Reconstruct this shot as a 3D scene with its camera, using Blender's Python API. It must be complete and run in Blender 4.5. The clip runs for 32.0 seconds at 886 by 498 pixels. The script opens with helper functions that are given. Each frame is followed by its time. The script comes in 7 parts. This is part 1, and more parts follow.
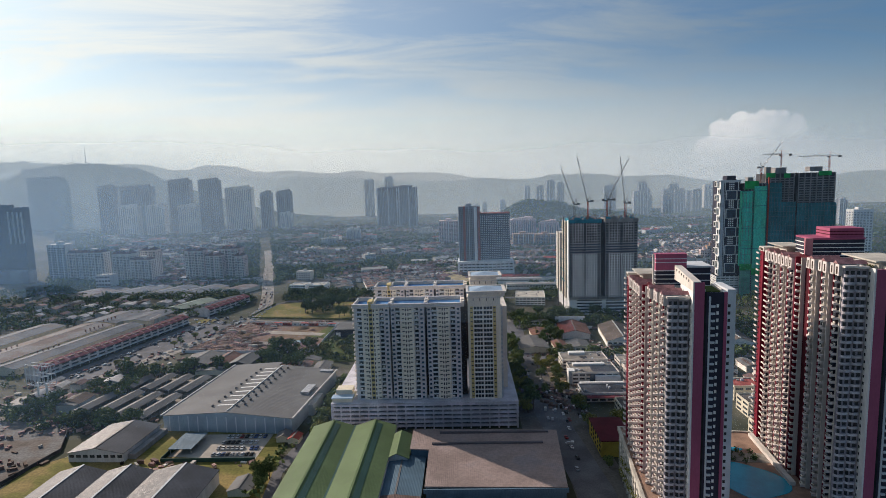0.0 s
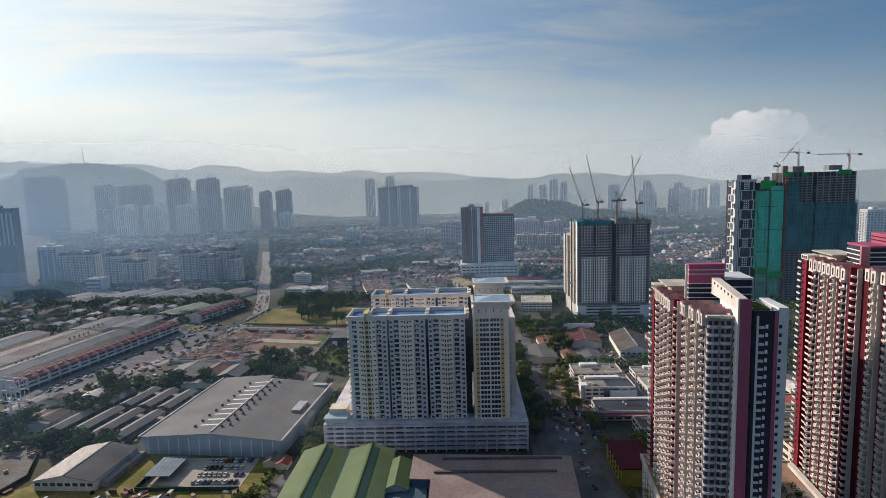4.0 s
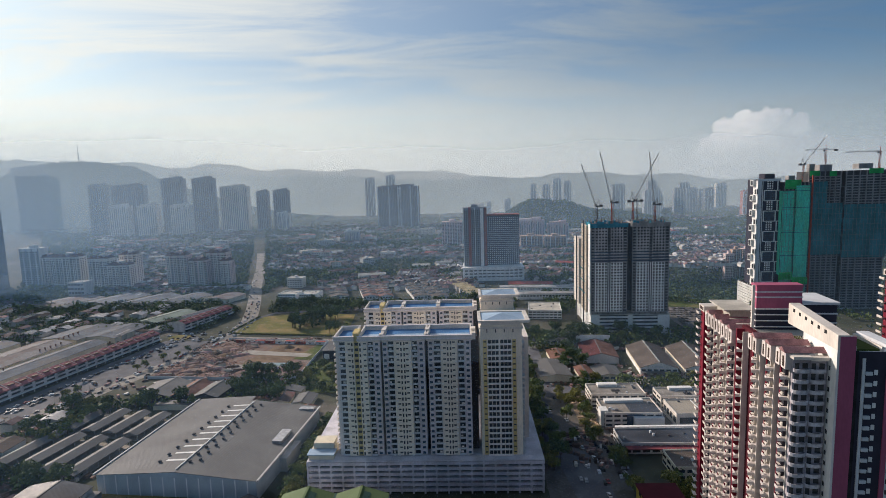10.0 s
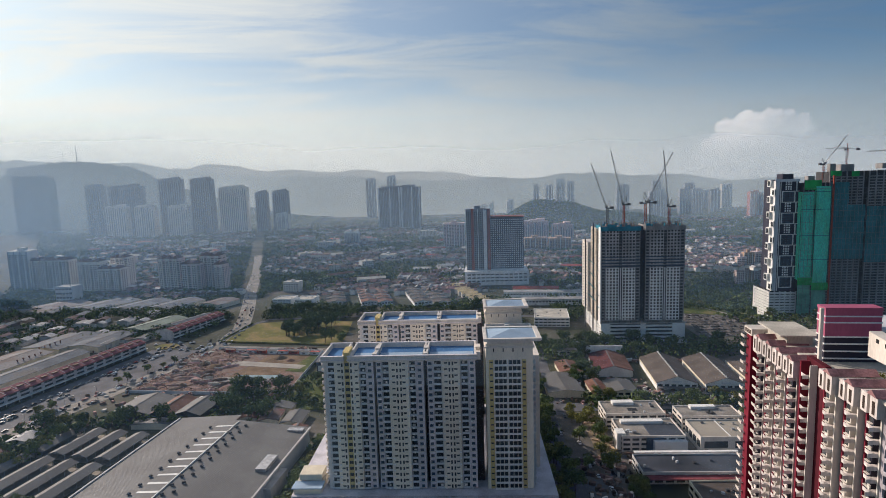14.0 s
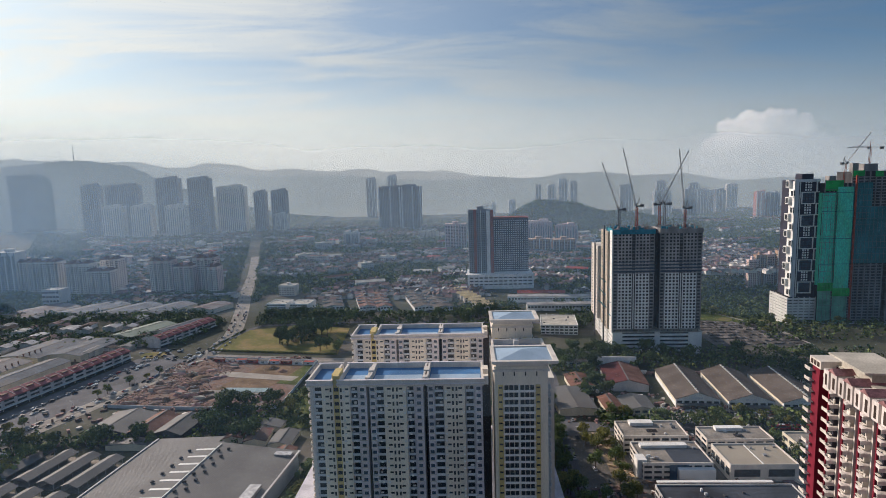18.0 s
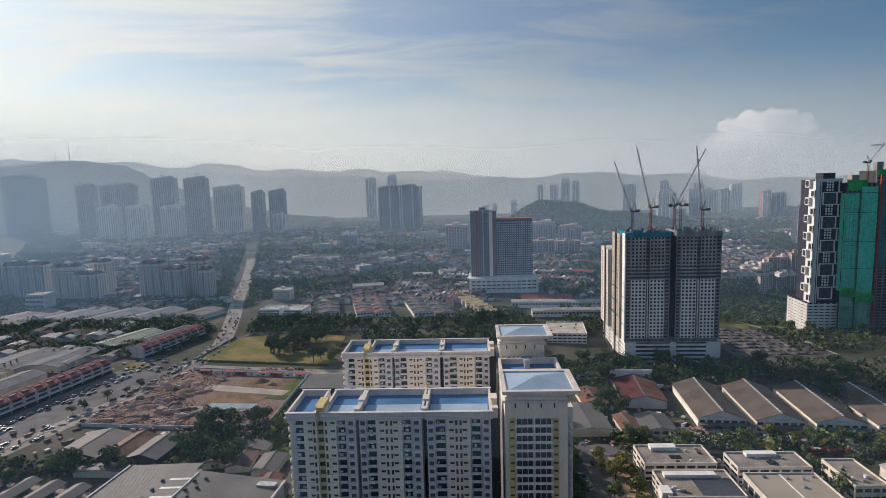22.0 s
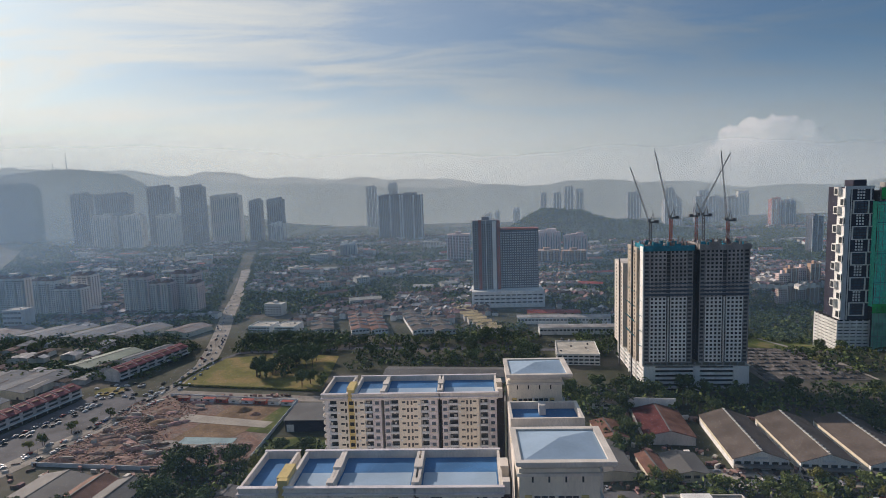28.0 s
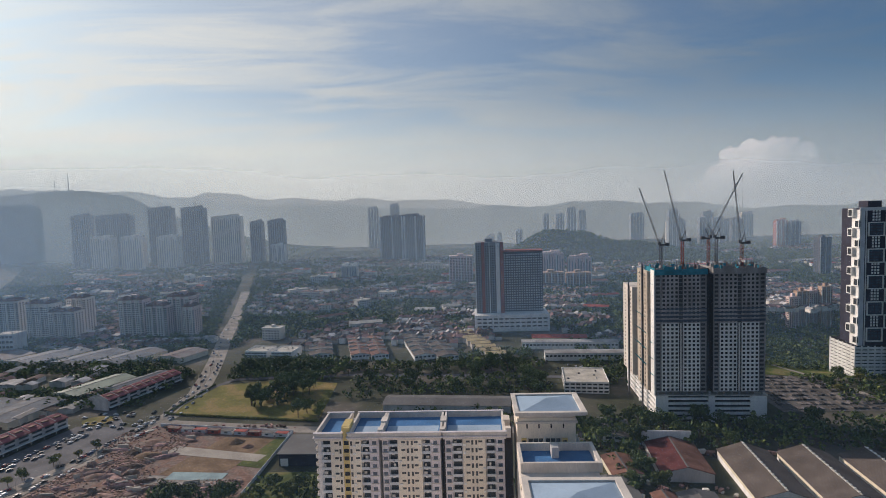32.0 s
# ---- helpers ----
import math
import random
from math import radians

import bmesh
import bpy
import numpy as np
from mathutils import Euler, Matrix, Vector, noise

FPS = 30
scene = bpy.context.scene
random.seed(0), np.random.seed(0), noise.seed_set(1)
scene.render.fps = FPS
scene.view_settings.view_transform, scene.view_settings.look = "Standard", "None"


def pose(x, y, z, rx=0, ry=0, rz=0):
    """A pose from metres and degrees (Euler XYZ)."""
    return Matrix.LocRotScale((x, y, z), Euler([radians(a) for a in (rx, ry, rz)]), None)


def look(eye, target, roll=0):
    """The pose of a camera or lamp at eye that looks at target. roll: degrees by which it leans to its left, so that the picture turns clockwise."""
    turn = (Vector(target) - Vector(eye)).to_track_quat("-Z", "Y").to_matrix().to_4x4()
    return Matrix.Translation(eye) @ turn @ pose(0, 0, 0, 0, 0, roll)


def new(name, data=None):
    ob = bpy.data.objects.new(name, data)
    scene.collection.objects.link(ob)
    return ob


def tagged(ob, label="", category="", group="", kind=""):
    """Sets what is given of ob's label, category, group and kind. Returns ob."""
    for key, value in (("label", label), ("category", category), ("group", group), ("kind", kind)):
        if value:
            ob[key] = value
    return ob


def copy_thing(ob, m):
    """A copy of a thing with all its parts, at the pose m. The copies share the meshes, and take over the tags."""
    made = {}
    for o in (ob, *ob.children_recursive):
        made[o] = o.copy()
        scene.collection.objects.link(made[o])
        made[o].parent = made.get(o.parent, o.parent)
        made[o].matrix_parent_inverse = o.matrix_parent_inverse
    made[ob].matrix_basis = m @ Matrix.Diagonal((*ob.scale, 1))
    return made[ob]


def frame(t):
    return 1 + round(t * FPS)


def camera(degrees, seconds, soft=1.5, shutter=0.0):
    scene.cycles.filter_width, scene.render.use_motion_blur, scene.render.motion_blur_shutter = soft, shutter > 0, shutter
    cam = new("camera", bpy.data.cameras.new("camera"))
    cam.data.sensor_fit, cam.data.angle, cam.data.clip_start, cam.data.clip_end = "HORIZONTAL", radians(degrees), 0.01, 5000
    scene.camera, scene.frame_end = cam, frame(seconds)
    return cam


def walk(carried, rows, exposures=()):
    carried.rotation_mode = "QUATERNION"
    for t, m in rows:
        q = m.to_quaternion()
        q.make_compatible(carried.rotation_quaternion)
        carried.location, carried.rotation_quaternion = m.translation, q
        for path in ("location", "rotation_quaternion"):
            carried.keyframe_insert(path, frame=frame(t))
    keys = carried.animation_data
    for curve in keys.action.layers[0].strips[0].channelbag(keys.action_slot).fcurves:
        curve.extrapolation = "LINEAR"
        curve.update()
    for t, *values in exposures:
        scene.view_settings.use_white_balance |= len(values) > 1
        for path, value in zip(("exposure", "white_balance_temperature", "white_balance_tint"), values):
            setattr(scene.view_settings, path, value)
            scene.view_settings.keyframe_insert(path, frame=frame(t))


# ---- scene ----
cam = camera(76.5, 32.0, soft=0.75)
PATH = [
    (0, (6.434, -1.562, 164.073), (6.365, 0.423, 163.831), -1.7),
    (3, (5.204, 22.773, 164.475), (5.13, 24.757, 164.232), -1.8),
    (6, (3.846, 46.292, 164.179), (3.77, 48.276, 163.934), -1.7),
    (9, (2.559, 70.297, 164.142), (2.482, 72.28, 163.895), -1.7),
    (13, (1.982, 102.844, 163.84), (1.898, 104.827, 163.596), -1.7),
    (16.5, (0.216, 130.53, 164.057), (0.129, 132.513, 163.812), -1.7),
    (19, (-0.897, 150.728, 164.009), (-0.986, 152.711, 163.763), -1.6),
    (23, (-2.488, 183.285, 163.563), (-2.579, 185.268, 163.318), -1.7),
    (25.5, (-2.545, 202.011, 163.724), (-2.638, 203.993, 163.478), -1.8),
    (28, (-2.476, 217.891, 164.084), (-2.573, 219.877, 163.866), -1.8),
    (29, (-2.502, 223.064, 164.186), (-2.602, 225.052, 163.993), -1.8),
    (30, (-2.672, 227.318, 164.271), (-2.775, 229.308, 164.097), -1.7),
    (31, (-3.041, 230.889, 164.345), (-3.144, 232.881, 164.189), -1.7),
    (32, (-3.615, 234.141, 164.41), (-3.717, 236.133, 164.266), -1.8),
]
walk(cam, [(t, look(eye, target, roll)) for t, eye, target, roll in PATH],
     exposures=[(0, 0.13, 6300, 13), (13, 0.08, 6320, 14), (22, 0.03, 6380, 15), (27, -0.05, 6400, 15), (30, -0.13, 6400, 16), (32, -0.13, 6400, 16)])

# ---- light ----
SUN_TO = Vector((-0.75 * math.cos(radians(24)), 0.66 * math.cos(radians(24)), math.sin(radians(24))))
sun = new("sun", bpy.data.lights.new("sun", "SUN"))
sun.data.energy, sun.data.angle, sun.data.color = 4.7, radians(0.6), (1.0, 0.85, 0.70)
sun.matrix_world = look(SUN_TO * 500, (0, 0, 0))

world = bpy.data.worlds.new("sky")
world.use_nodes = True
scene.world = world
nt = world.node_tree
nt.nodes.clear()


def wnode(kind, **values):
    n = nt.nodes.new(kind)
    for k, v in values.items():
        n.inputs[k].default_value = v
    return n


sky = nt.nodes.new("ShaderNodeTexSky")
sky.sky_type, sky.sun_disc = "NISHITA", False
sky.sun_elevation, sky.sun_rotation = radians(24), radians(-48.7)
sky.air_density, sky.dust_density, sky.ozone_density = 1.0, 0.8, 1.6
tc = nt.nodes.new("ShaderNodeTexCoord")
sep = nt.nodes.new("ShaderNodeSeparateXYZ")
nt.links.new(tc.outputs["Generated"], sep.inputs[0])


def wmath(op, a, b=None, clamp=False):
    n = nt.nodes.new("ShaderNodeMath")
    n.operation, n.use_clamp = op, clamp
    for i, v in enumerate((a, b)):
        if v is None:
            continue
        if isinstance(v, (int, float)):
            n.inputs[i].default_value = v
        else:
            nt.links.new(v, n.inputs[i])
    return n.outputs[0]


def wmix(fac, a, b):
    n = nt.nodes.new("ShaderNodeMix")
    n.data_type = "RGBA"
    for i, v in ((0, fac), (6, a), (7, b)):
        if isinstance(v, (int, float, tuple)):
            n.inputs[i].default_value = v
        else:
            nt.links.new(v, n.inputs[i])
    return n.outputs[2]


# thin high cloud, drawn out sideways on a flat layer above
up = wmath("MAXIMUM", sep.outputs[2], 0.02)
cx = wmath("DIVIDE", sep.outputs[0], wmath("ADD", up, 0.12))
cy = wmath("DIVIDE", sep.outputs[1], wmath("ADD", up, 0.12))
comb = nt.nodes.new("ShaderNodeCombineXYZ")
nt.links.new(wmath("MULTIPLY", cx, 0.55), comb.inputs[0])
nt.links.new(wmath("ADD", wmath("MULTIPLY", cy, 1.5), wmath("MULTIPLY", cx, -0.12)), comb.inputs[1])
cirrus = wnode("ShaderNodeTexNoise", Scale=1.5, Detail=9.0, Roughness=0.62, Distortion=0.7)
nt.links.new(comb.outputs[0], cirrus.inputs["Vector"])
veil = nt.nodes.new("ShaderNodeMapRange")
veil.interpolation_type = "SMOOTHSTEP"
nt.links.new(cirrus.outputs[0], veil.inputs[0])
veil.inputs[1].default_value, veil.inputs[2].default_value = 0.36, 0.68
# low haze along the horizon, brighter towards the sun
toward = nt.nodes.new("ShaderNodeVectorMath")
toward.operation = "DOT_PRODUCT"
nt.links.new(tc.outputs["Generated"], toward.inputs[0])
toward.inputs[1].default_value = SUN_TO
glow = wmath("POWER", wmath("MAXIMUM", toward.outputs["Value"], 0.0), 2.0)
low = nt.nodes.new("ShaderNodeMapRange")
low.interpolation_type = "SMOOTHSTEP"
nt.links.new(sep.outputs[2], low.inputs[0])
low.inputs[1].default_value, low.inputs[2].default_value = 0.21, -0.01
haze_glow = wmath("POWER", wmath("MAXIMUM", toward.outputs["Value"], 0.0), 1.3)
haze_colour = wmix(haze_glow, (1.95, 2.45, 2.9, 1), (14.0, 13.3, 10.9, 1))
cloud_colour = wmix(glow, (1.15, 1.85, 2.5, 1), (9.4, 9.4, 8.3, 1))
dim = nt.nodes.new("ShaderNodeMix")
dim.data_type, dim.blend_type = "RGBA", "MULTIPLY"
dim.inputs[0].default_value, dim.inputs[7].default_value = 1.0, (0.40, 0.61, 0.77, 1)
nt.links.new(sky.outputs[0], dim.inputs[6])
c1 = wmix(wmath("ADD", wmath("MULTIPLY", veil.outputs[0], 0.48), wmath("ADD", wmath("MULTIPLY", glow, 0.25), 0.22)), dim.outputs[2], cloud_colour)
c2 = wmix(wmath("MULTIPLY", low.outputs[0], 0.9), c1, haze_colour)
# one towering cumulus far away
puff = wnode("ShaderNodeTexNoise", Scale=42.0, Detail=9.0, Roughness=0.56)
nt.links.new(tc.outputs["Generated"], puff.inputs["Vector"])


def cell(scale):
    """Rounded billows."""
    n = nt.nodes.new("ShaderNodeTexVoronoi")
    n.feature = "SMOOTH_F1"
    n.inputs["Scale"].default_value = scale
    nt.links.new(tc.outputs["Generated"], n.inputs["Vector"])
    return n.outputs["Distance"]


billow = wmath("ADD", wmath("MULTIPLY", wmath("SUBTRACT", cell(62.0), 0.4), 0.75), wmath("MULTIPLY", wmath("SUBTRACT", puff.outputs[0], 0.5), 0.9))


def lump(direction, radius):
    n = nt.nodes.new("ShaderNodeVectorMath")
    n.operation = "DISTANCE"
    nt.links.new(tc.outputs["Generated"], n.inputs[0])
    n.inputs[1].default_value = Vector(direction).normalized()
    return wmath("ADD", wmath("DIVIDE", n.outputs["Value"], radius), billow)


LUMPS = (((0.413, 0.909, 0.056), 0.0262), ((0.397, 0.917, 0.037), 0.0201), ((0.439, 0.896, 0.066), 0.0272), ((0.459, 0.886, 0.073), 0.0181), ((0.478, 0.875, 0.072), 0.0191), ((0.497, 0.865, 0.069), 0.0141), ((0.425, 0.905, 0.031), 0.0342), ((0.459, 0.887, 0.04), 0.0402), ((0.491, 0.87, 0.042), 0.0362), ((0.379, 0.925, 0.015), 0.0221), ((0.404, 0.915, 0.007), 0.0302), ((0.517, 0.856, 0.025), 0.0342))
near = lump(*LUMPS[0])
for direction, radius in LUMPS[1:]:
    near = wmath("MINIMUM", near, lump(direction, radius))
edge = nt.nodes.new("ShaderNodeMapRange")
edge.interpolation_type = "SMOOTHSTEP"
nt.links.new(near, edge.inputs[0])
edge.inputs[1].default_value, edge.inputs[2].default_value = 1.05, 0.85
# sunlit on the side of the sun, greyer towards its base and far side
lit = nt.nodes.new("ShaderNodeMapRange")
nt.links.new(wmath("ADD", sep.outputs[0], wmath("MULTIPLY", billow, 0.06)), lit.inputs[0])
lit.inputs[1].default_value, lit.inputs[2].default_value = 0.55, 0.43
cum_colour = wmix(lit.outputs[0], (3.1, 3.7, 4.3, 1), (7.4, 7.2, 6.8, 1))
fade = nt.nodes.new("ShaderNodeMapRange")
nt.links.new(sep.outputs[2], fade.inputs[0])
fade.inputs[1].default_value, fade.inputs[2].default_value = 0.005, 0.055
thin = wmath("ADD", wmath("MULTIPLY", lit.outputs[0], 0.5), 0.45)
c3 = wmix(wmath("MULTIPLY", wmath("MULTIPLY", edge.outputs[0], fade.outputs[0]), thin), c2, cum_colour)
bg = wnode("ShaderNodeBackground", Strength=0.1)
nt.links.new(c3, bg.inputs[0])
wout = nt.nodes.new("ShaderNodeOutputWorld")
nt.links.new(bg.outputs[0], wout.inputs[0])

# ---- materials ----


def mat(name, colour, rough=0.75, var=0.18, scale=0.12, grain=2.0, metal=0.0, bump=0.0, streak=1.0, random_by="", spread=0.25, second=None, cut=0.55, ribs=None):
    """Painted, built or grown surface: stains at one scale, grain at another; second: a colour in patches; ribs: (metres apart, axis) of corrugation."""
    m = bpy.data.materials.new(name)
    m.use_nodes = True
    t = m.node_tree
    b = t.nodes["Principled BSDF"]
    b.inputs["Roughness"].default_value, b.inputs["Metallic"].default_value = rough, metal
    b.inputs["Specular IOR Level"].default_value = 0.5 if rough < 0.35 else 0.1
    geo = t.nodes.new("ShaderNodeNewGeometry")
    mp = t.nodes.new("ShaderNodeMapping")
    mp.inputs["Scale"].default_value = (1, 1, streak)
    t.links.new(geo.outputs["Position"], mp.inputs[0])

    def tex(s, d):
        n = t.nodes.new("ShaderNodeTexNoise")
        n.inputs["Scale"].default_value, n.inputs["Detail"].default_value = s, d
        t.links.new(mp.outputs[0], n.inputs["Vector"])
        return n.outputs[0]

    def mix(mode, fac, a, c):
        n = t.nodes.new("ShaderNodeMix")
        n.data_type, n.blend_type = "RGBA", mode
        for i, v in ((0, fac), (6, a), (7, c)):
            if isinstance(v, (int, float, tuple)):
                n.inputs[i].default_value = v
            else:
                t.links.new(v, n.inputs[i])
        return n.outputs[2]

    def ramp(v, lo, hi, a, c, smooth=True):
        n = t.nodes.new("ShaderNodeMapRange")
        n.interpolation_type = "SMOOTHSTEP" if smooth else "LINEAR"
        t.links.new(v, n.inputs[0])
        for i, x in enumerate((lo, hi, a, c), 1):
            n.inputs[i].default_value = x
        return n.outputs[0]

    coarse, fine = tex(scale, 4.0), tex(grain, 3.0)
    base = (*colour, 1)
    if second:
        base = mix("MIX", ramp(coarse, cut - 0.08, cut + 0.08, 0, 1), base, (*second, 1))
    if random_by:
        src = geo.outputs["Random Per Island"] if random_by == "island" else t.nodes.new("ShaderNodeObjectInfo").outputs["Random"]
        hs = t.nodes.new("ShaderNodeHueSaturation")
        if isinstance(base, tuple):
            hs.inputs["Color"].default_value = base
        else:
            t.links.new(base, hs.inputs["Color"])
        t.links.new(ramp(src, 0, 1, 1 - spread * 2, 1 + spread * 2, False), hs.inputs["Value"])
        t.links.new(ramp(src, 0, 1, 0.5 + spread * 0.08, 0.5 - spread * 0.08, False), hs.inputs["Hue"])
        base = hs.outputs[0]
    v = t.nodes.new("ShaderNodeMath")
    v.operation = "MULTIPLY"
    t.links.new(ramp(coarse, 0.3, 0.7, 1 - var, 1 + var), v.inputs[0])
    t.links.new(ramp(fine, 0.3, 0.7, 1 - var * 0.6, 1 + var * 0.6), v.inputs[1])
    grey = t.nodes.new("ShaderNodeCombineColor")
    for i in range(3):
        t.links.new(v.outputs[0], grey.inputs[i])
    t.links.new(mix("MULTIPLY", 1.0, base, grey.outputs[0]), b.inputs["Base Color"])
    t.links.new(ramp(fine, 0.3, 0.7, max(0.02, rough - 0.1), min(1, rough + 0.1)), b.inputs["Roughness"])
    height, strength = fine, bump
    if ribs:
        w = t.nodes.new("ShaderNodeTexWave")
        w.bands_direction = ribs[1]
        w.inputs["Scale"].default_value = 0.314 / ribs[0]
        t.links.new(geo.outputs["Position"], w.inputs["Vector"])
        height, strength = w.outputs[1], 0.6
    if strength:
        bp = t.nodes.new("ShaderNodeBump")
        bp.inputs["Strength"].default_value, bp.inputs["Distance"].default_value = strength, 0.08
        t.links.new(height, bp.inputs["Height"])
        t.links.new(bp.outputs[0], b.inputs["Normal"])
    return m


GLASS = mat("dark_glass", (0.05, 0.055, 0.06), 0.16, 0.25, 0.3)
GLASS_BLUE = mat("blue_glass", (0.05, 0.08, 0.12), 0.15, 0.25, 0.3)
WHITE = mat("white_paint", (0.80, 0.79, 0.76), 0.7, 0.10, 0.15, streak=0.25)
CREAM = mat("cream_paint", (0.66, 0.60, 0.47), 0.75, 0.10, 0.15, streak=0.25)
APTWALL = mat("warm_grey_paint", (0.74, 0.70, 0.67), 0.75, 0.14, 0.15, streak=0.25)
GREYWALL = mat("grey_paint", (0.52, 0.51, 0.50), 0.75, 0.14, 0.15, streak=0.25)
MAUVE = mat("mauve_grey_paint", (0.66, 0.62, 0.64), 0.75, 0.12, 0.15)
YELLOW = mat("yellow_paint", (0.62, 0.49, 0.21), 0.7, 0.12, 0.2, streak=0.3)
CONCRETE = mat("raw_concrete", (0.28, 0.27, 0.265), 0.85, 0.25, 0.12, bump=0.2, streak=0.35)
# dark concrete; on tower cores the darkness paints the shade of open floors
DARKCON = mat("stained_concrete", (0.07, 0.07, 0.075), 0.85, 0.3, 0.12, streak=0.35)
RAWWALL = mat("weathered_raw_concrete", (0.40, 0.37, 0.36), 0.85, 0.3, 0.1, streak=0.4)
PALECON = mat("pale_concrete", (0.50, 0.47, 0.41), 0.85, 0.2, 0.12, streak=0.35)
PODIUM = mat("podium_concrete", (0.58, 0.56, 0.60), 0.85, 0.2, 0.1, streak=0.4)
# near-black colour stands in for shade inside openings, slots and open decks
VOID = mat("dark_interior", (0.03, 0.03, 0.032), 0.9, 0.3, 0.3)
RED = mat("crimson_paint", (0.20, 0.022, 0.04), 0.65, 0.14, 0.15, streak=0.3)
MAROON = mat("maroon_paint", (0.085, 0.014, 0.022), 0.7, 0.14, 0.15, streak=0.3)
PINK = mat("dusty_pink_paint", (0.38, 0.105, 0.175), 0.7, 0.1, 0.15, streak=0.3)
NAVY = mat("dark_slate_paint", (0.045, 0.045, 0.065), 0.7, 0.15, 0.15)
SILVER = mat("silver_grey_paint", (0.62, 0.64, 0.66), 0.65, 0.08, 0.15)
OFFWHITE = mat("warm_white_paint", (0.66, 0.61, 0.55), 0.7, 0.12, 0.15, streak=0.3)
BLUEROOF = mat("blue_waterproofing", (0.06, 0.17, 0.36), 0.6, 0.2, 0.1)
PALEROOF = mat("pale_blue_metal_roof", (0.34, 0.45, 0.57), 0.5, 0.1, 0.1)
GREYROOF = mat("grey_metal_roof", (0.15, 0.148, 0.145), 0.68, 0.14, 0.05, 0.6, ribs=(0.8, "X"))
GREYROOF_Y = mat("grey_metal_roof_cross", (0.16, 0.155, 0.15), 0.68, 0.18, 0.05, 0.6, ribs=(0.8, "Y"))
DARKROOF = mat("charcoal_metal_roof", (0.062, 0.068, 0.082), 0.5, 0.25, 0.06, 0.6, ribs=(0.7, "Y"))
BROWNROOF = mat("brown_cement_roof", (0.12, 0.10, 0.088), 0.8, 0.2, 0.08, 0.8, ribs=(0.9, "Y"))
GREENROOF = mat("green_metal_roof", (0.125, 0.18, 0.085), 0.68, 0.12, 0.05, 0.5, ribs=(0.8, "Y"))
TEALROOF = mat("dark_green_skylight", (0.05, 0.10, 0.085), 0.35, 0.15, 0.05)
MAUVEROOF = mat("faded_mauve_roof", (0.30, 0.235, 0.215), 0.7, 0.2, 0.05, 0.7, second=(0.22, 0.19, 0.19), cut=0.6, ribs=(1.0, "X"))
BLUESHEET = mat("blue_sheet_roof", (0.10, 0.16, 0.21), 0.55, 0.15, 0.08, ribs=(0.8, "X"))
RUSTROOF = mat("rusty_sheet_roof", (0.17, 0.12, 0.105), 0.7, 0.3, 0.1, second=(0.17, 0.05, 0.04), cut=0.62, ribs=(0.8, "X"))
REDROOF = mat("red_tile_roof", (0.33, 0.085, 0.07), 0.75, 0.25, 0.15, ribs=(0.5, "X"))
RUSTY = mat("brown_rusty_roof", (0.19, 0.10, 0.075), 0.75, 0.3, 0.12, ribs=(0.8, "X"))
SKYLIGHT = mat("white_skylight", (0.75, 0.75, 0.72), 0.4, 0.08, 0.3)
STEEL = mat("galvanised_steel", (0.42, 0.42, 0.43), 0.45, 0.2, 0.5, metal=0.6)
CRANE_RED = mat("crane_red", (0.34, 0.07, 0.04), 0.6, 0.2, 0.5)
CRANE_DARK = mat("crane_grey", (0.10, 0.10, 0.11), 0.6, 0.2, 0.5)
NET = mat("green_safety_net", (0.12, 0.74, 0.48), 0.8, 0.3, 0.09, 1.2, streak=0.3, second=(0.08, 0.60, 0.44), cut=0.5)
NETDARK = mat("dark_teal_net", (0.045, 0.20, 0.22), 0.85, 0.3, 0.09, 1.2, streak=0.3)
NETBRIGHT = mat("bright_green_net", (0.02, 0.42, 0.10), 0.8, 0.25, 0.1)
SCREEN = mat("blue_formwork_screen", (0.03, 0.22, 0.30), 0.7, 0.3, 0.2)
YARD = mat("trodden_yard", (0.15, 0.14, 0.13), 0.9, 0.3, 0.05, 0.7, second=(0.08, 0.075, 0.065), cut=0.55)
ASPHALT = mat("asphalt", (0.13, 0.13, 0.14), 0.85, 0.25, 0.06, 1.2)
PAVING = mat("dusty_paving", (0.30, 0.27, 0.235), 0.9, 0.25, 0.06, 0.9)
LOT = mat("concrete_paving", (0.40, 0.36, 0.31), 0.85, 0.14, 0.08, 1.0)
PAINTLINE = mat("white_road_paint", (0.62, 0.62, 0.58), 0.8, 0.2, 0.6)
GRASS = mat("mown_grass", (0.19, 0.18, 0.05), 0.95, 0.32, 0.05, 0.6, second=(0.22, 0.165, 0.065), cut=0.52)
ROUGHGRASS = mat("rough_grass", (0.085, 0.11, 0.03), 0.95, 0.35, 0.05, 0.8, second=(0.14, 0.12, 0.05), cut=0.58)
EARTH = mat("red_earth", (0.29, 0.18, 0.14), 0.95, 0.4, 0.12, 0.5, bump=0.8, second=(0.17, 0.13, 0.11), cut=0.5)
MUD = mat("brown_earth", (0.20, 0.135, 0.085), 0.95, 0.3, 0.08, 0.8, bump=0.5)
RUBBLE = mat("broken_masonry", (0.29, 0.195, 0.16), 0.9, 0.35, 0.3, random_by="island", spread=0.3)
PANEL = mat("cream_wall_panel", (0.80, 0.73, 0.61), 0.75, 0.10, 0.12, streak=0.2)
STONE = mat("dusty_balcony_paint", (0.66, 0.60, 0.57), 0.75, 0.16, 0.2, streak=0.3)
DARKRED = mat("dark_red_sheet_roof", (0.10, 0.035, 0.035), 0.8, 0.3, 0.15, ribs=(0.8, "Y"))
DUSKY = mat("dusky_red_roof", (0.22, 0.065, 0.075), 0.75, 0.25, 0.2)
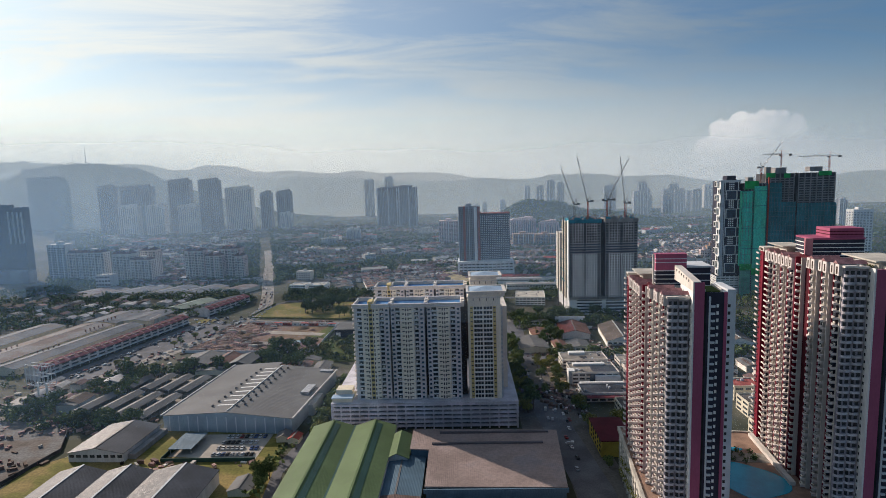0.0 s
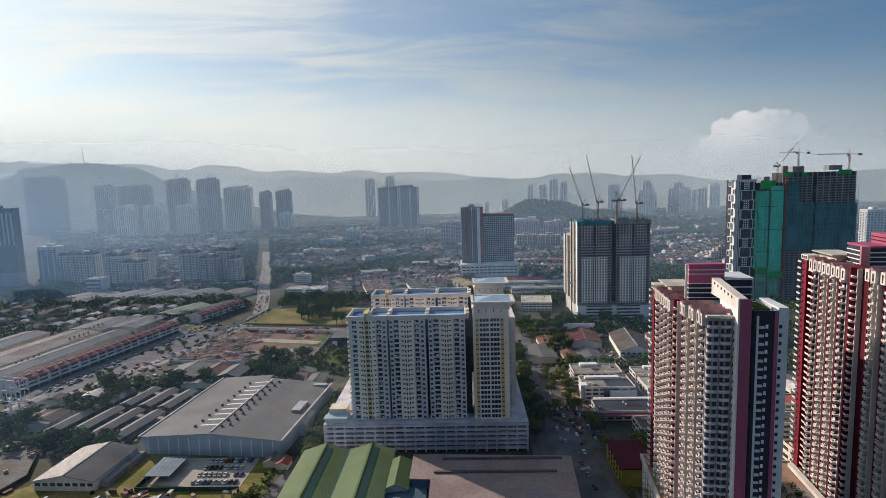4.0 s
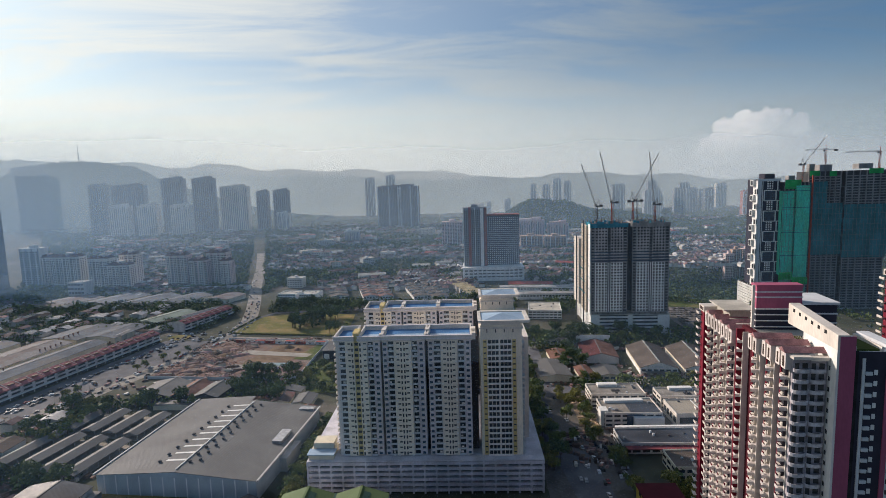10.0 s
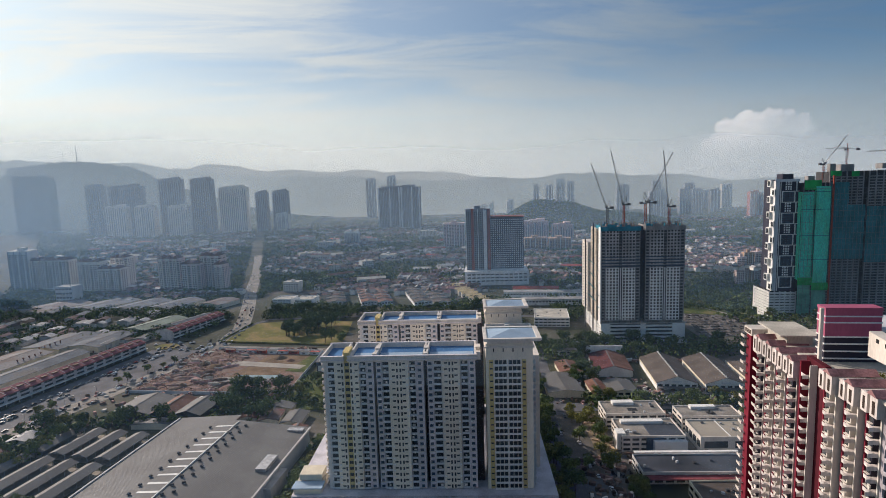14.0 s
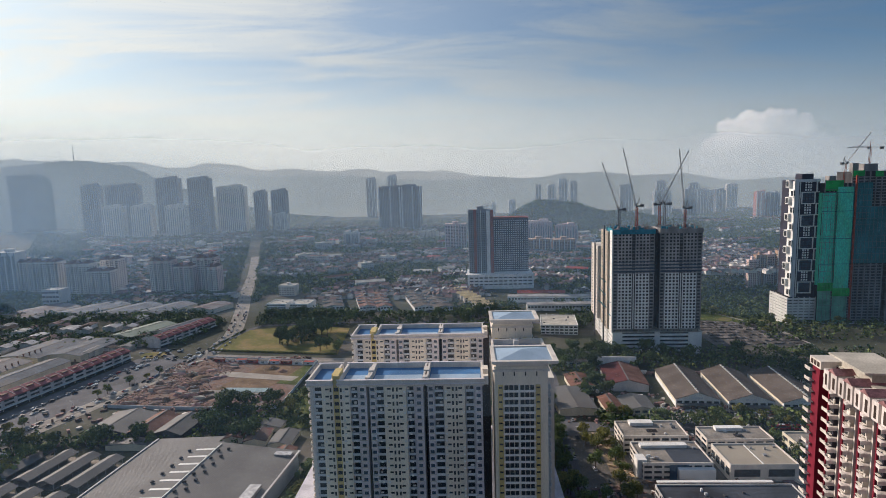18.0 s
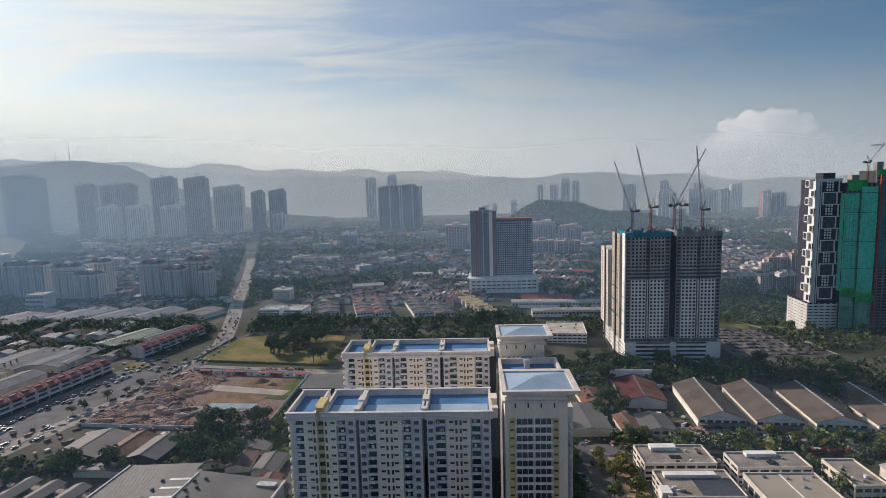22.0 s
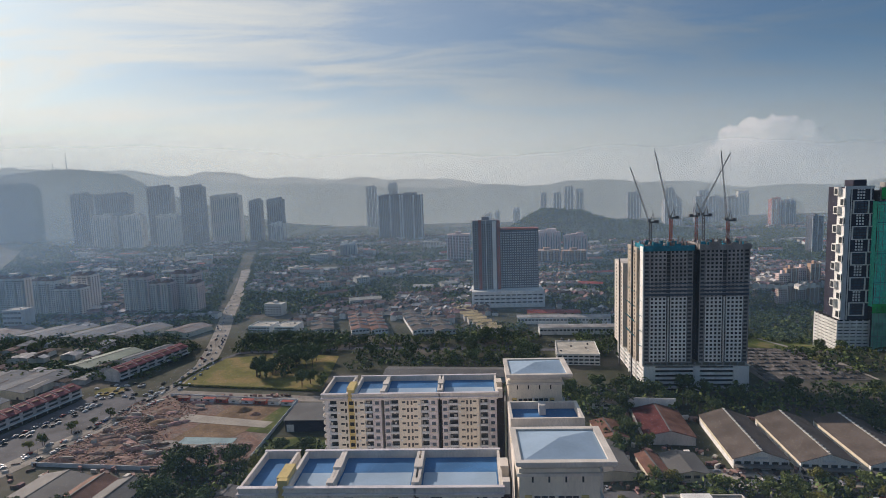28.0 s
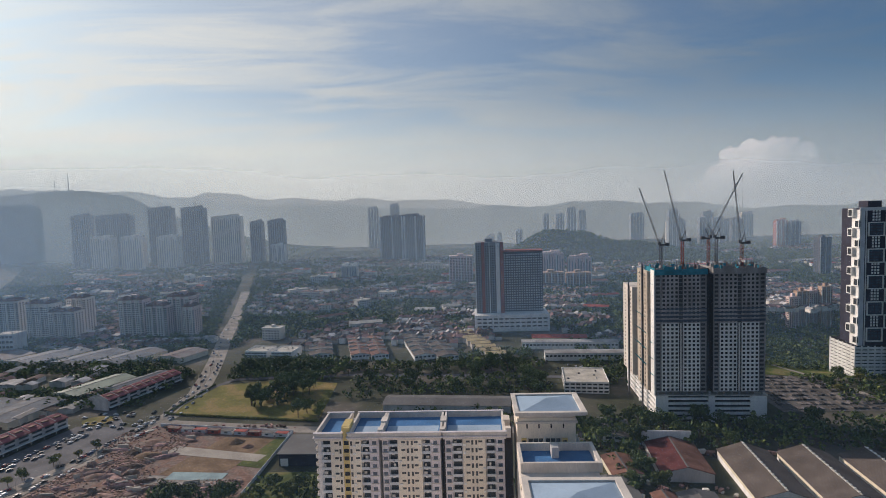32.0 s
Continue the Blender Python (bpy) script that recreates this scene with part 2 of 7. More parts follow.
RECESS = mat("brown_recess", (0.055, 0.04, 0.035), 0.85, 0.2, 0.1)
MESHBAND = mat("blue_grey_mesh", (0.085, 0.10, 0.13), 0.85, 0.2, 0.1)
GROUND = mat("town_ground", (0.07, 0.075, 0.05), 0.95, 0.35, 0.012, 0.09, second=(0.10, 0.09, 0.075), cut=0.56)
LEAF = mat("tree_leaves", (0.115, 0.15, 0.048), 0.75, 0.35, 0.05, 0.6, random_by="island", spread=0.28)
LEAF2 = mat("dark_tree_leaves", (0.075, 0.11, 0.042), 0.75, 0.35, 0.05, 0.6, random_by="island", spread=0.28)
LEAF3 = mat("yellow_green_leaves", (0.19, 0.19, 0.05), 0.75, 0.3, 0.05, 0.6, random_by="island", spread=0.28)
FOREST = mat("hill_forest", (0.05, 0.07, 0.035), 0.9, 0.4, 0.012, 0.08)
BARK = mat("bark", (0.12, 0.09, 0.065), 0.9, 0.25, 1.0)
POOL = mat("pool_water", (0.03, 0.34, 0.48), 0.12, 0.1, 0.2)
TERRACE = mat("terracotta_paving", (0.30, 0.20, 0.15), 0.85, 0.2, 0.2)
HOUSEWALL = mat("house_walls", (0.62, 0.58, 0.52), 0.8, 0.2, 0.1, random_by="island", spread=0.2)
HOUSEROOF = mat("house_roofs", (0.155, 0.105, 0.09), 0.8, 0.3, 0.1, random_by="island", spread=0.45)
FLATROOF = mat("dusty_flat_roof", (0.27, 0.245, 0.215), 0.85, 0.25, 0.12, 0.9)
PALEHOUSE = mat("pale_house_roofs", (0.36, 0.345, 0.33), 0.7, 0.25, 0.1, random_by="island", spread=0.4)
SHOPROOF = mat("rose_red_tile_roof", (0.27, 0.085, 0.095), 0.75, 0.25, 0.2, ribs=(0.5, "X"))
HALLBROWN = mat("brown_sheet_hall_roof", (0.21, 0.16, 0.145), 0.8, 0.3, 0.06, 0.5, second=(0.18, 0.17, 0.17), cut=0.5, ribs=(0.9, "Y"))
HALLBLUE = mat("slate_blue_hall_roof", (0.15, 0.17, 0.195), 0.8, 0.3, 0.05, 0.5, second=(0.145, 0.135, 0.13), cut=0.58, ribs=(0.9, "Y"))
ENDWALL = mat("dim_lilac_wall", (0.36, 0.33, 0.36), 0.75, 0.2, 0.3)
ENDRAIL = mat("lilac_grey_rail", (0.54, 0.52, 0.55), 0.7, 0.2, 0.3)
DUSTYROOF = mat("dusty_rose_roof", (0.30, 0.16, 0.165), 0.8, 0.3, 0.3)
DUSKYFIN = mat("dusky_rose_paint", (0.50, 0.22, 0.24), 0.7, 0.12, 0.2)
YELLOWLIT = mat("straw_paint", (0.66, 0.52, 0.28), 0.7, 0.12, 0.2)
RUBBER = mat("tyre_rubber", (0.02, 0.02, 0.02), 0.9, 0.2, 2.0)
CARPAINTS = [mat("car_paint_" + n, c, 0.3, 0.05, 0.5) for n, c in (("white", (0.7, 0.7, 0.7)), ("silver", (0.36, 0.37, 0.39)), ("black", (0.02, 0.02, 0.022)), ("red", (0.35, 0.03, 0.03)), ("blue", (0.04, 0.08, 0.22)))]
FARWALLS = [mat("far_wall_" + n, c, 0.8, 0.12, 0.05, streak=0.2) for n, c in (("cream", (0.72, 0.66, 0.58)), ("grey", (0.26, 0.27, 0.29)), ("dark", (0.12, 0.125, 0.14)), ("rose", (0.68, 0.52, 0.48)), ("orange", (0.46, 0.31, 0.22)), ("white", (0.66, 0.65, 0.62)))]
(F_CREAM, F_GREY, F_DARK, F_ROSE, F_ORANGE, F_WHITE) = FARWALLS
BROWNTILE = mat("brown_tile_roof", (0.12, 0.07, 0.06), 0.8, 0.25, 0.2)
BRICKRED = mat("brick_red_band", (0.30, 0.11, 0.09), 0.8, 0.15, 0.1)
ORANGE = mat("orange_plastic", (0.55, 0.13, 0.03), 0.6, 0.2, 0.3)

# ---- mesh helpers ----


class Shape:
    """Collects faces, then becomes one mesh."""

    def __init__(self):
        self.v, self.f = [], []

    def add(self, verts, faces):
        n = len(self.v)
        self.v += verts
        self.f += [tuple(n + i for i in f) for f in faces]
        return self

    def box(self, x0, x1, y0, y1, z0, z1):
        return self.add([(x0, y0, z0), (x1, y0, z0), (x1, y1, z0), (x0, y1, z0), (x0, y0, z1), (x1, y0, z1), (x1, y1, z1), (x0, y1, z1)],
                        [(0, 3, 2, 1), (4, 5, 6, 7), (0, 1, 5, 4), (1, 2, 6, 5), (2, 3, 7, 6), (3, 0, 4, 7)])

    def prism(self, poly, z0, z1):
        """poly: corners seen from above, counter-clockwise."""
        n = len(poly)
        return self.add([(x, y, z0) for x, y in poly] + [(x, y, z1) for x, y in poly],
                        [tuple(range(n))[::-1], tuple(range(n, 2 * n))] + [(i, (i + 1) % n, n + (i + 1) % n, n + i) for i in range(n)])

    def gable(self, x0, x1, y0, y1, z0, z1, along="y", over=0.6, thick=0.25):
        """A pitched roof as two thick slabs, ridge along the axis."""
        x0, x1, y0, y1 = x0 - over, x1 + over, y0 - over, y1 + over
        if along == "y":
            m = (x0 + x1) / 2
            for a in (x0, x1):
                self.add([(a, y0, z0), (m, y0, z1), (m, y1, z1), (a, y1, z0), (a, y0, z0 - thick), (m, y0, z1 - thick), (m, y1, z1 - thick), (a, y1, z0 - thick)],
                         [(0, 1, 2, 3), (7, 6, 5, 4), (0, 4, 5, 1), (3, 2, 6, 7), (0, 3, 7, 4)])
        else:
            m = (y0 + y1) / 2
            for a in (y0, y1):
                self.add([(x0, a, z0), (x0, m, z1), (x1, m, z1), (x1, a, z0), (x0, a, z0 - thick), (x0, m, z1 - thick), (x1, m, z1 - thick), (x1, a, z0 - thick)],
                         [(0, 1, 2, 3), (7, 6, 5, 4), (0, 4, 5, 1), (3, 2, 6, 7), (0, 3, 7, 4)])
        return self

    def ends(self, x0, x1, y0, y1, z0, z1, along="y"):
        """The walled triangles under a pitched roof."""
        if along == "y":
            m = (x0 + x1) / 2
            for y in (y0, y1):
                self.add([(x0, y, z0), (x1, y, z0), (m, y, z1)], [(0, 1, 2)])
        else:
            m = (y0 + y1) / 2
            for x in (x0, x1):
                self.add([(x, y0, z0), (x, y1, z0), (x, m, z1)], [(0, 1, 2)])
        return self

    def tube(self, a, b, r, n=8, r2=None):
        a, b = Vector(a), Vector(b)
        q = (b - a).to_track_quat("Z", "Y")
        r2 = r if r2 is None else r2
        ring = [q @ Vector((math.cos(2 * math.pi * i / n), math.sin(2 * math.pi * i / n), 0)) for i in range(n)]
        return self.add([tuple(a + d * r) for d in ring] + [tuple(b + d * r2) for d in ring],
                        [(i, (i + 1) % n, n + (i + 1) % n, n + i) for i in range(n)] + [tuple(range(n))[::-1], tuple(range(n, 2 * n))])

    def mesh(self, name, material):
        me = bpy.data.meshes.new(name)
        me.from_pydata(self.v, [], self.f)
        me.materials.append(material)
        me.update()
        return me


def box(*a):
    return Shape().box(*a)


def thing(name, label, category, group="", kind="", at=None):
    ob = new(name)
    ob.empty_display_size = 1.0
    if at is not None:
        ob.matrix_basis = at
    return tagged(ob, label, category, group, kind)


def part(name, shape, material, parent=None, label="", kind=""):
    me = shape.mesh(name, material) if isinstance(shape, Shape) else shape
    ob = new(name, me)
    ob.parent = parent
    return tagged(ob, label, kind=kind)


def solid(name, shape, material, label, category, group="", kind=""):
    """A thing of one mesh."""
    return tagged(new(name, shape.mesh(name, material)), label, category, group, kind)


def at_spots(name, me, spots, parent, label=""):
    """One part at many places, on one mesh."""
    for p in spots:
        ob = part(name, me, None, parent, label)
        ob.location = p


def smooth(t):
    t = min(1.0, max(0.0, t))
    return t * t * (3 - 2 * t)


def dip(x, y):
    """How the ground lies: level, but for a hollow beyond the building site."""
    return -30.0 * smooth((x - 215) / 150) * smooth((y - 690) / 260) * (1 - smooth((y - 1150) / 250))


def quads(name, centres, radii, per, size, material, squash=0.75, seed=1):
    """A mass of leaves: small tilted facets in clumps round the centres."""
    rng = np.random.default_rng(seed)
    c = np.repeat(np.asarray(centres, float), per, axis=0)
    r = np.repeat(np.asarray(radii, float), per)[:, None]
    d = rng.normal(size=c.shape)
    d /= np.linalg.norm(d, axis=1)[:, None]
    p = c + d * r * rng.uniform(0.55, 1.05, (len(c), 1)) * np.array((1, 1, squash))
    u = rng.normal(size=c.shape)
    n = d + rng.normal(size=c.shape) * 0.5
    u -= n * (np.sum(u * n, 1) / np.sum(n * n, 1))[:, None]
    u /= np.linalg.norm(u, axis=1)[:, None]
    w = np.cross(n, u)
    w /= np.linalg.norm(w, axis=1)[:, None]
    s = size * r * rng.uniform(0.6, 1.3, (len(c), 1))
    v = np.stack((p - u * s, p + w * s * 0.7, p + u * s, p - w * s * 0.7), 1).reshape(-1, 3)
    me = bpy.data.meshes.new(name)
    k = len(c)
    me.vertices.add(4 * k)
    me.vertices.foreach_set("co", v.astype(np.float32).ravel())
    me.loops.add(4 * k)
    me.loops.foreach_set("vertex_index", np.arange(4 * k, dtype=np.int32))
    me.polygons.add(k)
    me.polygons.foreach_set("loop_start", np.arange(0, 4 * k, 4, dtype=np.int32))
    me.update(calc_edges=True)
    me.materials.append(material)
    return me


# ---- ground ----
gx = np.r_[-5000, -3500, -2400, -1600, -1200, np.arange(-900, 901, 30), 1200, 1600, 2400, 3500, 5000]
gy = np.r_[-1500, -600, -200, np.arange(0, 1321, 30), 1600, 2000, 2600, 3400, 4200, 5000]
gv = [(float(x), float(y), dip(x, y)) for y in gy for x in gx]
nx = len(gx)
ground = bpy.data.meshes.new("ground")
ground.from_pydata(gv, [], [(j * nx + i, j * nx + i + 1, (j + 1) * nx + i + 1, (j + 1) * nx + i) for j in range(len(gy) - 1) for i in range(nx - 1)])
ground.materials.append(GROUND)
tagged(new("ground", ground), "dark green and brown town ground seen from above", "ground", kind="structure")


def sheet(name, poly, z, material, label, category="ground", thick=0.3, kind="structure"):
    return solid(name, Shape().prism(poly, z - thick, z), material, label, category, kind=kind)


def ribbon(points, half):
    """The outline of a strip of that half width along the points."""
    left, right = [], []
    for i, p in enumerate(points):
        a, b = Vector(points[max(0, i - 1)]), Vector(points[min(len(points) - 1, i + 1)])
        d = (b - a).normalized()
        n = Vector((-d.y, d.x)) * half
        left.append(tuple(Vector(p) + n)), right.append(tuple(Vector(p) - n))
    return left, right


def strip(name, points, half, z, material, label, category="road", thick=0.3, kind="structure"):
    left, right = ribbon(points, half)
    s = Shape()
    for i in range(len(points) - 1):
        s.prism([right[i], right[i + 1], left[i + 1], left[i]], z - thick, z)
    return solid(name, s, material, label, category, kind=kind)


MAIN = [(-345, 330), (-325, 430), (-306, 490), (-290, 540), (-272, 590), (-263, 640), (-257, 680), (-262, 735), (-278, 790), (-296, 845), (-342, 977), (-391, 1130), (-440, 1270), (-490, 1405)]
strip("road", MAIN, 9, 0.10, PAVING, "wide dusty main road with light traffic")
strip("road", [(x - 15, y - 2) for x, y in MAIN[:6]] + [(-292, 660), (-318, 690)], 5, 0.14, ASPHALT, "grey asphalt service road beside the shops")
sheet("ground", [(-362, 456), (-307, 466), (-272, 592), (-262, 652), (-322, 656)], 0.08, ASPHALT, "grey asphalt parking strip before the shops")
strip("road", [(74, 150), (73, 280), (66, 360), (58, 440), (57, 520), (62, 640)], 10, 0.10, ASPHALT, "dark asphalt street between the towers")
strip("road", [(62, 498), (130, 500), (260, 498), (420, 490)], 7, 0.16, ASPHALT, "asphalt side street behind low offices")
strip("road", [(-257, 662), (-140, 645), (-70, 640), (60, 640)], 6, 0.12, PAVING, "dusty road past the grass field")
strip("road", [(-263, 735), (-243, 775), (-120, 785), (60, 770), (130, 760)], 4, 0.12, ASPHALT, "narrow asphalt road under trees")
strip("road", [(-262, 250), (-246, 300), (-228, 345)], 6, 0.12, PAVING, "dusty yard road beside a workshop")
strip("road", [(-95, 240), (-104, 300), (-96, 350), (-92, 440)], 4, 0.13, ASPHALT, "asphalt lane between warehouse and podium")
field = sheet("ground", [(-262, 680), (-128, 660), (-136, 758), (-200, 772), (-250, 756)], 0.22, GRASS, "yellow-green mown grass field")
sheet("ground", [(-255, 250), (-100, 250), (-112, 352), (-206, 360), (-255, 310)], 0.15, GRASS, "yellow-green grass yard round the workshops")
sheet("ground", [(-178, 321), (-122, 315), (-122, 350), (-177, 351)], 0.32, LOT, "pale concrete car park")
sheet("ground", [(-290, 398), (-300, 428), (-283, 436), (-276, 404)], 0.2, GRASS, "small green lawn beside the road")
sheet("ground", [(-278, 540), (-145, 535), (-139, 640), (-252, 652)], 0.2, EARTH, "cleared demolition site of red earth")
sheet("ground", [(-208, 572), (-168, 572), (-141, 628), (-190, 632)], 0.3, MUD, "levelled brown earth on the demolition site")
sheet("ground", [(-162, 585), (-142, 580), (-138, 630), (-150, 630)], 0.36, ROUGHGRASS, "rough grass beside the earth lot")
sheet("ground", [(-138, 500), (-72, 500), (-72, 575), (-138, 575)], 0.24, ROUGHGRASS, "rough grass lawn by the black hall")
sheet("ground", [(120, 508), (330, 508), (330, 528), (120, 528)], 0.2, LOT, "paved forecourt with parked cars")
sheet("ground", [(60, 400), (205, 404), (205, 470), (60, 485)], 0.12, YARD, "dusty yard round the low offices")
strip("pavement", [(-200, 571), (-163, 569)], 5, 0.5, mat("pale_slab", (0.27, 0.37, 0.39), 0.8), "pale concrete slab on the cleared site", "slab")



def lie(name, x0, x1, y0, y1, material, label, lift=0.25, slant=0.0):
    """A sheet of ground that follows the lie of the land."""
    v, f, n = [], [], 12
    for j in range(n + 1):
        y = y0 + (y1 - y0) * j / n
        for i in range(n + 1):
            x = x0 + (x1 - x0) * i / n + slant * (y - y0)
            v.append((x, y, dip(x, y) + lift))
    for j in range(n):
        f += [(j * 13 + i, j * 13 + i + 1, (j + 1) * 13 + i + 1, (j + 1) * 13 + i) for i in range(n)]
    return solid(name, Shape().add(v, f), material, label, "ground", kind="structure")


lie("ground", 232, 318, 668, 768, YARD, "dusty fenced storage yard", 0.25)
lie("ground", 212, 372, 770, 1010, ROUGHGRASS, "overgrown green plot with bushes", 0.3)
lie("ground", 316, 322, 700, 990, PAVING, "dusty track across the green plot", 0.5, -0.06)
lie("ground", 319, 322, 668, 768, LOT, "pale kerbed edge of the storage yard", 0.7, -0.08)
lie("ground", 250, 285, 1150, 1250, GRASS, "small bright green field among the houses", 0.3)
lie("ground", 205, 250, 1180, 1215, GRASS, "small bright green field among the houses", 0.3)

sheet("ground", [(44, 190), (92, 190), (92, 424), (60, 470), (43, 470), (43, 345), (62, 332), (62, 262), (44, 258)], 0.05, YARD, "worn grey verge beside the street", thick=0.1)

# ---- hills ----


def ridge(name, bumps, distance, depth, label, seed):
    """A forested range: the highest of some rounded summits along a line."""
    rnd = random.Random(seed)
    lo, hi = min(b[0] - 2.4 * b[2] for b in bumps), max(b[0] + 2.4 * b[2] for b in bumps)
    cols, rows = 220, 12
    v, f = [], []
    for j in range(rows + 1):
        s = j / rows * 2 - 1
        for i in range(cols + 1):
            x = lo + (hi - lo) * i / cols
            h = sum((b[1] * math.exp(-((x - b[0]) / b[2]) ** 2 / 2)) ** 5 for b in bumps) ** 0.2
            n = noise.fractal(Vector((x * 0.004, s * 2 + seed, seed * 3.1)), 0.8, 2.1, 6)
            v.append((x, distance + s * depth, max(-2.0, h * (1 - abs(s)) ** 1.25 * (1 + 0.07 * n) - 2)))
    for j in range(rows):
        for i in range(cols):
            a = j * (cols + 1) + i
            f.append((a, a + 1, a + cols + 2, a + cols + 1))
    return solid(name, Shape().add(v, f), FOREST, label, "hill", "hills round the city", "structure")


ridge("hill", [(-1790, 304, 480), (-2570, 204, 340)], 2600, 420, "forested hill with two masts, in haze", 3)
ridge("hill", [(-3050, 385, 700), (-2200, 338, 420), (-1700, 255, 480), (-1280, 216, 480), (-800, 205, 500)], 3650, 500, "pale forested hill range in haze", 5)
ridge("hill", [(-2050, 350, 420), (-1480, 290, 520), (-800, 255, 560), (-250, 225, 560)], 4650, 250, "faint far mountain range in haze", 7)
ridge("hill", [(-500, 172, 500), (100, 168, 500), (720, 183, 480), (1250, 156, 420), (1900, 120, 420), (2600, 150, 500)], 3650, 400, "long low forested hill range in haze", 9)
ridge("hill", [(240, 88, 80), (330, 80, 90), (470, 46, 130)], 2000, 190, "small dark green wooded hill", 11)

# ---- haze: upright tinted sheets stand in for hazy air, fading out towards the top ----


def haze(name, y, density, top, tint, rise, low):
    m = bpy.data.materials.new("hazy_air")
    m.use_nodes = True
    t = m.node_tree
    t.nodes.clear()
    geo = t.nodes.new("ShaderNodeNewGeometry")
    xyz = t.nodes.new("ShaderNodeSeparateXYZ")
    t.links.new(geo.outputs["Position"], xyz.inputs[0])
    r = t.nodes.new("ShaderNodeMapRange")
    r.interpolation_type = "SMOOTHSTEP"
    t.links.new(xyz.outputs[2], r.inputs[0])
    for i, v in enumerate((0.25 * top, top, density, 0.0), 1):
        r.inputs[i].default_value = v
    # density ramps up from the foot, softening the line where the sheet meets the ground
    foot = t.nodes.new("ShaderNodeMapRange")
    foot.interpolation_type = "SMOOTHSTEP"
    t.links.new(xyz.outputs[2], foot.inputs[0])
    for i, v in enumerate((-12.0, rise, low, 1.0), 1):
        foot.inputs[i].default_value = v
    k0 = t.nodes.new("ShaderNodeMath")
    k0.operation = "MULTIPLY"
    t.links.new(r.outputs[0], k0.inputs[0])
    t.links.new(foot.outputs[0], k0.inputs[1])
    n = t.nodes.new("ShaderNodeTexNoise")
    n.inputs["Scale"].default_value, n.inputs["Detail"].default_value = 0.0014, 3.0
    t.links.new(geo.outputs["Position"], n.inputs["Vector"])
    k = t.nodes.new("ShaderNodeMath")
    k.operation = "MULTIPLY"
    t.links.new(k0.outputs[0], k.inputs[0])
    k2 = t.nodes.new("ShaderNodeMath")
    k2.operation = "ADD"
    calm = t.nodes.new("ShaderNodeMath")
    calm.operation = "MULTIPLY"
    t.links.new(n.outputs[0], calm.inputs[0])
    calm.inputs[1].default_value = 0.6
    t.links.new(calm.outputs[0], k2.inputs[0])
    # the sheet is painted denser over the western side, where smoke hangs
    smoke = t.nodes.new("ShaderNodeMapRange")
    smoke.interpolation_type = "SMOOTHSTEP"
    t.links.new(xyz.outputs[0], smoke.inputs[0])
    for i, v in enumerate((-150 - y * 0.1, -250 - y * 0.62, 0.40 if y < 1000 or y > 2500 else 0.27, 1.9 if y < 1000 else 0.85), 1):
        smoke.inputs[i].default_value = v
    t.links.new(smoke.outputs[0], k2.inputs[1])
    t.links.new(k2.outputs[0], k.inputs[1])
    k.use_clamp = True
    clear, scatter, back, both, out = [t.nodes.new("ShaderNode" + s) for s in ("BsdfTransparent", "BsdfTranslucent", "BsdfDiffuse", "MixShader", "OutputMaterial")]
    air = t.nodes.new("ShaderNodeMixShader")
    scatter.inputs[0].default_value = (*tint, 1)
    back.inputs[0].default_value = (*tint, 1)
    both.inputs[0].default_value = 0.5
    t.links.new(scatter.outputs[0], both.inputs[1])
    t.links.new(back.outputs[0], both.inputs[2])
    t.links.new(k.outputs[0], air.inputs[0])
    t.links.new(clear.outputs[0], air.inputs[1])
    t.links.new(both.outputs[0], air.inputs[2])
    t.links.new(air.outputs[0], out.inputs[0])
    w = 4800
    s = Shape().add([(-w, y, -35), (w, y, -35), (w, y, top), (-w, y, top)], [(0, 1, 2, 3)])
    return solid(name, s, m, "upright tinted sheet standing in for bluish haze over the city", "haze", "haze over the city", "structure")


# tints paint the colour of the haze light, bluer near and paler far
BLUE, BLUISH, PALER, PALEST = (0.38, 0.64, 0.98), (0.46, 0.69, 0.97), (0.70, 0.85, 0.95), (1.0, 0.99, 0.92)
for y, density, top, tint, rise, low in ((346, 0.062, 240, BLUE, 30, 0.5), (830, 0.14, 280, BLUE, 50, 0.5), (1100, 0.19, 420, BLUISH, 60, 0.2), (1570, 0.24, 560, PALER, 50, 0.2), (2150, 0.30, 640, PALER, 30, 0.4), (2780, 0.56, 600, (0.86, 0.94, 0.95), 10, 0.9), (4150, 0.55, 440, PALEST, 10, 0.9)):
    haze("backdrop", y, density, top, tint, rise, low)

# ---- cream apartment blocks on a parking podium ----
STOREY, Z0, LEVELS = 3.0, 18.2, 21


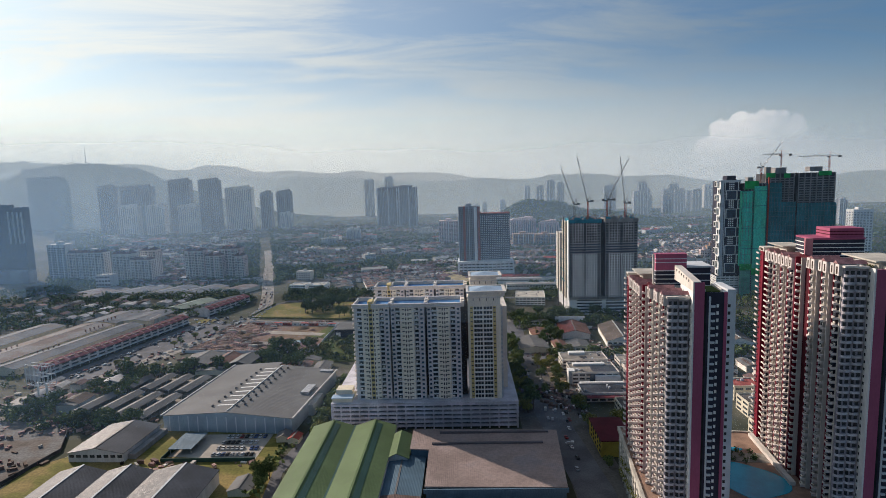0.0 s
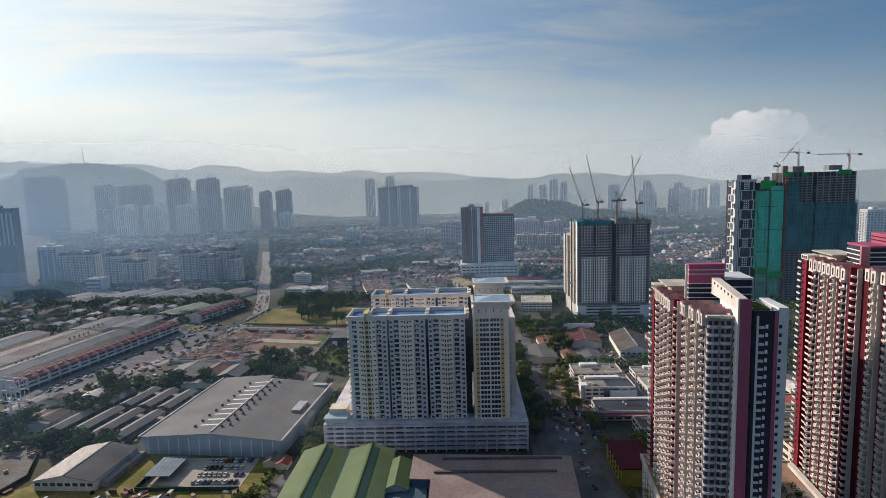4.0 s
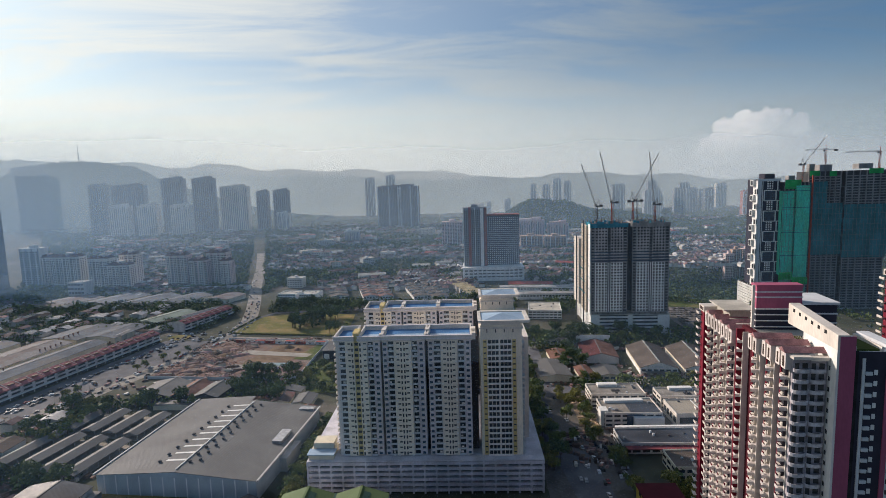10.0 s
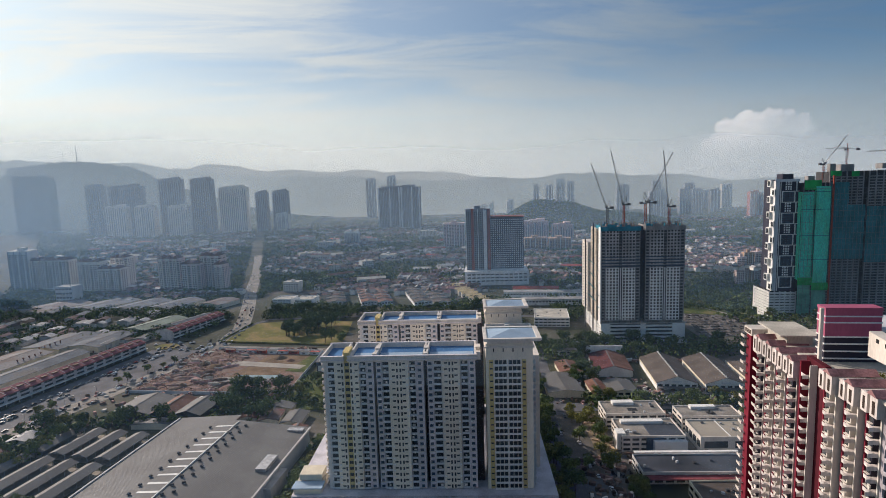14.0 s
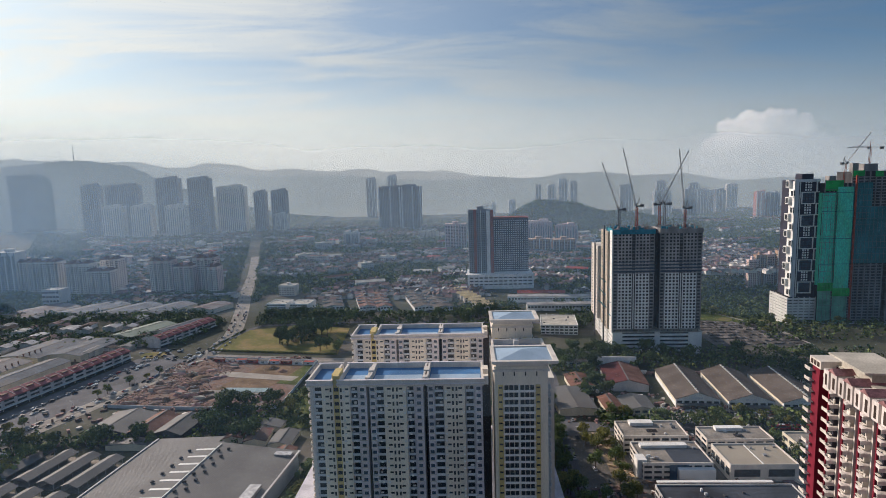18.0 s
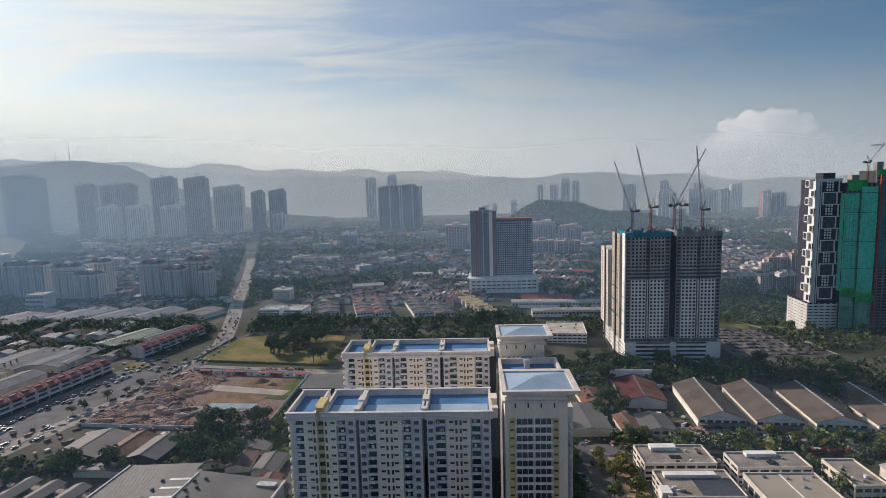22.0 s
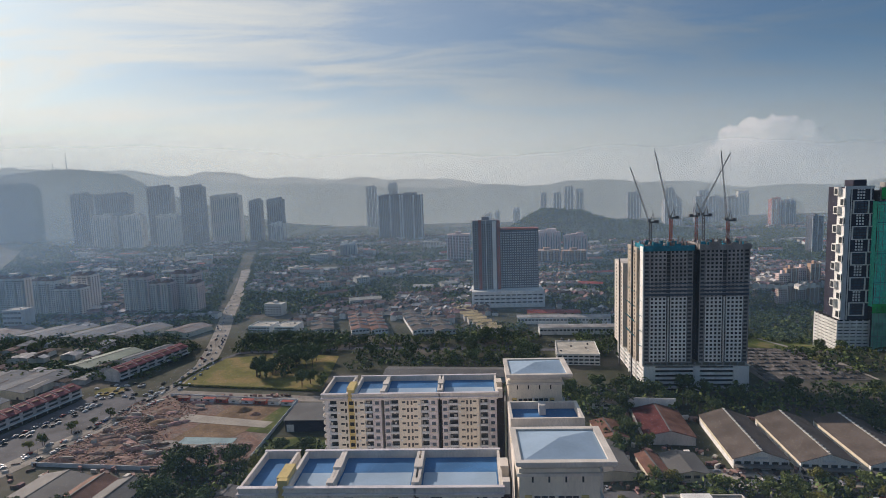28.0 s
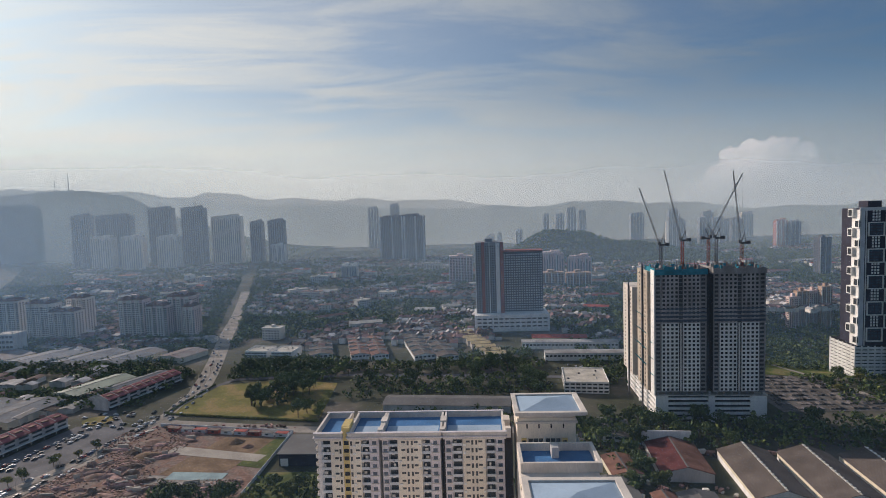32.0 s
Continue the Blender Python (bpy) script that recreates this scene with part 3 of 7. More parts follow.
def apartment_block():
    ob = thing("apartment_block", "cream and grey high-rise apartment block with blue flat roofs", "apartment block", "twin apartment blocks")
    top = Z0 + LEVELS * STOREY
    segments = ((-67.0, -43.3), (-42.0, -20.0), (-18.2, 4.1))
    body, back = Shape(), Shape()
    for a, b in segments:
        body.box(a, b, 363.0, 382.0, Z0, top + 0.6)
    back.box(-43.3, -42.0, 369, 381, Z0, top), back.box(-20.0, -18.2, 369, 381, Z0, top), back.box(4.1, 7.6, 369, 381, Z0, top)
    part("wall", body, APTWALL, ob), part("recess", back, RECESS, ob, "dark recess between wings")
    for a, b in ((-61.6, -56.9), (-54.3, -50.0), (-36.0, -26.9), (-11.5, -3.0)):
        part("wall_panel", box(a, b, 361.0, 363.0, Z0 + 0.5, top + 0.4), PANEL, ob, "cream painted wall panel")
    for a, b in ((-46.8, -43.3), (-42.0, -39.5), (-23.6, -20.0), (-18.2, -15.5), (0.9, 4.1)):
        part("bay", box(a, b, 361.8, 363.0, Z0 + 0.5, top + 0.4), MAUVE, ob, "mauve-grey window bay")
    part("stair_strip", box(-56.9, -54.3, 361.5, 363.0, Z0 + 0.5, top + 4.5).box(-57.6, -54.6, 363.0, 371.0, top, top + 4.6), YELLOW, ob, "yellow stair shaft")
    me = box(-0.9, 0.9, -0.08, 0.02, 0, 1.5).mesh("stair_window", VOID)
    at_spots("stair_window", me, [(-55.6, 361.48, Z0 + 1.0 + STOREY * i) for i in range(LEVELS)], ob)
    low = box(-0.75, 0.75, -0.07, 0.02, 0, 0.75).mesh("window", GLASS)
    tall = box(-0.38, 0.38, -0.07, 0.02, 0, 1.7).mesh("window", GLASS)
    for i in range(LEVELS):
        z = Z0 + STOREY * i
        at_spots("window", low, [(x, 361.0, z + 1.7) for x in (-59.3, -51.2, -33.9, -29.1, -9.6, -4.9)], ob)
        at_spots("window", tall, [(x, 361.0, z + 0.9) for x in (-57.8, -53.6, -32.2, -30.6, -7.9, -6.4)], ob)
    bay = box(-0.8, 0.8, -0.08, 0.02, 0, 1.3).mesh("bay_window", GLASS_BLUE)
    at_spots("bay_window", bay, [(x, 361.8, Z0 + 0.9 + STOREY * i) for i in range(LEVELS) for x in (-45.0, -40.8, -21.8, -16.9, 2.5)], ob)
    for x in (-45.0, -40.8, -21.8, -16.9, 2.5):
        s = Shape()
        for i in range(LEVELS):
            s.box(x - 1.45, x + 1.45, 361.45, 361.8, Z0 + 0.55 + STOREY * i, Z0 + 0.77 + STOREY * i)
        part("ledge", s, OFFWHITE, ob, kind="stuff")
    bays = ((-65.2, -61.6), (-50.0, -46.8), (-39.5, -36.0), (-26.9, -23.6), (-15.5, -11.5), (-2.8, 0.8))
    for a, b in bays:
        w = (b - a) / 2
        slab = box(-w, w, -1.6, 0.0, 0, 0.18).box(-w, w, -1.6, -1.48, 0.18, 1.05).box(-w, -w + 0.1, -1.5, 0, 0.18, 1.05).mesh("balcony", SILVER)
        spots = [((a + b) / 2, 362.9, Z0 + 0.3 + STOREY * i) for i in range(LEVELS)]
        at_spots("balcony", slab, spots, ob)
        doors = Shape()
        for x, y, z in spots:
            doors.box(x - w + 0.4, x + w - 0.4, y - 0.06, y + 0.04, z + 0.2, z + 2.4)
        part("balcony_glazing", doors, GLASS, ob, kind="stuff")
    units, wash = Shape(), Shape()
    rq = random.Random(6)
    for i in range(LEVELS):
        z = Z0 + STOREY * i
        for x in (-60.6, -52.4, -37.6, -35.0, -27.6, -25.2, -10.8, -3.6, 1.8):
            if rq.random() < 0.6:
                units.box(x - 0.45, x + 0.45, 360.55, 361.0, z + 0.5, z + 1.15)
        for a, b in bays:
            if rq.random() < 0.55:
                x = rq.uniform(a + 0.4, b - 1.6)
                wash.box(x, x + rq.uniform(0.7, 1.6), 361.9, 362.1, z + 1.3, z + rq.uniform(1.9, 2.5))
    part("air_unit", units, WHITE, ob, "white air-conditioner units under the windows", kind="stuff")
    part("washing", wash, HOUSEWALL, ob, "washing hung on the balconies", kind="stuff")
    # rounded balconies on the short side
    arc = [(1.8 * math.cos(a), 2.2 * math.sin(a)) for a in [math.pi / 2 + math.pi * k / 8 for k in range(9)]]
    side = Shape().prism(arc, 0, 0.2)
    for p, q in zip(arc, arc[1:]):
        side.prism([p, q, (q[0] * 0.9, q[1] * 0.9), (p[0] * 0.9, p[1] * 0.9)], 0.2, 1.0)
    me = side.mesh("balcony", OFFWHITE)
    at_spots("balcony", me, [(-67.0, y, Z0 + 0.3 + STOREY * i) for i in range(LEVELS) for y in (366.5, 376.5)], ob)
    sidewin = Shape()
    for i in range(LEVELS):
        for y in (366.5, 371.5, 376.5):
            sidewin.box(-67.06, -66.9, y - 1.2, y + 1.2, Z0 + 0.9 + STOREY * i, Z0 + 2.6 + STOREY * i)
    part("side_glazing", sidewin, GLASS, ob, kind="stuff")
    # roofs: blue decks behind parapets, the deeper blue painting the parapet shadow
    deck = Shape()
    for a, b in ((-67.0, -57.6), (-54.3, -43.3), (-42.0, -20.0), (-18.2, 4.1)):
        deck.box(a + 0.4, b - 0.4, 362.2, 381.6, top + 0.6, top + 0.75)
        for s in ((a - 0.6, b + 0.6, 360.4, 361.2), (a - 0.6, b + 0.6, 382.0, 382.8), (a - 0.6, a + 0.2, 361.2, 382.0), (b - 0.2, b + 0.6, 361.2, 382.0)):
            part("parapet", box(*s, top + 0.2, top + 2.9), OFFWHITE, ob)
        for q in ((a - 1.0, b + 1.0, 359.9, 361.5, top + 1.1, top + 1.5), (a - 0.9, b + 0.9, 360.1, 361.4, top + 2.9, top + 3.1), (a - 0.9, b + 0.9, 381.9, 383.0, top + 2.9, top + 3.1)):
            part("coping", box(*q), MAUVE, ob, "dark coping band")
    part("roof_deck", deck, BLUEROOF, ob, "blue waterproofed roof deck")
    for x in (-42.6, -19.1, 5.6):
        part("roof_ladder_hut", box(x - 1.0, x + 1.0, 362, 364.5, top, top + 3.6).box(x - 1.2, x + 1.2, 371, 376, top, top + 3.4), OFFWHITE, ob)
    # pale sheets paint the sunlit half of the decks, clear of parapet shadow
    for k in range(3):
        part("light_deck", box((-41, -17.4, -53.4)[k], (-21, 3.3, -44.2)[k], 362.4, 372.6, top + 0.75, top + 0.79), PALEROOF, ob, "half of the roof deck coloured paler as the sunlit part")
    # taller end tower with balconies and a hipped cap
    part("end_tower", box(9.0, 30.5, 361.5, 379.5, Z0, top + 7.5), PANEL, ob, "cream end tower")
    part("pilaster", box(10.4, 12.3, 360.9, 361.5, Z0 + 0.5, top), YELLOW, ob), part("pilaster", box(25.5, 27.4, 360.9, 361.5, Z0 + 0.5, top), YELLOW, ob)
    slab = box(-6.5, 6.5, -1.5, 0.3, 0, 0.2).box(-6.5, 6.5, -1.5, -1.38, 0.2, 1.0).box(-0.15, 0.15, -1.4, 0, 0.2, 2.9).mesh("balcony", WHITE)
    door = box(-2.7, -1.1, -0.07, 0.02, 0, 2.25).box(-0.8, 0.9, -0.07, 0.02, 0, 2.25).box(1.2, 2.7, -0.07, 0.02, 0, 2.25).mesh("balcony_door", GLASS)
    small = box(-0.7, 0.7, -0.07, 0.02, 0, 0.7).mesh("window", GLASS)
    for i in range(LEVELS):
        z = Z0 + STOREY * i
        at_spots("balcony", slab, [(18.9, 361.5, z + 0.25)], ob)
        at_spots("balcony_door", door, [(15.7, 361.5, z + 0.5), (22.1, 361.5, z + 0.5)], ob)
        at_spots("pilaster_window", small, [(11.35, 360.9, z + 1.6), (26.45, 360.9, z + 1.6)], ob)
    me = box(0, 1.5, -2.6, 2.6, 0, 0.2).box(1.38, 1.5, -2.6, 2.6, 0.2, 1.05).mesh("side_balcony", SILVER)
    at_spots("side_balcony", me, [(30.5, y, Z0 + 0.3 + STOREY * i) for i in range(LEVELS) for y in (365.5, 374.5)], ob)
    at_spots("slit", box(-0.25, 0.25, -0.06, 0.05, 0, 1.9).mesh("slit", VOID), [(x, 361.5, top + 3.6) for x in (12.6, 17.0, 21.5, 26.0)], ob)
    part("cornice", box(8.4, 31.2, 360.8, 380.2, top + 5.6, top + 6.4).box(9.6, 29.9, 361.8, 379.2, top + 6.4, top + 10.0), OFFWHITE, ob)
    z = top + 9.6
    eave = Shape()
    for s in ((8.0, 34.4, 358.9, 360.6), (8.0, 34.4, 379.4, 381.1), (8.0, 9.6, 360.6, 379.4), (32.4, 34.4, 360.6, 379.4)):
        eave.box(*s, z, z + 0.9)
    eave.box(8.3, 34.0, 359.3, 380.7, z - 0.5, z)
    part("eave", eave, OFFWHITE, ob, "pale concrete eave round the roof")
    x0, x1, y0, y1 = 9.6, 32.4, 360.6, 379.4
    m = ((x0 + x1) / 2, (y0 + y1) / 2, z + 2.6)
    part("hip_roof", Shape().add([(x0, y0, z + 0.3), (x1, y0, z + 0.3), (x1, y1, z + 0.3), (x0, y1, z + 0.3), m], [(0, 1, 4), (1, 2, 4), (2, 3, 4), (3, 0, 4)]), PALEROOF, ob, "low blue hipped metal roof")
    return ob


front_block = apartment_block()
copy_thing(front_block, pose(2.5, 77.5, -3.0))

link = thing("link_building", "white linking building with a blue deck between apartment blocks", "building")
part("wall", box(10.5, 36.0, 381.5, 430.0, 18, 76.6), OFFWHITE, link)
part("parapet", box(10.5, 37.2, 414.4, 415.4, 76.6, 80.0).box(10.5, 37.2, 430.0, 431, 76.6, 80.0).box(10.5, 11.5, 415.4, 430, 76.6, 80.0).box(36.0, 37.2, 415.4, 430, 76.6, 80.0), OFFWHITE, link)
part("roof_deck", box(11.5, 36.0, 415.4, 430, 76.6, 77.2), BLUEROOF, link, "blue waterproofed deck")
part("roof_hut", box(22, 24.4, 424, 428, 77.2, 81), GREYWALL, link)
part("ledge", box(10.2, 37.0, 412.0, 414.4, 72.0, 73.0), CREAM, link)

podium = thing("parking_podium", "grey concrete parking podium with open decks under the apartment blocks", "car park")
# solid core; its near-black colour paints the shade of the parking decks
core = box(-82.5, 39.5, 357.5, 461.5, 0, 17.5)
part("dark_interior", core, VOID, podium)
for k in range(6):
    z = k * 2.95 + 0.4
    part("deck_band", box(-84, 41, 355.6, 357.5, z + 0.8, z + 2.4).box(-84, -82.5, 357.5, 462, z + 1.0, z + 2.25).box(39.5, 41, 357.5, 462, z + 1.0, z + 2.25), PODIUM, podium)
pier = box(-0.45, 0.45, -0.2, 2.0, 0, 18.0).mesh("pier", PODIUM)
at_spots("pier", pier, [(-83.5 + 6.19 * i, 355.6, 0) for i in range(21)], podium)
part("roof_deck", box(-84, 41, 355.8, 462, 17.9, 18.2), PODIUM, podium)
pav = thing("roof_pavilion", "small cream pavilion with a pale blue roof on the podium", "pavilion")
part("wall", box(-83.4, -70, 358, 372, 18.2, 21.0), CREAM, pav)
part("roof", box(-84.0, -69.5, 357, 364, 21.0, 21.5), PALEROOF, pav)
part("roof", box(-82, -71, 364, 373, 21.6, 24.6), CREAM, pav)

# ---- crimson and white residential towers ----
PZ = 22.0


def crimson_tower(levels, screened):
    """Plan in its own metres: the long side faces -x from y = 0 (near end) to y = 86; the short end faces -y. screened: with the raised wing and the pink roof house."""
    ob = thing("residential_tower", "crimson, white and dark slate residential tower with stacked balconies", "tower", "twin residential towers")
    top = PZ + levels * STOREY
    floors = [PZ + 0.2 + STOREY * i for i in range(levels)]
    part("core", box(5.6, 20.0, 6.0, 33.0, PZ, top).box(2.4, 20.0, 33.0, 84.0, PZ, top), MAROON, ob, "maroon wall behind the balconies")
    part("core_back", box(20.0, 28.0, 8.0, 82.0, PZ, top), SILVER, ob)
    # a balcony with a raked front corner and a parapet of two heights
    slab = box(-1.3, 2.4, -1.7, 1.7, 0, 0.2).box(-1.35, -1.2, -1.7, 1.7, 0.2, 0.95).box(-1.2, 2.4, -1.7, -1.6, 0.2, 0.95)
    slab.add([(-2.3, -1.7, 0.0), (-1.3, -1.7, 0.0), (-1.3, 0.6, 0.0), (-2.3, -1.7, 0.9), (-1.3, -1.7, 1.0), (-1.3, 0.6, 1.0)], [(0, 2, 1), (3, 4, 5), (0, 3, 5, 2), (0, 1, 4, 3)])
    balcony = slab.mesh("balcony", STONE)
    glazing, rails, hung = Shape(), Shape(), Shape()
    rq = random.Random(levels)
    for k, a in enumerate((6.5, 15.0, 23.5, 44.5, 53.0, 61.5, 70.0)):
        # fin, balcony stack, window strip, recess
        dx = (3.2, 2.2, 1.0, 0, 0, 0, 0)[k]
        z = top + (2.0 if k < 3 else 0.0)
        part("fin", box(dx - 0.2, 2.6 + dx, a, a + 0.6, PZ, z - 4.5), OFFWHITE, ob, "pale upright fin")
        at_spots("balcony", balcony, [(dx, a + 2.5, q) for q in floors[:-1]], ob)
        for q in floors[:-1]:
            glazing.box(2.32 + dx, 2.42 + dx, a + 1.1, a + 3.9, q + 0.2, q + 2.5)
            glazing.box(0.22 + dx, 0.34 + dx, a + 4.85, a + 6.35, q + 0.7, q + 2.2)
            rails.box(dx - 0.25, dx + 0.3, a + 4.6, a + 6.6, q + 0.35, q + 0.55)
            if rq.random() < 0.45:
                y0 = a + rq.uniform(1.0, 2.6)
                hung.box(dx - 0.9, dx - 0.6, y0, y0 + rq.uniform(0.6, 1.5), q + 0.9, q + rq.uniform(1.5, 2.1))
        part("window_strip", box(0.3 + dx, 2.6 + dx, a + 4.4, a + 6.8, PZ, z - 4.0), OFFWHITE if k % 3 else NAVY, ob, "pale window strip" if k % 3 else "dark slate window strip")
        part("fin", box(dx - 0.1, 2.6 + dx, a + 6.8, a + 7.4, PZ, z - 4.0), RED, ob, "crimson upright fin")
        for y0 in (a - 0.3, a + 4.2):
            w = 3.2 if y0 < a else 3.0
            part("crown", box(dx - 1.5, dx - 0.9, y0, y0 + w, z - 4.6, z).box(dx - 0.9, dx + 6.0, y0, y0 + 0.5, z - 4.6, z).box(dx - 0.9, dx + 6.0, y0 + w - 0.5, y0 + w, z - 4.6, z), STONE, ob, "pale framed crown over the balconies")
            part("crown_slot", box(dx - 1.56, dx - 1.44, y0 + 1.0, y0 + w - 1.0, z - 4.0, z - 1.0), RECESS, ob)
        roof = Shape().add([(dx - 1.9, a - 0.7, z + 0.2), (dx - 1.9, a + 1.8, z + 1.5), (dx - 1.9, a + 4.0, z + 0.3), (dx + 9, a - 0.7, z + 0.2), (dx + 9, a + 1.8, z + 1.5), (dx + 9, a + 4.0, z + 0.3)], [(0, 1, 4, 3), (1, 2, 5, 4), (0, 2, 1)])
        part("roof_gable", roof, DUSTYROOF, ob, "small dusty rose pitched roof")
    part("glazing", glazing, GLASS, ob, "dark balcony doors and windows", kind="stuff")
    part("sill", rails, OFFWHITE, ob, kind="stuff")
    part("washing", hung, HOUSEWALL, ob, "washing and clutter on the balconies", kind="stuff")
    part("red_pier", box(-0.8, 4.0, 81.5, 86.0, PZ, top - 1.0), RED, ob, "crimson corner pier")
    part("pier_cap", box(-1.4, 4.4, 79.4, 86.6, top - 1.0, top + 1.2), OFFWHITE, ob)
    at_spots("cap_slot", box(-0.06, 0.04, -0.7, 0.7, 0, 1.3).mesh("cap_slot", RECESS), [(-1.4, y, top - 0.6) for y in (81, 83, 85)], ob)
    me = box(-1.2, 0, -1.8, 1.8, 0, 0.2).box(-1.2, -1.1, -1.8, 1.8, 0.2, 0.9).mesh("corner_balcony", OFFWHITE)
    at_spots("corner_balcony", me, [(-0.8, 86.5, q) for q in floors] + [(0.4, 77.4, q) for q in floors], ob)
    part("recess_wall", box(1.6, 3.0, 32.0, 43.5, PZ, top + 2), MAROON, ob, "maroon recess wall")
    part("fin", box(-0.6, 1.6, 41.4, 42.2, PZ, top + 1), RED, ob, "crimson upright fin")
    part("fin", box(-0.2, 1.6, 36.5, 37.0, PZ, top + 1), OFFWHITE, ob, "pale upright fin")
    at_spots("balcony", balcony, [(0.6, 39.2, q) for q in floors], ob)
    roof_garden = [(rq.uniform(6, 18), rq.uniform(8, 34), top + 0.7) for _ in range(14)]
    part("roof_terrace", box(2.4, 28, 8, 84, top, top + 0.4), PALECON, ob)
    part("roof_slab", box(0.5, 11.5, 60.0, 80.0, top + 3.2, top + 3.7).box(3, 10, 62, 78, top, top + 3.2), PALECON, ob)
    part("roof_planting", quads("roof_planting", roof_garden, [1.1] * 14, 40, 0.3, LEAF3, 0.8, 91), None, ob, "yellow-green shrubs on the roof")
    part("roof_plant_room", box(14, 20, 14, 20, top, top + 2.6).box(8, 11, 22, 30, top, top + 1.8), GREYWALL, ob)
    if screened:
        # tall fin beside the pink and slate roof house
        part("tall_fin", box(4.0, 4.8, 42.4, 43.4, PZ, top + 15.2), OFFWHITE, ob, "tall pale fin")
        rh = part("roof_house", box(5.6, 19.2, 43.4, 48.4, top, top + 15.0), NAVY, ob, "dark slate roof house")
        part("pink_band", box(5.55, 19.25, 43.3, 48.45, top + 7.4, top + 14.6), PINK, rh, "dusty pink upper band")
        for z in (1.2, 3.2, 5.2, 7.1, 11.0, 12.7, 14.5):
            part("louvre", box(5.4, 19.4, 43.1, 48.6, top + z, top + z + (0.35 if z < 14 else 0.7)), WHITE if z < 9 else SILVER if z < 14 else PINK, rh, "pale horizontal band" if z < 14 else "dusty pink roof edge")
        part("rear_house", box(19.4, 30.0, 44.0, 62.0, top, top + 9.0), NAVY, ob)
        part("rear_band", box(19.5, 30.2, 43.8, 62.2, top + 2.4, top + 2.8).box(19.5, 30.2, 43.8, 62.2, top + 5.4, top + 5.9).box(19.5, 30.6, 43.4, 62.4, top + 8.6, top + 9.4), SILVER, ob)
    else:
        # broad slate roof house with white bands and a small pink storey on top
        part("tall_fin", box(3.0, 6.2, 41.6, 42.8, PZ, top + 9.2), DUSKYFIN, ob, "tall dusty rose fin")
        # the balconies' yellow paints the warm sunlight that falls on them
        me = box(-1.6, 1.0, -1.3, 1.3, 0, 0.2).box(-1.6, -1.5, -1.3, 1.3, 0.2, 0.9).mesh("balcony", YELLOWLIT)
        at_spots("balcony", me, [(4.4, 40.2, q) for q in floors], ob, "balcony coloured pale yellow for the sun on it")
        rh = part("roof_house", box(6.2, 28.0, 42.8, 60.0, top, top + 8.8), NAVY, ob, "dark slate roof house")
        for z in (1.0, 2.8, 4.6, 6.4, 8.4):
            part("louvre", box(6.0, 28.2, 42.5, 60.2, top + z, top + z + (0.4 if z < 8 else 0.8)), WHITE if z < 8 else PINK, rh, "pale horizontal band" if z < 8 else "dusty pink roof edge")
        up = part("upper_house", box(14.0, 28.0, 44.0, 58.0, top + 9.2, top + 13.4), PINK, ob, "dusty pink upper storey")
        for z in (10.4, 11.8):
            part("louvre", box(13.8, 28.2, 43.8, 58.2, top + z, top + z + 0.35), MAROON, up)
        part("flat_roof", box(13.0, 28.4, 2.0, 30.0, top + 3.2, top + 3.8).box(15, 27, 4, 28, top, top + 3.2), PALECON, ob, "pale flat roof slab")
    # recessed bays that face the short end
    for k, x in enumerate((3.2, 7.4)):
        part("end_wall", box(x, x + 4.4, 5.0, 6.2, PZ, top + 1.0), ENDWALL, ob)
        ring = [(2.1 + 2.1 * math.cos(a), 1.7 * math.sin(a)) for a in [math.pi + math.pi * j / 8 for j in range(9)]]
        inner = [(px * 0.94 + 0.12, py * 0.9) for px, py in ring]
        n = len(ring)
        v = [(px, py, z) for z in (0.0, 1.0) for px, py in ring] + [(px, py, z) for z in (0.2, 1.0) for px, py in inner]
        f = [(i, i + 1, n + i + 1, n + i) for i in range(n - 1)] + [(n + i, n + i + 1, 3 * n + i + 1, 3 * n + i) for i in range(n - 1)] + [(2 * n + i + 1, 2 * n + i, 3 * n + i, 3 * n + i + 1) for i in range(n - 1)] + [tuple(range(n))[::-1], tuple(range(2 * n, 3 * n))]
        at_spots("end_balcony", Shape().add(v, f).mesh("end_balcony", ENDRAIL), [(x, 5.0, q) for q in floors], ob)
        win = Shape()
        for q in floors:
            win.box(x + 0.5, x + 1.6, 4.93, 5.02, q + 0.3, q + 2.4).box(x + 2.4, x + 3.8, 4.93, 5.02, q + 0.9, q + 2.4)
        part("end_glazing", win, GLASS, ob, kind="stuff")
    part("planter", box(7.4, 11.8, 3.6, 6.0, top + 0.6, top + 1.6), OFFWHITE, ob)
    part("roof_frame", box(2.6, 7.4, 3.0, 7.0, top + 1.0, top + 1.8), OFFWHITE, ob)
    # near wing with pink and slate stripes
    lift = top + (4.0 if screened else 0.4)
    part("wing", box(12.6, 28.0, 0.6, 20.0, PZ, lift), SILVER, ob)
    part("side_wall", box(12.0, 12.6, 0.0, 22.0, PZ, lift + 0.6), WHITE, ob, "white side wall of the wing")
    if screened:
        part("roof_wall", Shape().add([(12.0, 0, top + 4.6), (12.0, 34, top + 4.6), (12.0, 34, top + 11.0), (12.0, 0, top + 8.6), (15.0, 0, top + 4.6), (15.0, 34, top + 4.6), (15.0, 34, top + 11.0), (15.0, 0, top + 8.6)],
             [(0, 3, 2, 1), (4, 5, 6, 7), (3, 7, 6, 2), (0, 4, 7, 3), (1, 2, 6, 5)]), OFFWHITE, ob, "sloping pale roof screen")
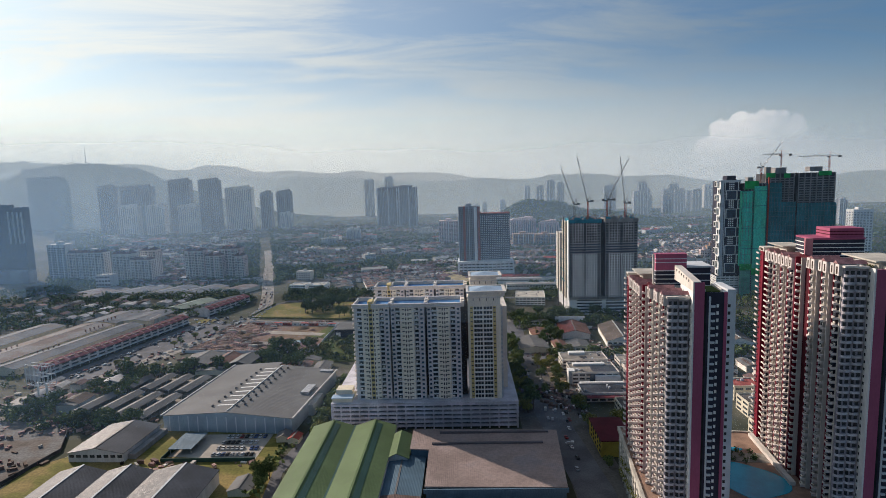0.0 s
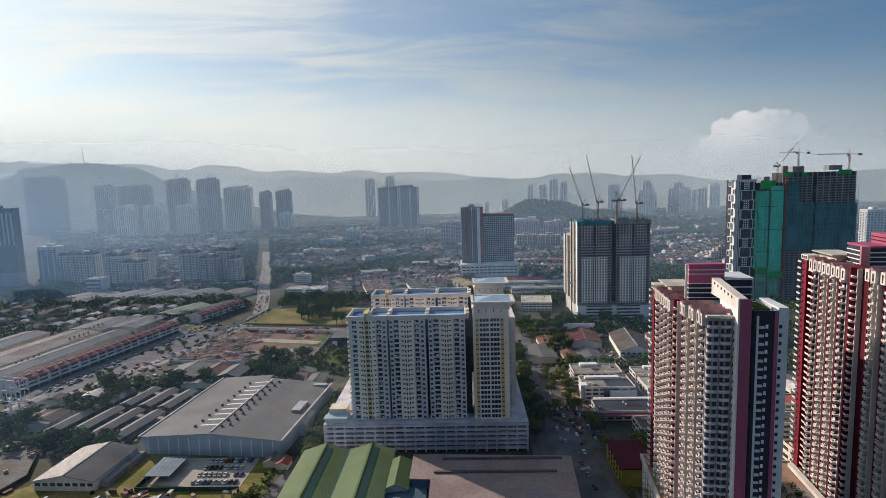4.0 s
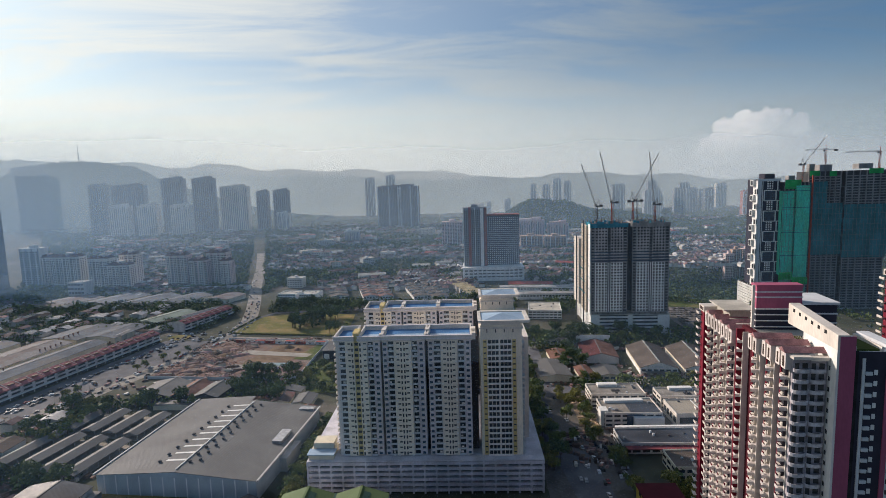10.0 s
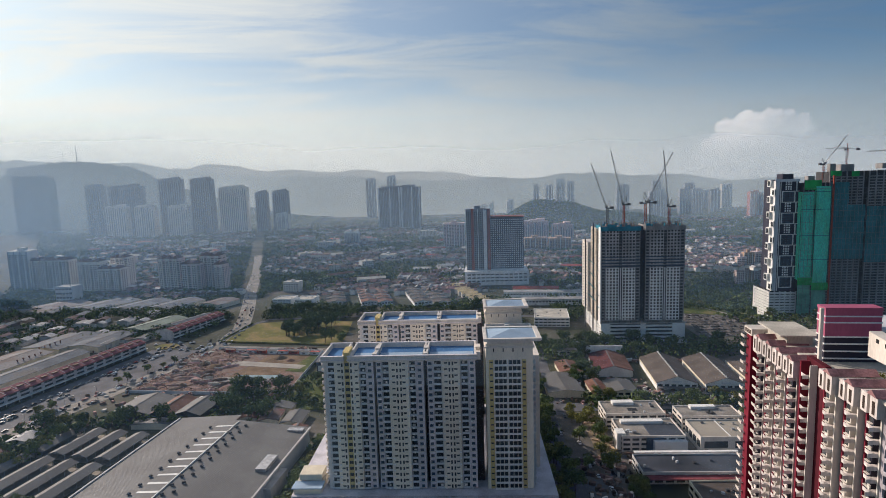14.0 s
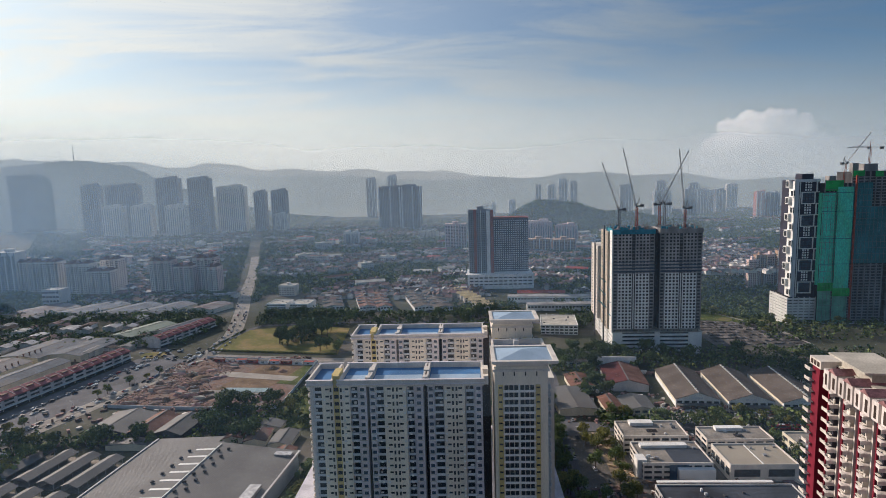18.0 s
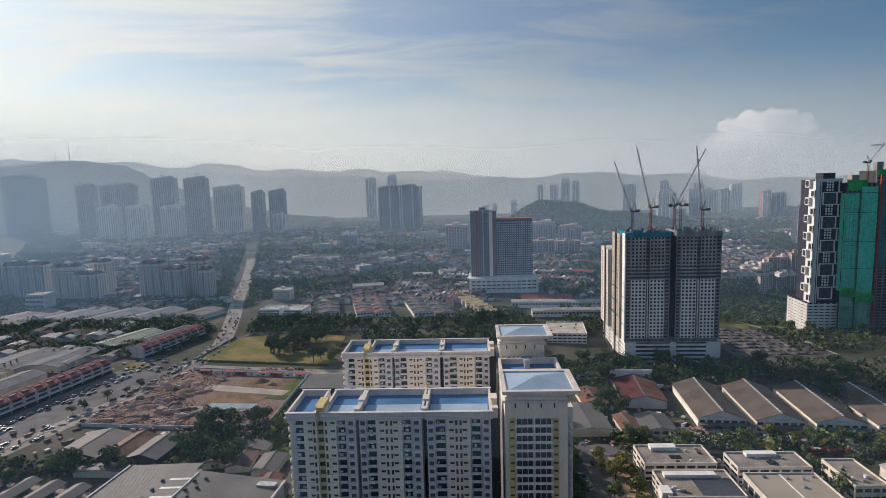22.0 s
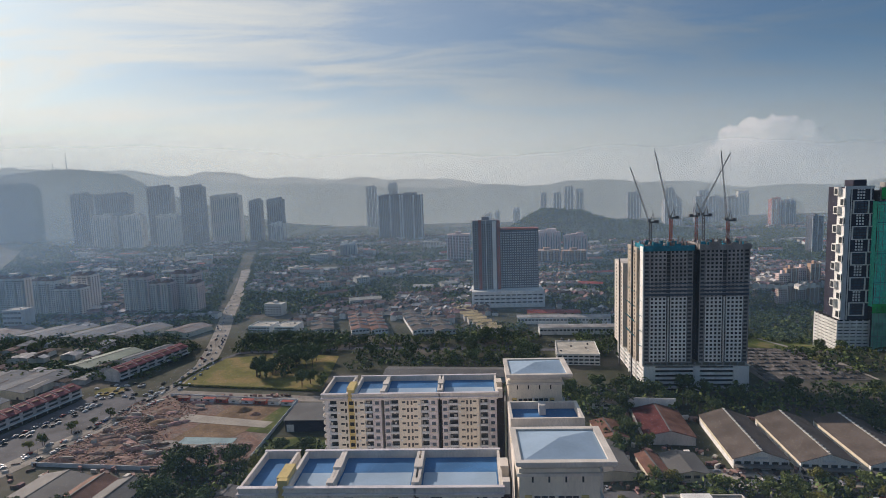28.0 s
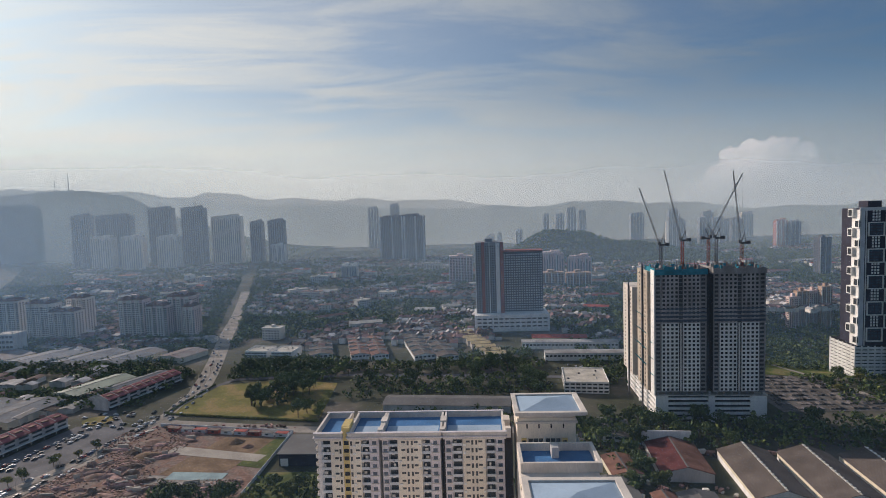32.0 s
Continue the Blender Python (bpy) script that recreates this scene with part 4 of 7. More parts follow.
        at_spots("screen_slot", box(-0.06, 0.05, -0.7, 0.7, 0, 1.0).mesh("screen_slot", VOID), [(12.0, 34 - 4.4 * j, top + 9.2 - 0.3 * j) for j in range(1, 7)], ob)
    part("pink_stripe", box(12.6, 16.4, -0.1, 0.6, PZ, lift + (4.2 if screened else 0.4)), PINK, ob, "dusty pink upright stripe")
    part("slate_stripe", box(16.4, 24.0, 0.2, 0.6, PZ, lift + 0.2), NAVY, ob, "dark slate stripe")
    part("blue_edge", box(18.2, 18.9, -0.2, 0.2, PZ, lift - 1.5), SILVER, ob)
    part("pink_stripe", box(24.0, 25.2, -0.15, 0.2, PZ, lift + 0.3), PINK, ob)
    part("corner_wall", box(25.2, 28.4, -0.1, 20, PZ, lift + 1.4), SILVER, ob, "pale grey corner wall")
    # near-black strip paints a line of shadow beside the pink stripe
    part("shadow_line", box(16.4, 17.2, -0.12, 0.2, PZ, lift + 0.5), VOID, ob)
    at_spots("panel", box(-0.45, 0.45, -0.06, 0.02, 0, 1.4).mesh("panel", WHITE), [(21.6, 0.2, q + 0.8) for q in floors], ob)
    at_spots("duct_ledge", box(-0.8, 0.8, -0.7, 0.0, 0, 0.9).mesh("duct_ledge", SILVER), [(19.8, 0.2, q + 0.8) for q in floors], ob)
    side = Shape()
    for q in floors:
        side.box(25.4, 26.4, -0.16, -0.08, q + 0.9, q + 2.2)
        for y in (4.0, 9.0):
            side.box(11.94, 12.02, y - 0.5, y + 0.5, q + 0.9, q + 2.1)
    part("side_glazing", side, GLASS, ob, kind="stuff")
    part("roof_garden", box(17.0, 23.0, 2.0, 16.0, lift, lift + 0.5), ROUGHGRASS, ob, "planted roof terrace")
    part("garden_wall", box(16.6, 17.0, 1.0, 17, lift, lift + 1.4).box(23.0, 23.6, 1.0, 17, lift, lift + 1.4), OFFWHITE, ob)
    return ob


# the bays are narrower than drawn: 0.82 and 0.88 of the plan along the long side
NARROW = Matrix.Diagonal((1.0, 0.82, 1.0, 1.0))
crimson_tower(30, True).matrix_basis = pose(87.24, 226.0, 0, 0, 0, -5.9) @ NARROW
crimson_tower(34, False).matrix_basis = pose(154.6, 220.5, 0, 0, 0, -6.6) @ Matrix.Diagonal((1.0, 0.88, 1.0, 1.0))

base = thing("tower_podium", "cream podium terraces with a blue pool under the crimson towers", "podium", at=pose(79.0, 190.0, 0, 0, 0, -7))
part("body", box(0, 124, 0, 116, 0, 21.4), PALECON, base)
part("deck", box(0, 124, 0, 116, 21.4, 21.9), TERRACE, base)
part("frame", box(-1.4, 0, 0, 117, 20.6, 22.6), PALECON, base), part("frame", box(0, 124, 116, 117, 20.6, 22.6), PALECON, base)
post = box(-1.4, 0, -0.5, 0.5, 0, 20.6).mesh("post", PALECON)
at_spots("post", post, [(0, 2 + 6.0 * i, 0) for i in range(19)], base)
for k in range(6):
    part("deck_band", box(-1.0, 0, 0, 112, 2.0 + 3.2 * k, 3.4 + 3.2 * k), OFFWHITE, base)
part("planting", quads("planting", [(-1.8, 4 + 2.2 * i, 4 + (i * 7) % 15) for i in range(46)], [1.5] * 46, 40, 0.25, LEAF3, 1.0, 77), None, base, "climbing plants on the podium edge")
pool = [(51 + 14 * math.cos(k) * (1 + 0.16 * math.cos(2 * k + 0.6)), 65 + 16 * math.sin(k) * (1 + 0.12 * math.cos(3 * k))) for k in [i * math.pi / 14 for i in range(28)]]
part("pool", Shape().prism(pool, 21.9, 22.15), POOL, base, "blue swimming pool")
part("pool", Shape().prism([(53 + 5 * math.cos(k), 96 + 1.8 * math.sin(k)) for k in [i * math.pi / 8 for i in range(16)]], 21.9, 22.15), POOL, base, "blue paddling pool")
part("pool_deck", box(36, 66, 82.5, 92, 21.9, 22.05), FLATROOF, base)
part("ledge", box(66.2, 68.6, 62, 112, 22.0, 23.8), OFFWHITE, base, "pale ledge under the tower")
part("planting", quads("planting", [(38 + (i * 5.3) % 26, 82 + (i * 3.7) % 12, 23.2) for i in range(16)], [1.7] * 16, 60, 0.25, LEAF2, 1.0, 78), None, base, "palms and shrubs round the pool")

# ---- towers under construction ----


def crane_luffing(x, y, z, height, jib, rise, turn, colour, name="luffing_crane"):
    ob = thing(name, "slender luffing tower crane on a tower under construction", "crane", "cranes", at=pose(x, y, z, 0, 0, turn))
    s = Shape()
    for dx in (-0.8, 0.8):
        for dy in (-0.8, 0.8):
            s.tube((dx, dy, 0), (dx, dy, height), 0.2, 4)
    for i in range(int(height / 2)):
        a = -0.8 if i % 2 else 0.8
        for e in (-0.8, 0.8):
            s.tube((a, e, 2 * i), (-a, e, 2 * i + 2), 0.1, 3).tube((e, a, 2 * i), (e, -a, 2 * i + 2), 0.1, 3)
    part("mast", s, colour, ob, "lattice mast")
    cab = part("cab", box(-3.4, 1.0, -1.3, 1.3, height, height + 1.2).box(0.2, 2.0, -1.9, -0.4, height + 0.6, height + 3.0).box(-6.0, -3.2, -1.2, 1.2, height - 0.2, height + 2.2), CRANE_DARK, ob)
    tip = Vector((jib * math.cos(rise), 0, height + 1 + jib * math.sin(rise)))
    foot = Vector((0.8, 0, height + 1))
    j = Shape()
    side = Vector((-math.sin(rise), 0, math.cos(rise)))
    for off, dy in ((0.7, 0), (-0.5, 0.7), (-0.5, -0.7)):
        j.tube(foot + side * off + Vector((0, dy, 0)), tip + side * off * 0.3 + Vector((0, dy * 0.3, 0)), 0.15, 4)
    n = int(jib / 2.2)
    for i in range(n):
        a, b = foot.lerp(tip, i / n), foot.lerp(tip, (i + 1) / n)
        j.tube(a + side * 0.6, b + Vector((0, 0.55, 0)) - side * 0.4, 0.1, 3).tube(a + Vector((0, -0.55, 0)) - side * 0.4, b + side * 0.6, 0.1, 3)
    arm = part("jib", j, STEEL, ob, "lattice jib")
    top = (-2.2, 0, height + 8)
    part("a_frame", Shape().tube((0.4, 0.8, height + 1), top, 0.2, 4).tube((0.4, -0.8, height + 1), top, 0.2, 4).tube((-3.0, 0, height + 1), top, 0.2, 4), CRANE_DARK, cab)
    part("stay_rope", Shape().tube(top, tuple(foot.lerp(tip, 0.93)), 0.07, 3), CRANE_DARK, arm)
    part("hook_rope", Shape().tube(tuple(tip), (tip.x, 0, height - 4), 0.05, 3), CRANE_DARK, arm)
    return ob


def crane_flat(x, y, z, height, jib, turn):
    ob = thing("tower_crane", "hammerhead tower crane with a level jib", "crane", "cranes", at=pose(x, y, z, 0, 0, turn))
    s = Shape()
    for dx in (-0.8, 0.8):
        for dy in (-0.8, 0.8):
            s.tube((dx, dy, 0), (dx, dy, height), 0.2, 4)
    for i in range(int(height / 2)):
        a = -0.8 if i % 2 else 0.8
        for e in (-0.8, 0.8):
            s.tube((a, e, 2 * i), (-a, e, 2 * i + 2), 0.1, 3)
    part("mast", s, CRANE_RED, ob, "lattice mast")
    j = Shape().tube((-14, 0.6, height), (jib, 0.3, height), 0.22, 4).tube((-14, -0.6, height), (jib, -0.3, height), 0.22, 4).tube((-2, 0, height + 1.4), (jib, 0, height + 0.6), 0.18, 4)
    for i in range(int(jib / 2.5)):
        j.tube((2.5 * i, 0.5, height), (2.5 * i + 1.2, 0, height + 1.1), 0.09, 3).tube((2.5 * i + 1.2, 0, height + 1.1), (2.5 * i + 2.5, -0.5, height), 0.09, 3)
    part("jib", j, STEEL, ob), part("counterweight", box(-14.5, -11, -1, 1, height - 2.2, height + 0.4), CRANE_DARK, ob), part("cab", box(0.6, 2.4, -1.8, -0.3, height - 2.2, height), CRANE_DARK, ob)
    part("head", Shape().tube((0, 0, height), (0, 0, height + 6), 0.3, 4).tube((0, 0, height + 6), (jib * 0.7, 0, height + 0.8), 0.06, 3).tube((0, 0, height + 6), (-13, 0, height + 0.2), 0.06, 3), CRANE_RED, ob)
    return ob


def shell_tower():
    """Two concrete slabs on a white podium, drawn along x from 0 to 79, front at y = 0."""
    ob = thing("tower_under_construction", "grey concrete twin tower under construction on a white podium", "tower", at=pose(130.5, 651.5, 0, 0, 0, -2.0))
    pod, z0, levels = 20.0, 23.0, 30
    step = (114.0 - z0) / levels
    # solid core, coloured near-black as the shade behind the podium bands
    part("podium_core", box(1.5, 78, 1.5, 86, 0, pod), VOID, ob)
    part("podium_wall", box(0, 9, 0, 1.5, 0, pod).box(68, 79.5, 0, 1.5, 0, pod).box(38, 42.5, -0.3, 1.5, 0, pod), WHITE, ob, "white painted podium wall")
    for k in range(5):
        z = 2.0 + 3.7 * k
        part("podium_band", box(9, 68, 0, 1.5, z, z + 1.7).box(0, 1.5, 1.5, 88, z, z + 2.0), WHITE, ob)
    part("podium_roof", box(-0.5, 80, -0.5, 88, pod, pod + 0.6), PALECON, ob)
    part("side_pier", box(-0.2, 1.6, 20, 23, 0, pod).box(-0.2, 1.6, 45, 48, 0, pod).box(-0.2, 1.6, 82, 88, 0, pod), WHITE, ob)
    at_spots("column", box(-0.5, 0.5, -0.5, 0.5, 0, 3.0).mesh("column", CONCRETE), [(2 + 5.3 * i, 1.2, pod) for i in range(15)], ob)
    for a, b in ((0, 36.5), (41.5, 78)):
        # solid block whose dark colour paints the shade of the unglazed floors
        part("slab_block", box(a, b, 1.2, 26, z0, 114), DARKCON, ob, "solid block coloured dark for the shade inside the unglazed shell")
        rails = Shape()
        for i in range(levels + 1):
            z = z0 + step * i
            part("floor_edge", box(a, b, 0.35, 1.2, z - 0.35, z + 0.15), CONCRETE, ob)
            rails.box(a, a + 3.6, 0.3, 0.45, z + 0.15, z + 1.0).box(b - 3.6, b, 0.3, 0.45, z + 0.15, z + 1.0)
        part("edge_rail", rails, CONCRETE, ob, kind="stuff")
        for x in (a, a + 3.6, b - 4.4, b - 0.6):
            part("column_line", box(x, x + 0.6, 0.2, 1.2, z0, 114), CONCRETE, ob)
        mid = (a + b) / 2
        low = z0 + 17 * step
        for x0, x1 in ((a + 4.4, mid - 1.6), (mid + 1.6, b - 4.6)):
            part("wall_panel", box(x0, x1, 0.0, 1.2, z0 + 0.4, low), WHITE, ob, "white painted wall panel")
            part("wall_panel", box(x0, x1, 0.1, 1.2, low, 114), RAWWALL, ob, "raw concrete wall panel")
            cols = 4
            w = (x1 - x0) / cols
            hole = box(-w * 0.27, w * 0.27, -0.1, 0.1, 0, 1.7).mesh("window", VOID)
            at_spots("window", hole, [(x0 + w * (c + 0.5), 0.02, z0 + step * i + 0.9) for c in range(cols) for i in range(17)], ob)
            upper = Shape()
            for c in range(cols):
                for i in range(17, levels):
                    m = x0 + w * (c + 0.5)
                    upper.box(m - w * 0.27, m + w * 0.27, 0.02, 0.2, z0 + step * i + 0.9, z0 + step * i + 2.6)
            part("open_bay", upper, VOID, ob, kind="stuff")
        part("mullion", box(mid - 0.35, mid + 0.35, -0.1, 1.2, z0 + 0.4, low), WHITE, ob)
        for i in range(4):
            part("mesh_band", box(a + 0.2, b - 0.2, -0.25, -0.15, low + 1.2 + i * step, low + 2.8 + i * step - 0.25 * i), MESHBAND, ob, "blue-grey mesh band round the floors")
        clutter = Shape()
        rq = random.Random(int(a) + 3)
        for i in range(60):
            x, y = rq.uniform(a, b), rq.uniform(0.5, 22)
            clutter.tube((x, y, 113.5), (x + rq.uniform(-0.4, 0.4), y, 114 + rq.uniform(1.5, 6.0)), 0.12, 4)
        part("starter_bar", clutter, RUSTY, ob, "bundled steel bars on the top floor", kind="stuff")
        part("roof_screen", box(a - 0.6, b + 0.4, -0.6, -0.4, 110.5, 114.6).box(a - 0.6, a - 0.4, -0.4, 26, 110.5, 115.5).box(a + 6, a + 13, -0.7, -0.5, 113, 116.6).box(a + 22, a + 27, -0.7, -0.5, 112, 116.0), SCREEN if a == 0 else CONCRETE, ob, "blue formwork screen on top" if a == 0 else "")
        works, forms = Shape(), Shape()
        for i in range(46):
            x, y, l = a + rq.uniform(0.5, 33), rq.uniform(0.5, 22), rq.uniform(0.4, 3.0)
            (works if i % 2 else forms).box(x, x + l, y, y + rq.uniform(0.3, 2.5), 114, 114 + rq.uniform(0.6, 3.6))
        part("roof_works", works, CONCRETE, ob, "half-built walls on the top floor", kind="stuff"), part("formwork", forms, SCREEN, ob, "blue formwork panels on the top floor", kind="stuff")
    # dark colour paints the shade in the slot between the two slabs
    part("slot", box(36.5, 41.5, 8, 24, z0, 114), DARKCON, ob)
    part("left_wall", box(-0.9, 0.0, 0.4, 9.5, pod, 114), WHITE, ob, "pale end wall")
    part("rear_slab", box(-2.4, 0.0, 13, 42, pod, 112), mat("buff_concrete", (0.46, 0.40, 0.33), 0.85, 0.25, 0.1, streak=0.4), ob)
    part("far_slab", box(-3.5, 14, 54, 86, pod, 94), OFFWHITE, ob, "lower pale rear wing")
    at_spots("wing_window", box(-0.1, 0.05, -0.8, 0.8, 0, 1.7).mesh("wing_window", VOID), [(-2.4, y, pod + 1.5 + 3.2 * i) for i in range(28) for y in (19, 34)], ob)
    at_spots("rear_window", box(-0.1, 0.05, -0.8, 0.8, 0, 1.5).mesh("rear_window", VOID), [(-3.5, y, pod + 1.5 + 3.2 * i) for i in range(22) for y in (59, 69, 79)], ob)
    part("hoist", box(-3.6, -2.6, 24, 26, 0, 117).box(-4.6, -3.7, 63, 65, 0, 97), CRANE_DARK, ob, "steel hoist track")
    fans = Shape()
    for z in (40, 52, 64, 76, 88, 100, 108):
        fans.add([(-2.4, 12, z), (-2.4, 43, z), (-5.4, 43, z + 1.8), (-5.4, 12, z + 1.8)], [(0, 1, 2, 3)])
        fans.add([(-0.9, 0.4, z - 5), (-0.9, 8, z - 5), (-3.4, 8, z - 3.4), (-3.4, 0.4, z - 3.4)], [(0, 1, 2, 3)])
    part("catch_fan", fans, SCREEN, ob, "blue-green catch fans round the side walls", kind="stuff")
    return ob


shell_tower()
for x, y, h, jib, rise, turn, c in ((140, 668, 17, 46, 70, 176, CRANE_DARK), (156, 668, 20, 54, 76, 178, CRANE_RED), (182, 670, 21, 12, 60, 168, CRANE_DARK), (199, 666, 17, 54, 83, 182, CRANE_RED), (182, 684, 20, 56, 62, 2, CRANE_RED)):
    crane_luffing(x, y, 114, h, jib, radians(rise), turn, c)


def framed_tower():
    """Dark slate tower with white picture-frame bays, built along x from 0 to 34."""
    g = -28
    ob = thing("residential_tower", "dark slate tower with white framed bays and a white podium", "tower", at=pose(361, 779, g, 0, 0, -3))
    # near-black block paints the depth shade between the white podium bands
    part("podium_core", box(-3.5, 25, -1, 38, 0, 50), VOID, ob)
    for k in range(10):
        part("podium_band", box(-4.5, 26, -2, -1, 17 + 3.3 * k, 19.2 + 3.3 * k).box(-4.5, -3.5, -1, 39, 17 + 3.3 * k, 19.2 + 3.3 * k), WHITE, ob)
    at_spots("podium_fin", box(-0.5, 0.5, -0.3, 0.6, 0, 50).mesh("podium_fin", WHITE), [(-4 + 5.9 * i, -1.8, 0) for i in range(6)], ob)
    at_spots("podium_fin", box(-0.3, 0.6, -0.5, 0.5, 0, 50).mesh("podium_fin", WHITE), [(-4.4, 4 + 6.8 * i, 0) for i in range(6)], ob)
    part("body", box(0, 24.5, 0, 30, 50, 180), NAVY, ob, "dark slate wall")
    part("left_strip", box(-1.2, 0, -0.4, 12, 50, 179), WHITE, ob)
    part("white_strip", box(0.2, 3.2, -0.6, 0.1, 50, 181), SILVER, ob), part("white_strip", box(4.2, 5.0, -0.6, 0.1, 50, 178), WHITE, ob)
    frame_me = box(0, 14.5, -1.2, 0, 0, 0.9).box(0, 14.5, -1.2, 0, 12.4, 13.3).box(0, 0.9, -1.2, 0, 0.9, 12.4).box(13.6, 14.5, -1.2, 0, 0.9, 12.4).mesh("white_frame", WHITE)
    narrow = box(0, 3.4, -1.2, 0, 0, 0.9).box(0, 3.4, -1.2, 0, 12.4, 13.3).box(0, 0.9, -1.2, 0, 0.9, 12.4).mesh("white_frame", WHITE)
    win = box(0, 2.6, -0.25, 0.05, 0, 2.2).mesh("window", GLASS_BLUE)
    pan = box(0, 1.6, -0.3, 0.05, 0, 1.9).mesh("white_panel", WHITE)
    for k in range(5):
        z = 54 + 25 * k
        at_spots("white_frame", frame_me, [(6.0, 0, z)], ob), at_spots("white_frame", narrow, [(21.3, 0, z + 12.5)], ob)
        at_spots("window", win, [(7.4 + 3.1 * i, 0, z + 1.6 + 2.8 * j) for i in range(4) for j in range(4)], ob)
        at_spots("white_panel", pan, [(9.8 + 2.6 * i, 0, z + 14.4 + 2.8 * j) for i in range(3) for j in range(4)], ob)
    for k in range(3, 17):
        z = 24 + 9.2 * k
        b0 = box(-2.6, -1.2, -1.2, 5.6, z, z + 7.6) if k % 2 else box(-4.2, -1.2, 6.2, 13.4, z + 1, z + 8.8)
        part("side_frame", b0, WHITE, ob)
        part("side_window", box(-2.7, -2.5, -0.2, 4.6, z + 1.0, z + 6.6) if k % 2 else box(-4.3, -4.1, 7.2, 12.4, z + 2.0, z + 7.8), GLASS, ob)
        if k % 2:
            part("side_window", box(-2.2, -1.4, -1.28, -1.15, z + 1.0, z + 6.6), GLASS, ob)
    part("roof_house", box(8, 20, 4, 18, 180, 187), NAVY, ob), part("parapet", box(-1.4, 24.8, -0.8, 0.2, 178, 181), SILVER, ob)
    return ob


framed_tower()


def netted_tower():
    """Concrete frame wrapped in green netting, along x from 0 to 125, front at y = 0."""
    g = -28
    ob = thing("tower_under_construction", "concrete tower block under construction wrapped in green safety netting", "tower", at=pose(386, 772, g, 0, 0, -3))
    for a, b, t in ((3, 30, 176), (30, 66, 188), (72, 118, 188)):
        # solid core, coloured dark as the shade behind floor edges and netting
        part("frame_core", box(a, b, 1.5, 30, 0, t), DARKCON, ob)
        n = int((t - 4) / 3.2)
        for i in range(n):
            part("floor_edge", box(a - 0.2, b + 0.2, 0.9, 1.5, 3.2 * i + 2.0, 3.2 * i + 3.2), CONCRETE, ob)
        at_spots("column", box(-0.6, 0.6, 0, 0.8, 0, t).mesh("column", CONCRETE), [(a + (b - a) * j / 6, 0.75, 0) for j in range(7)], ob)
    def pleat(x0, x1, y, z0, z1, seed, deep=0.7):
        """Netting hung in uneven upright folds, drawn in where it is tied."""
        rn = random.Random(seed)
        xs = [x0 + (x1 - x0) * i / 28 for i in range(29)]
        ds = [rn.uniform(-deep, deep) for _ in xs]
        v, f = [], []
        for j in range(7):
            q = math.sin(math.pi * j / 6) ** 0.5
            for x, d in zip(xs, ds):
                v.append((x, y - (0.3 + d * 0.5 + 0.5) * q - rn.uniform(0, 0.08), z0 + (z1 - z0) * j / 6 - 0.5 * q * d))
        for j in range(6):
            f += [(j * 29 + i, j * 29 + i + 1, (j + 1) * 29 + i + 1, (j + 1) * 29 + i) for i in range(28)]
        return Shape().add(v, f)

    for k, (z0, z1) in enumerate(((64, 88), (88, 116), (116, 146), (146, 166))):
        part("net", pleat(-1, 13, -1.0, z0, z1, k).box(-1.2, -1.0, -0.8, 30, z0, z1), NET, ob, "bright green safety net")
        part("net", pleat(14.4, 30, -1.6, z0 - 4, z1 + 6, k + 10).box(14.2, 14.4, -1.4, 0.5, z0 - 4, z1 + 6), NET, ob, "bright green safety net")
        part("net_rope", box(-1.3, 30, -2.6, -2.4, z1 - 0.4, z1 + 0.2), NETDARK, ob)
    part("net", pleat(-1, 13, -0.9, 10, 60, 31).add(*[(q.v, q.f) for q in [pleat(14.4, 30, -1.2, 10, 56, 32)]][0]), mat("pale_green_net", (0.16, 0.42, 0.30), 0.85, 0.3, 0.1), ob, "thin pale green net")
    part("net_bulge", pleat(-2.2, 14, -2.2, 58, 67, 41, 1.4).add(*[(q.v, q.f) for q in [pleat(13, 31, -2.6, 52, 61, 42, 1.4)]][0]), NETBRIGHT, ob, "bright green catch net")
    for k, (z0, z1) in enumerate(((88, 108), (108, 134), (134, 150))):
        part("net", pleat(30, 68, -0.6, z0, z1, k + 50), NETDARK, ob, "dark teal safety net"), part("net", pleat(70, 120, -0.6, z0 - 4, z1 - 2, k + 60), NETDARK, ob, "dark teal safety net")
    part("net", pleat(30, 50, -0.7, 150, 176, 71), NETDARK, ob, "dark teal safety net"), part("hoarding", box(-6, 124, -7.0, -6.6, 12, 23), SILVER, ob)
    part("roof_works", box(44, 58, 6, 20, 188, 196).box(8, 15, 4, 12, 168, 184).box(88, 104, 6, 18, 190, 196).box(30, 36, 2, 8, 186, 197), CONCRETE, ob)
    scaf = Shape()
    for i in range(31):
        scaf.tube((0.5 + 4.0 * i, -1.9, 0), (0.5 + 4.0 * i, -1.9, (172 if i < 8 else 178) - (i * 7) % 11), 0.16, 4)
    for j in range(27):
        scaf.tube((-1.0, -2.0, 6.4 * j + 3), (120, -2.0, 6.4 * j + 3), 0.13, 4)
    part("scaffold", scaf, mat("scaffold_tube", (0.20, 0.24, 0.24), 0.6, 0.2, 0.5), ob, "scaffold tubes against the netting", kind="stuff")
    part("hoist_mast", box(31.5, 33.0, -3.4, -2.0, 0, 184), CRANE_RED, ob, "rusty hoist mast")
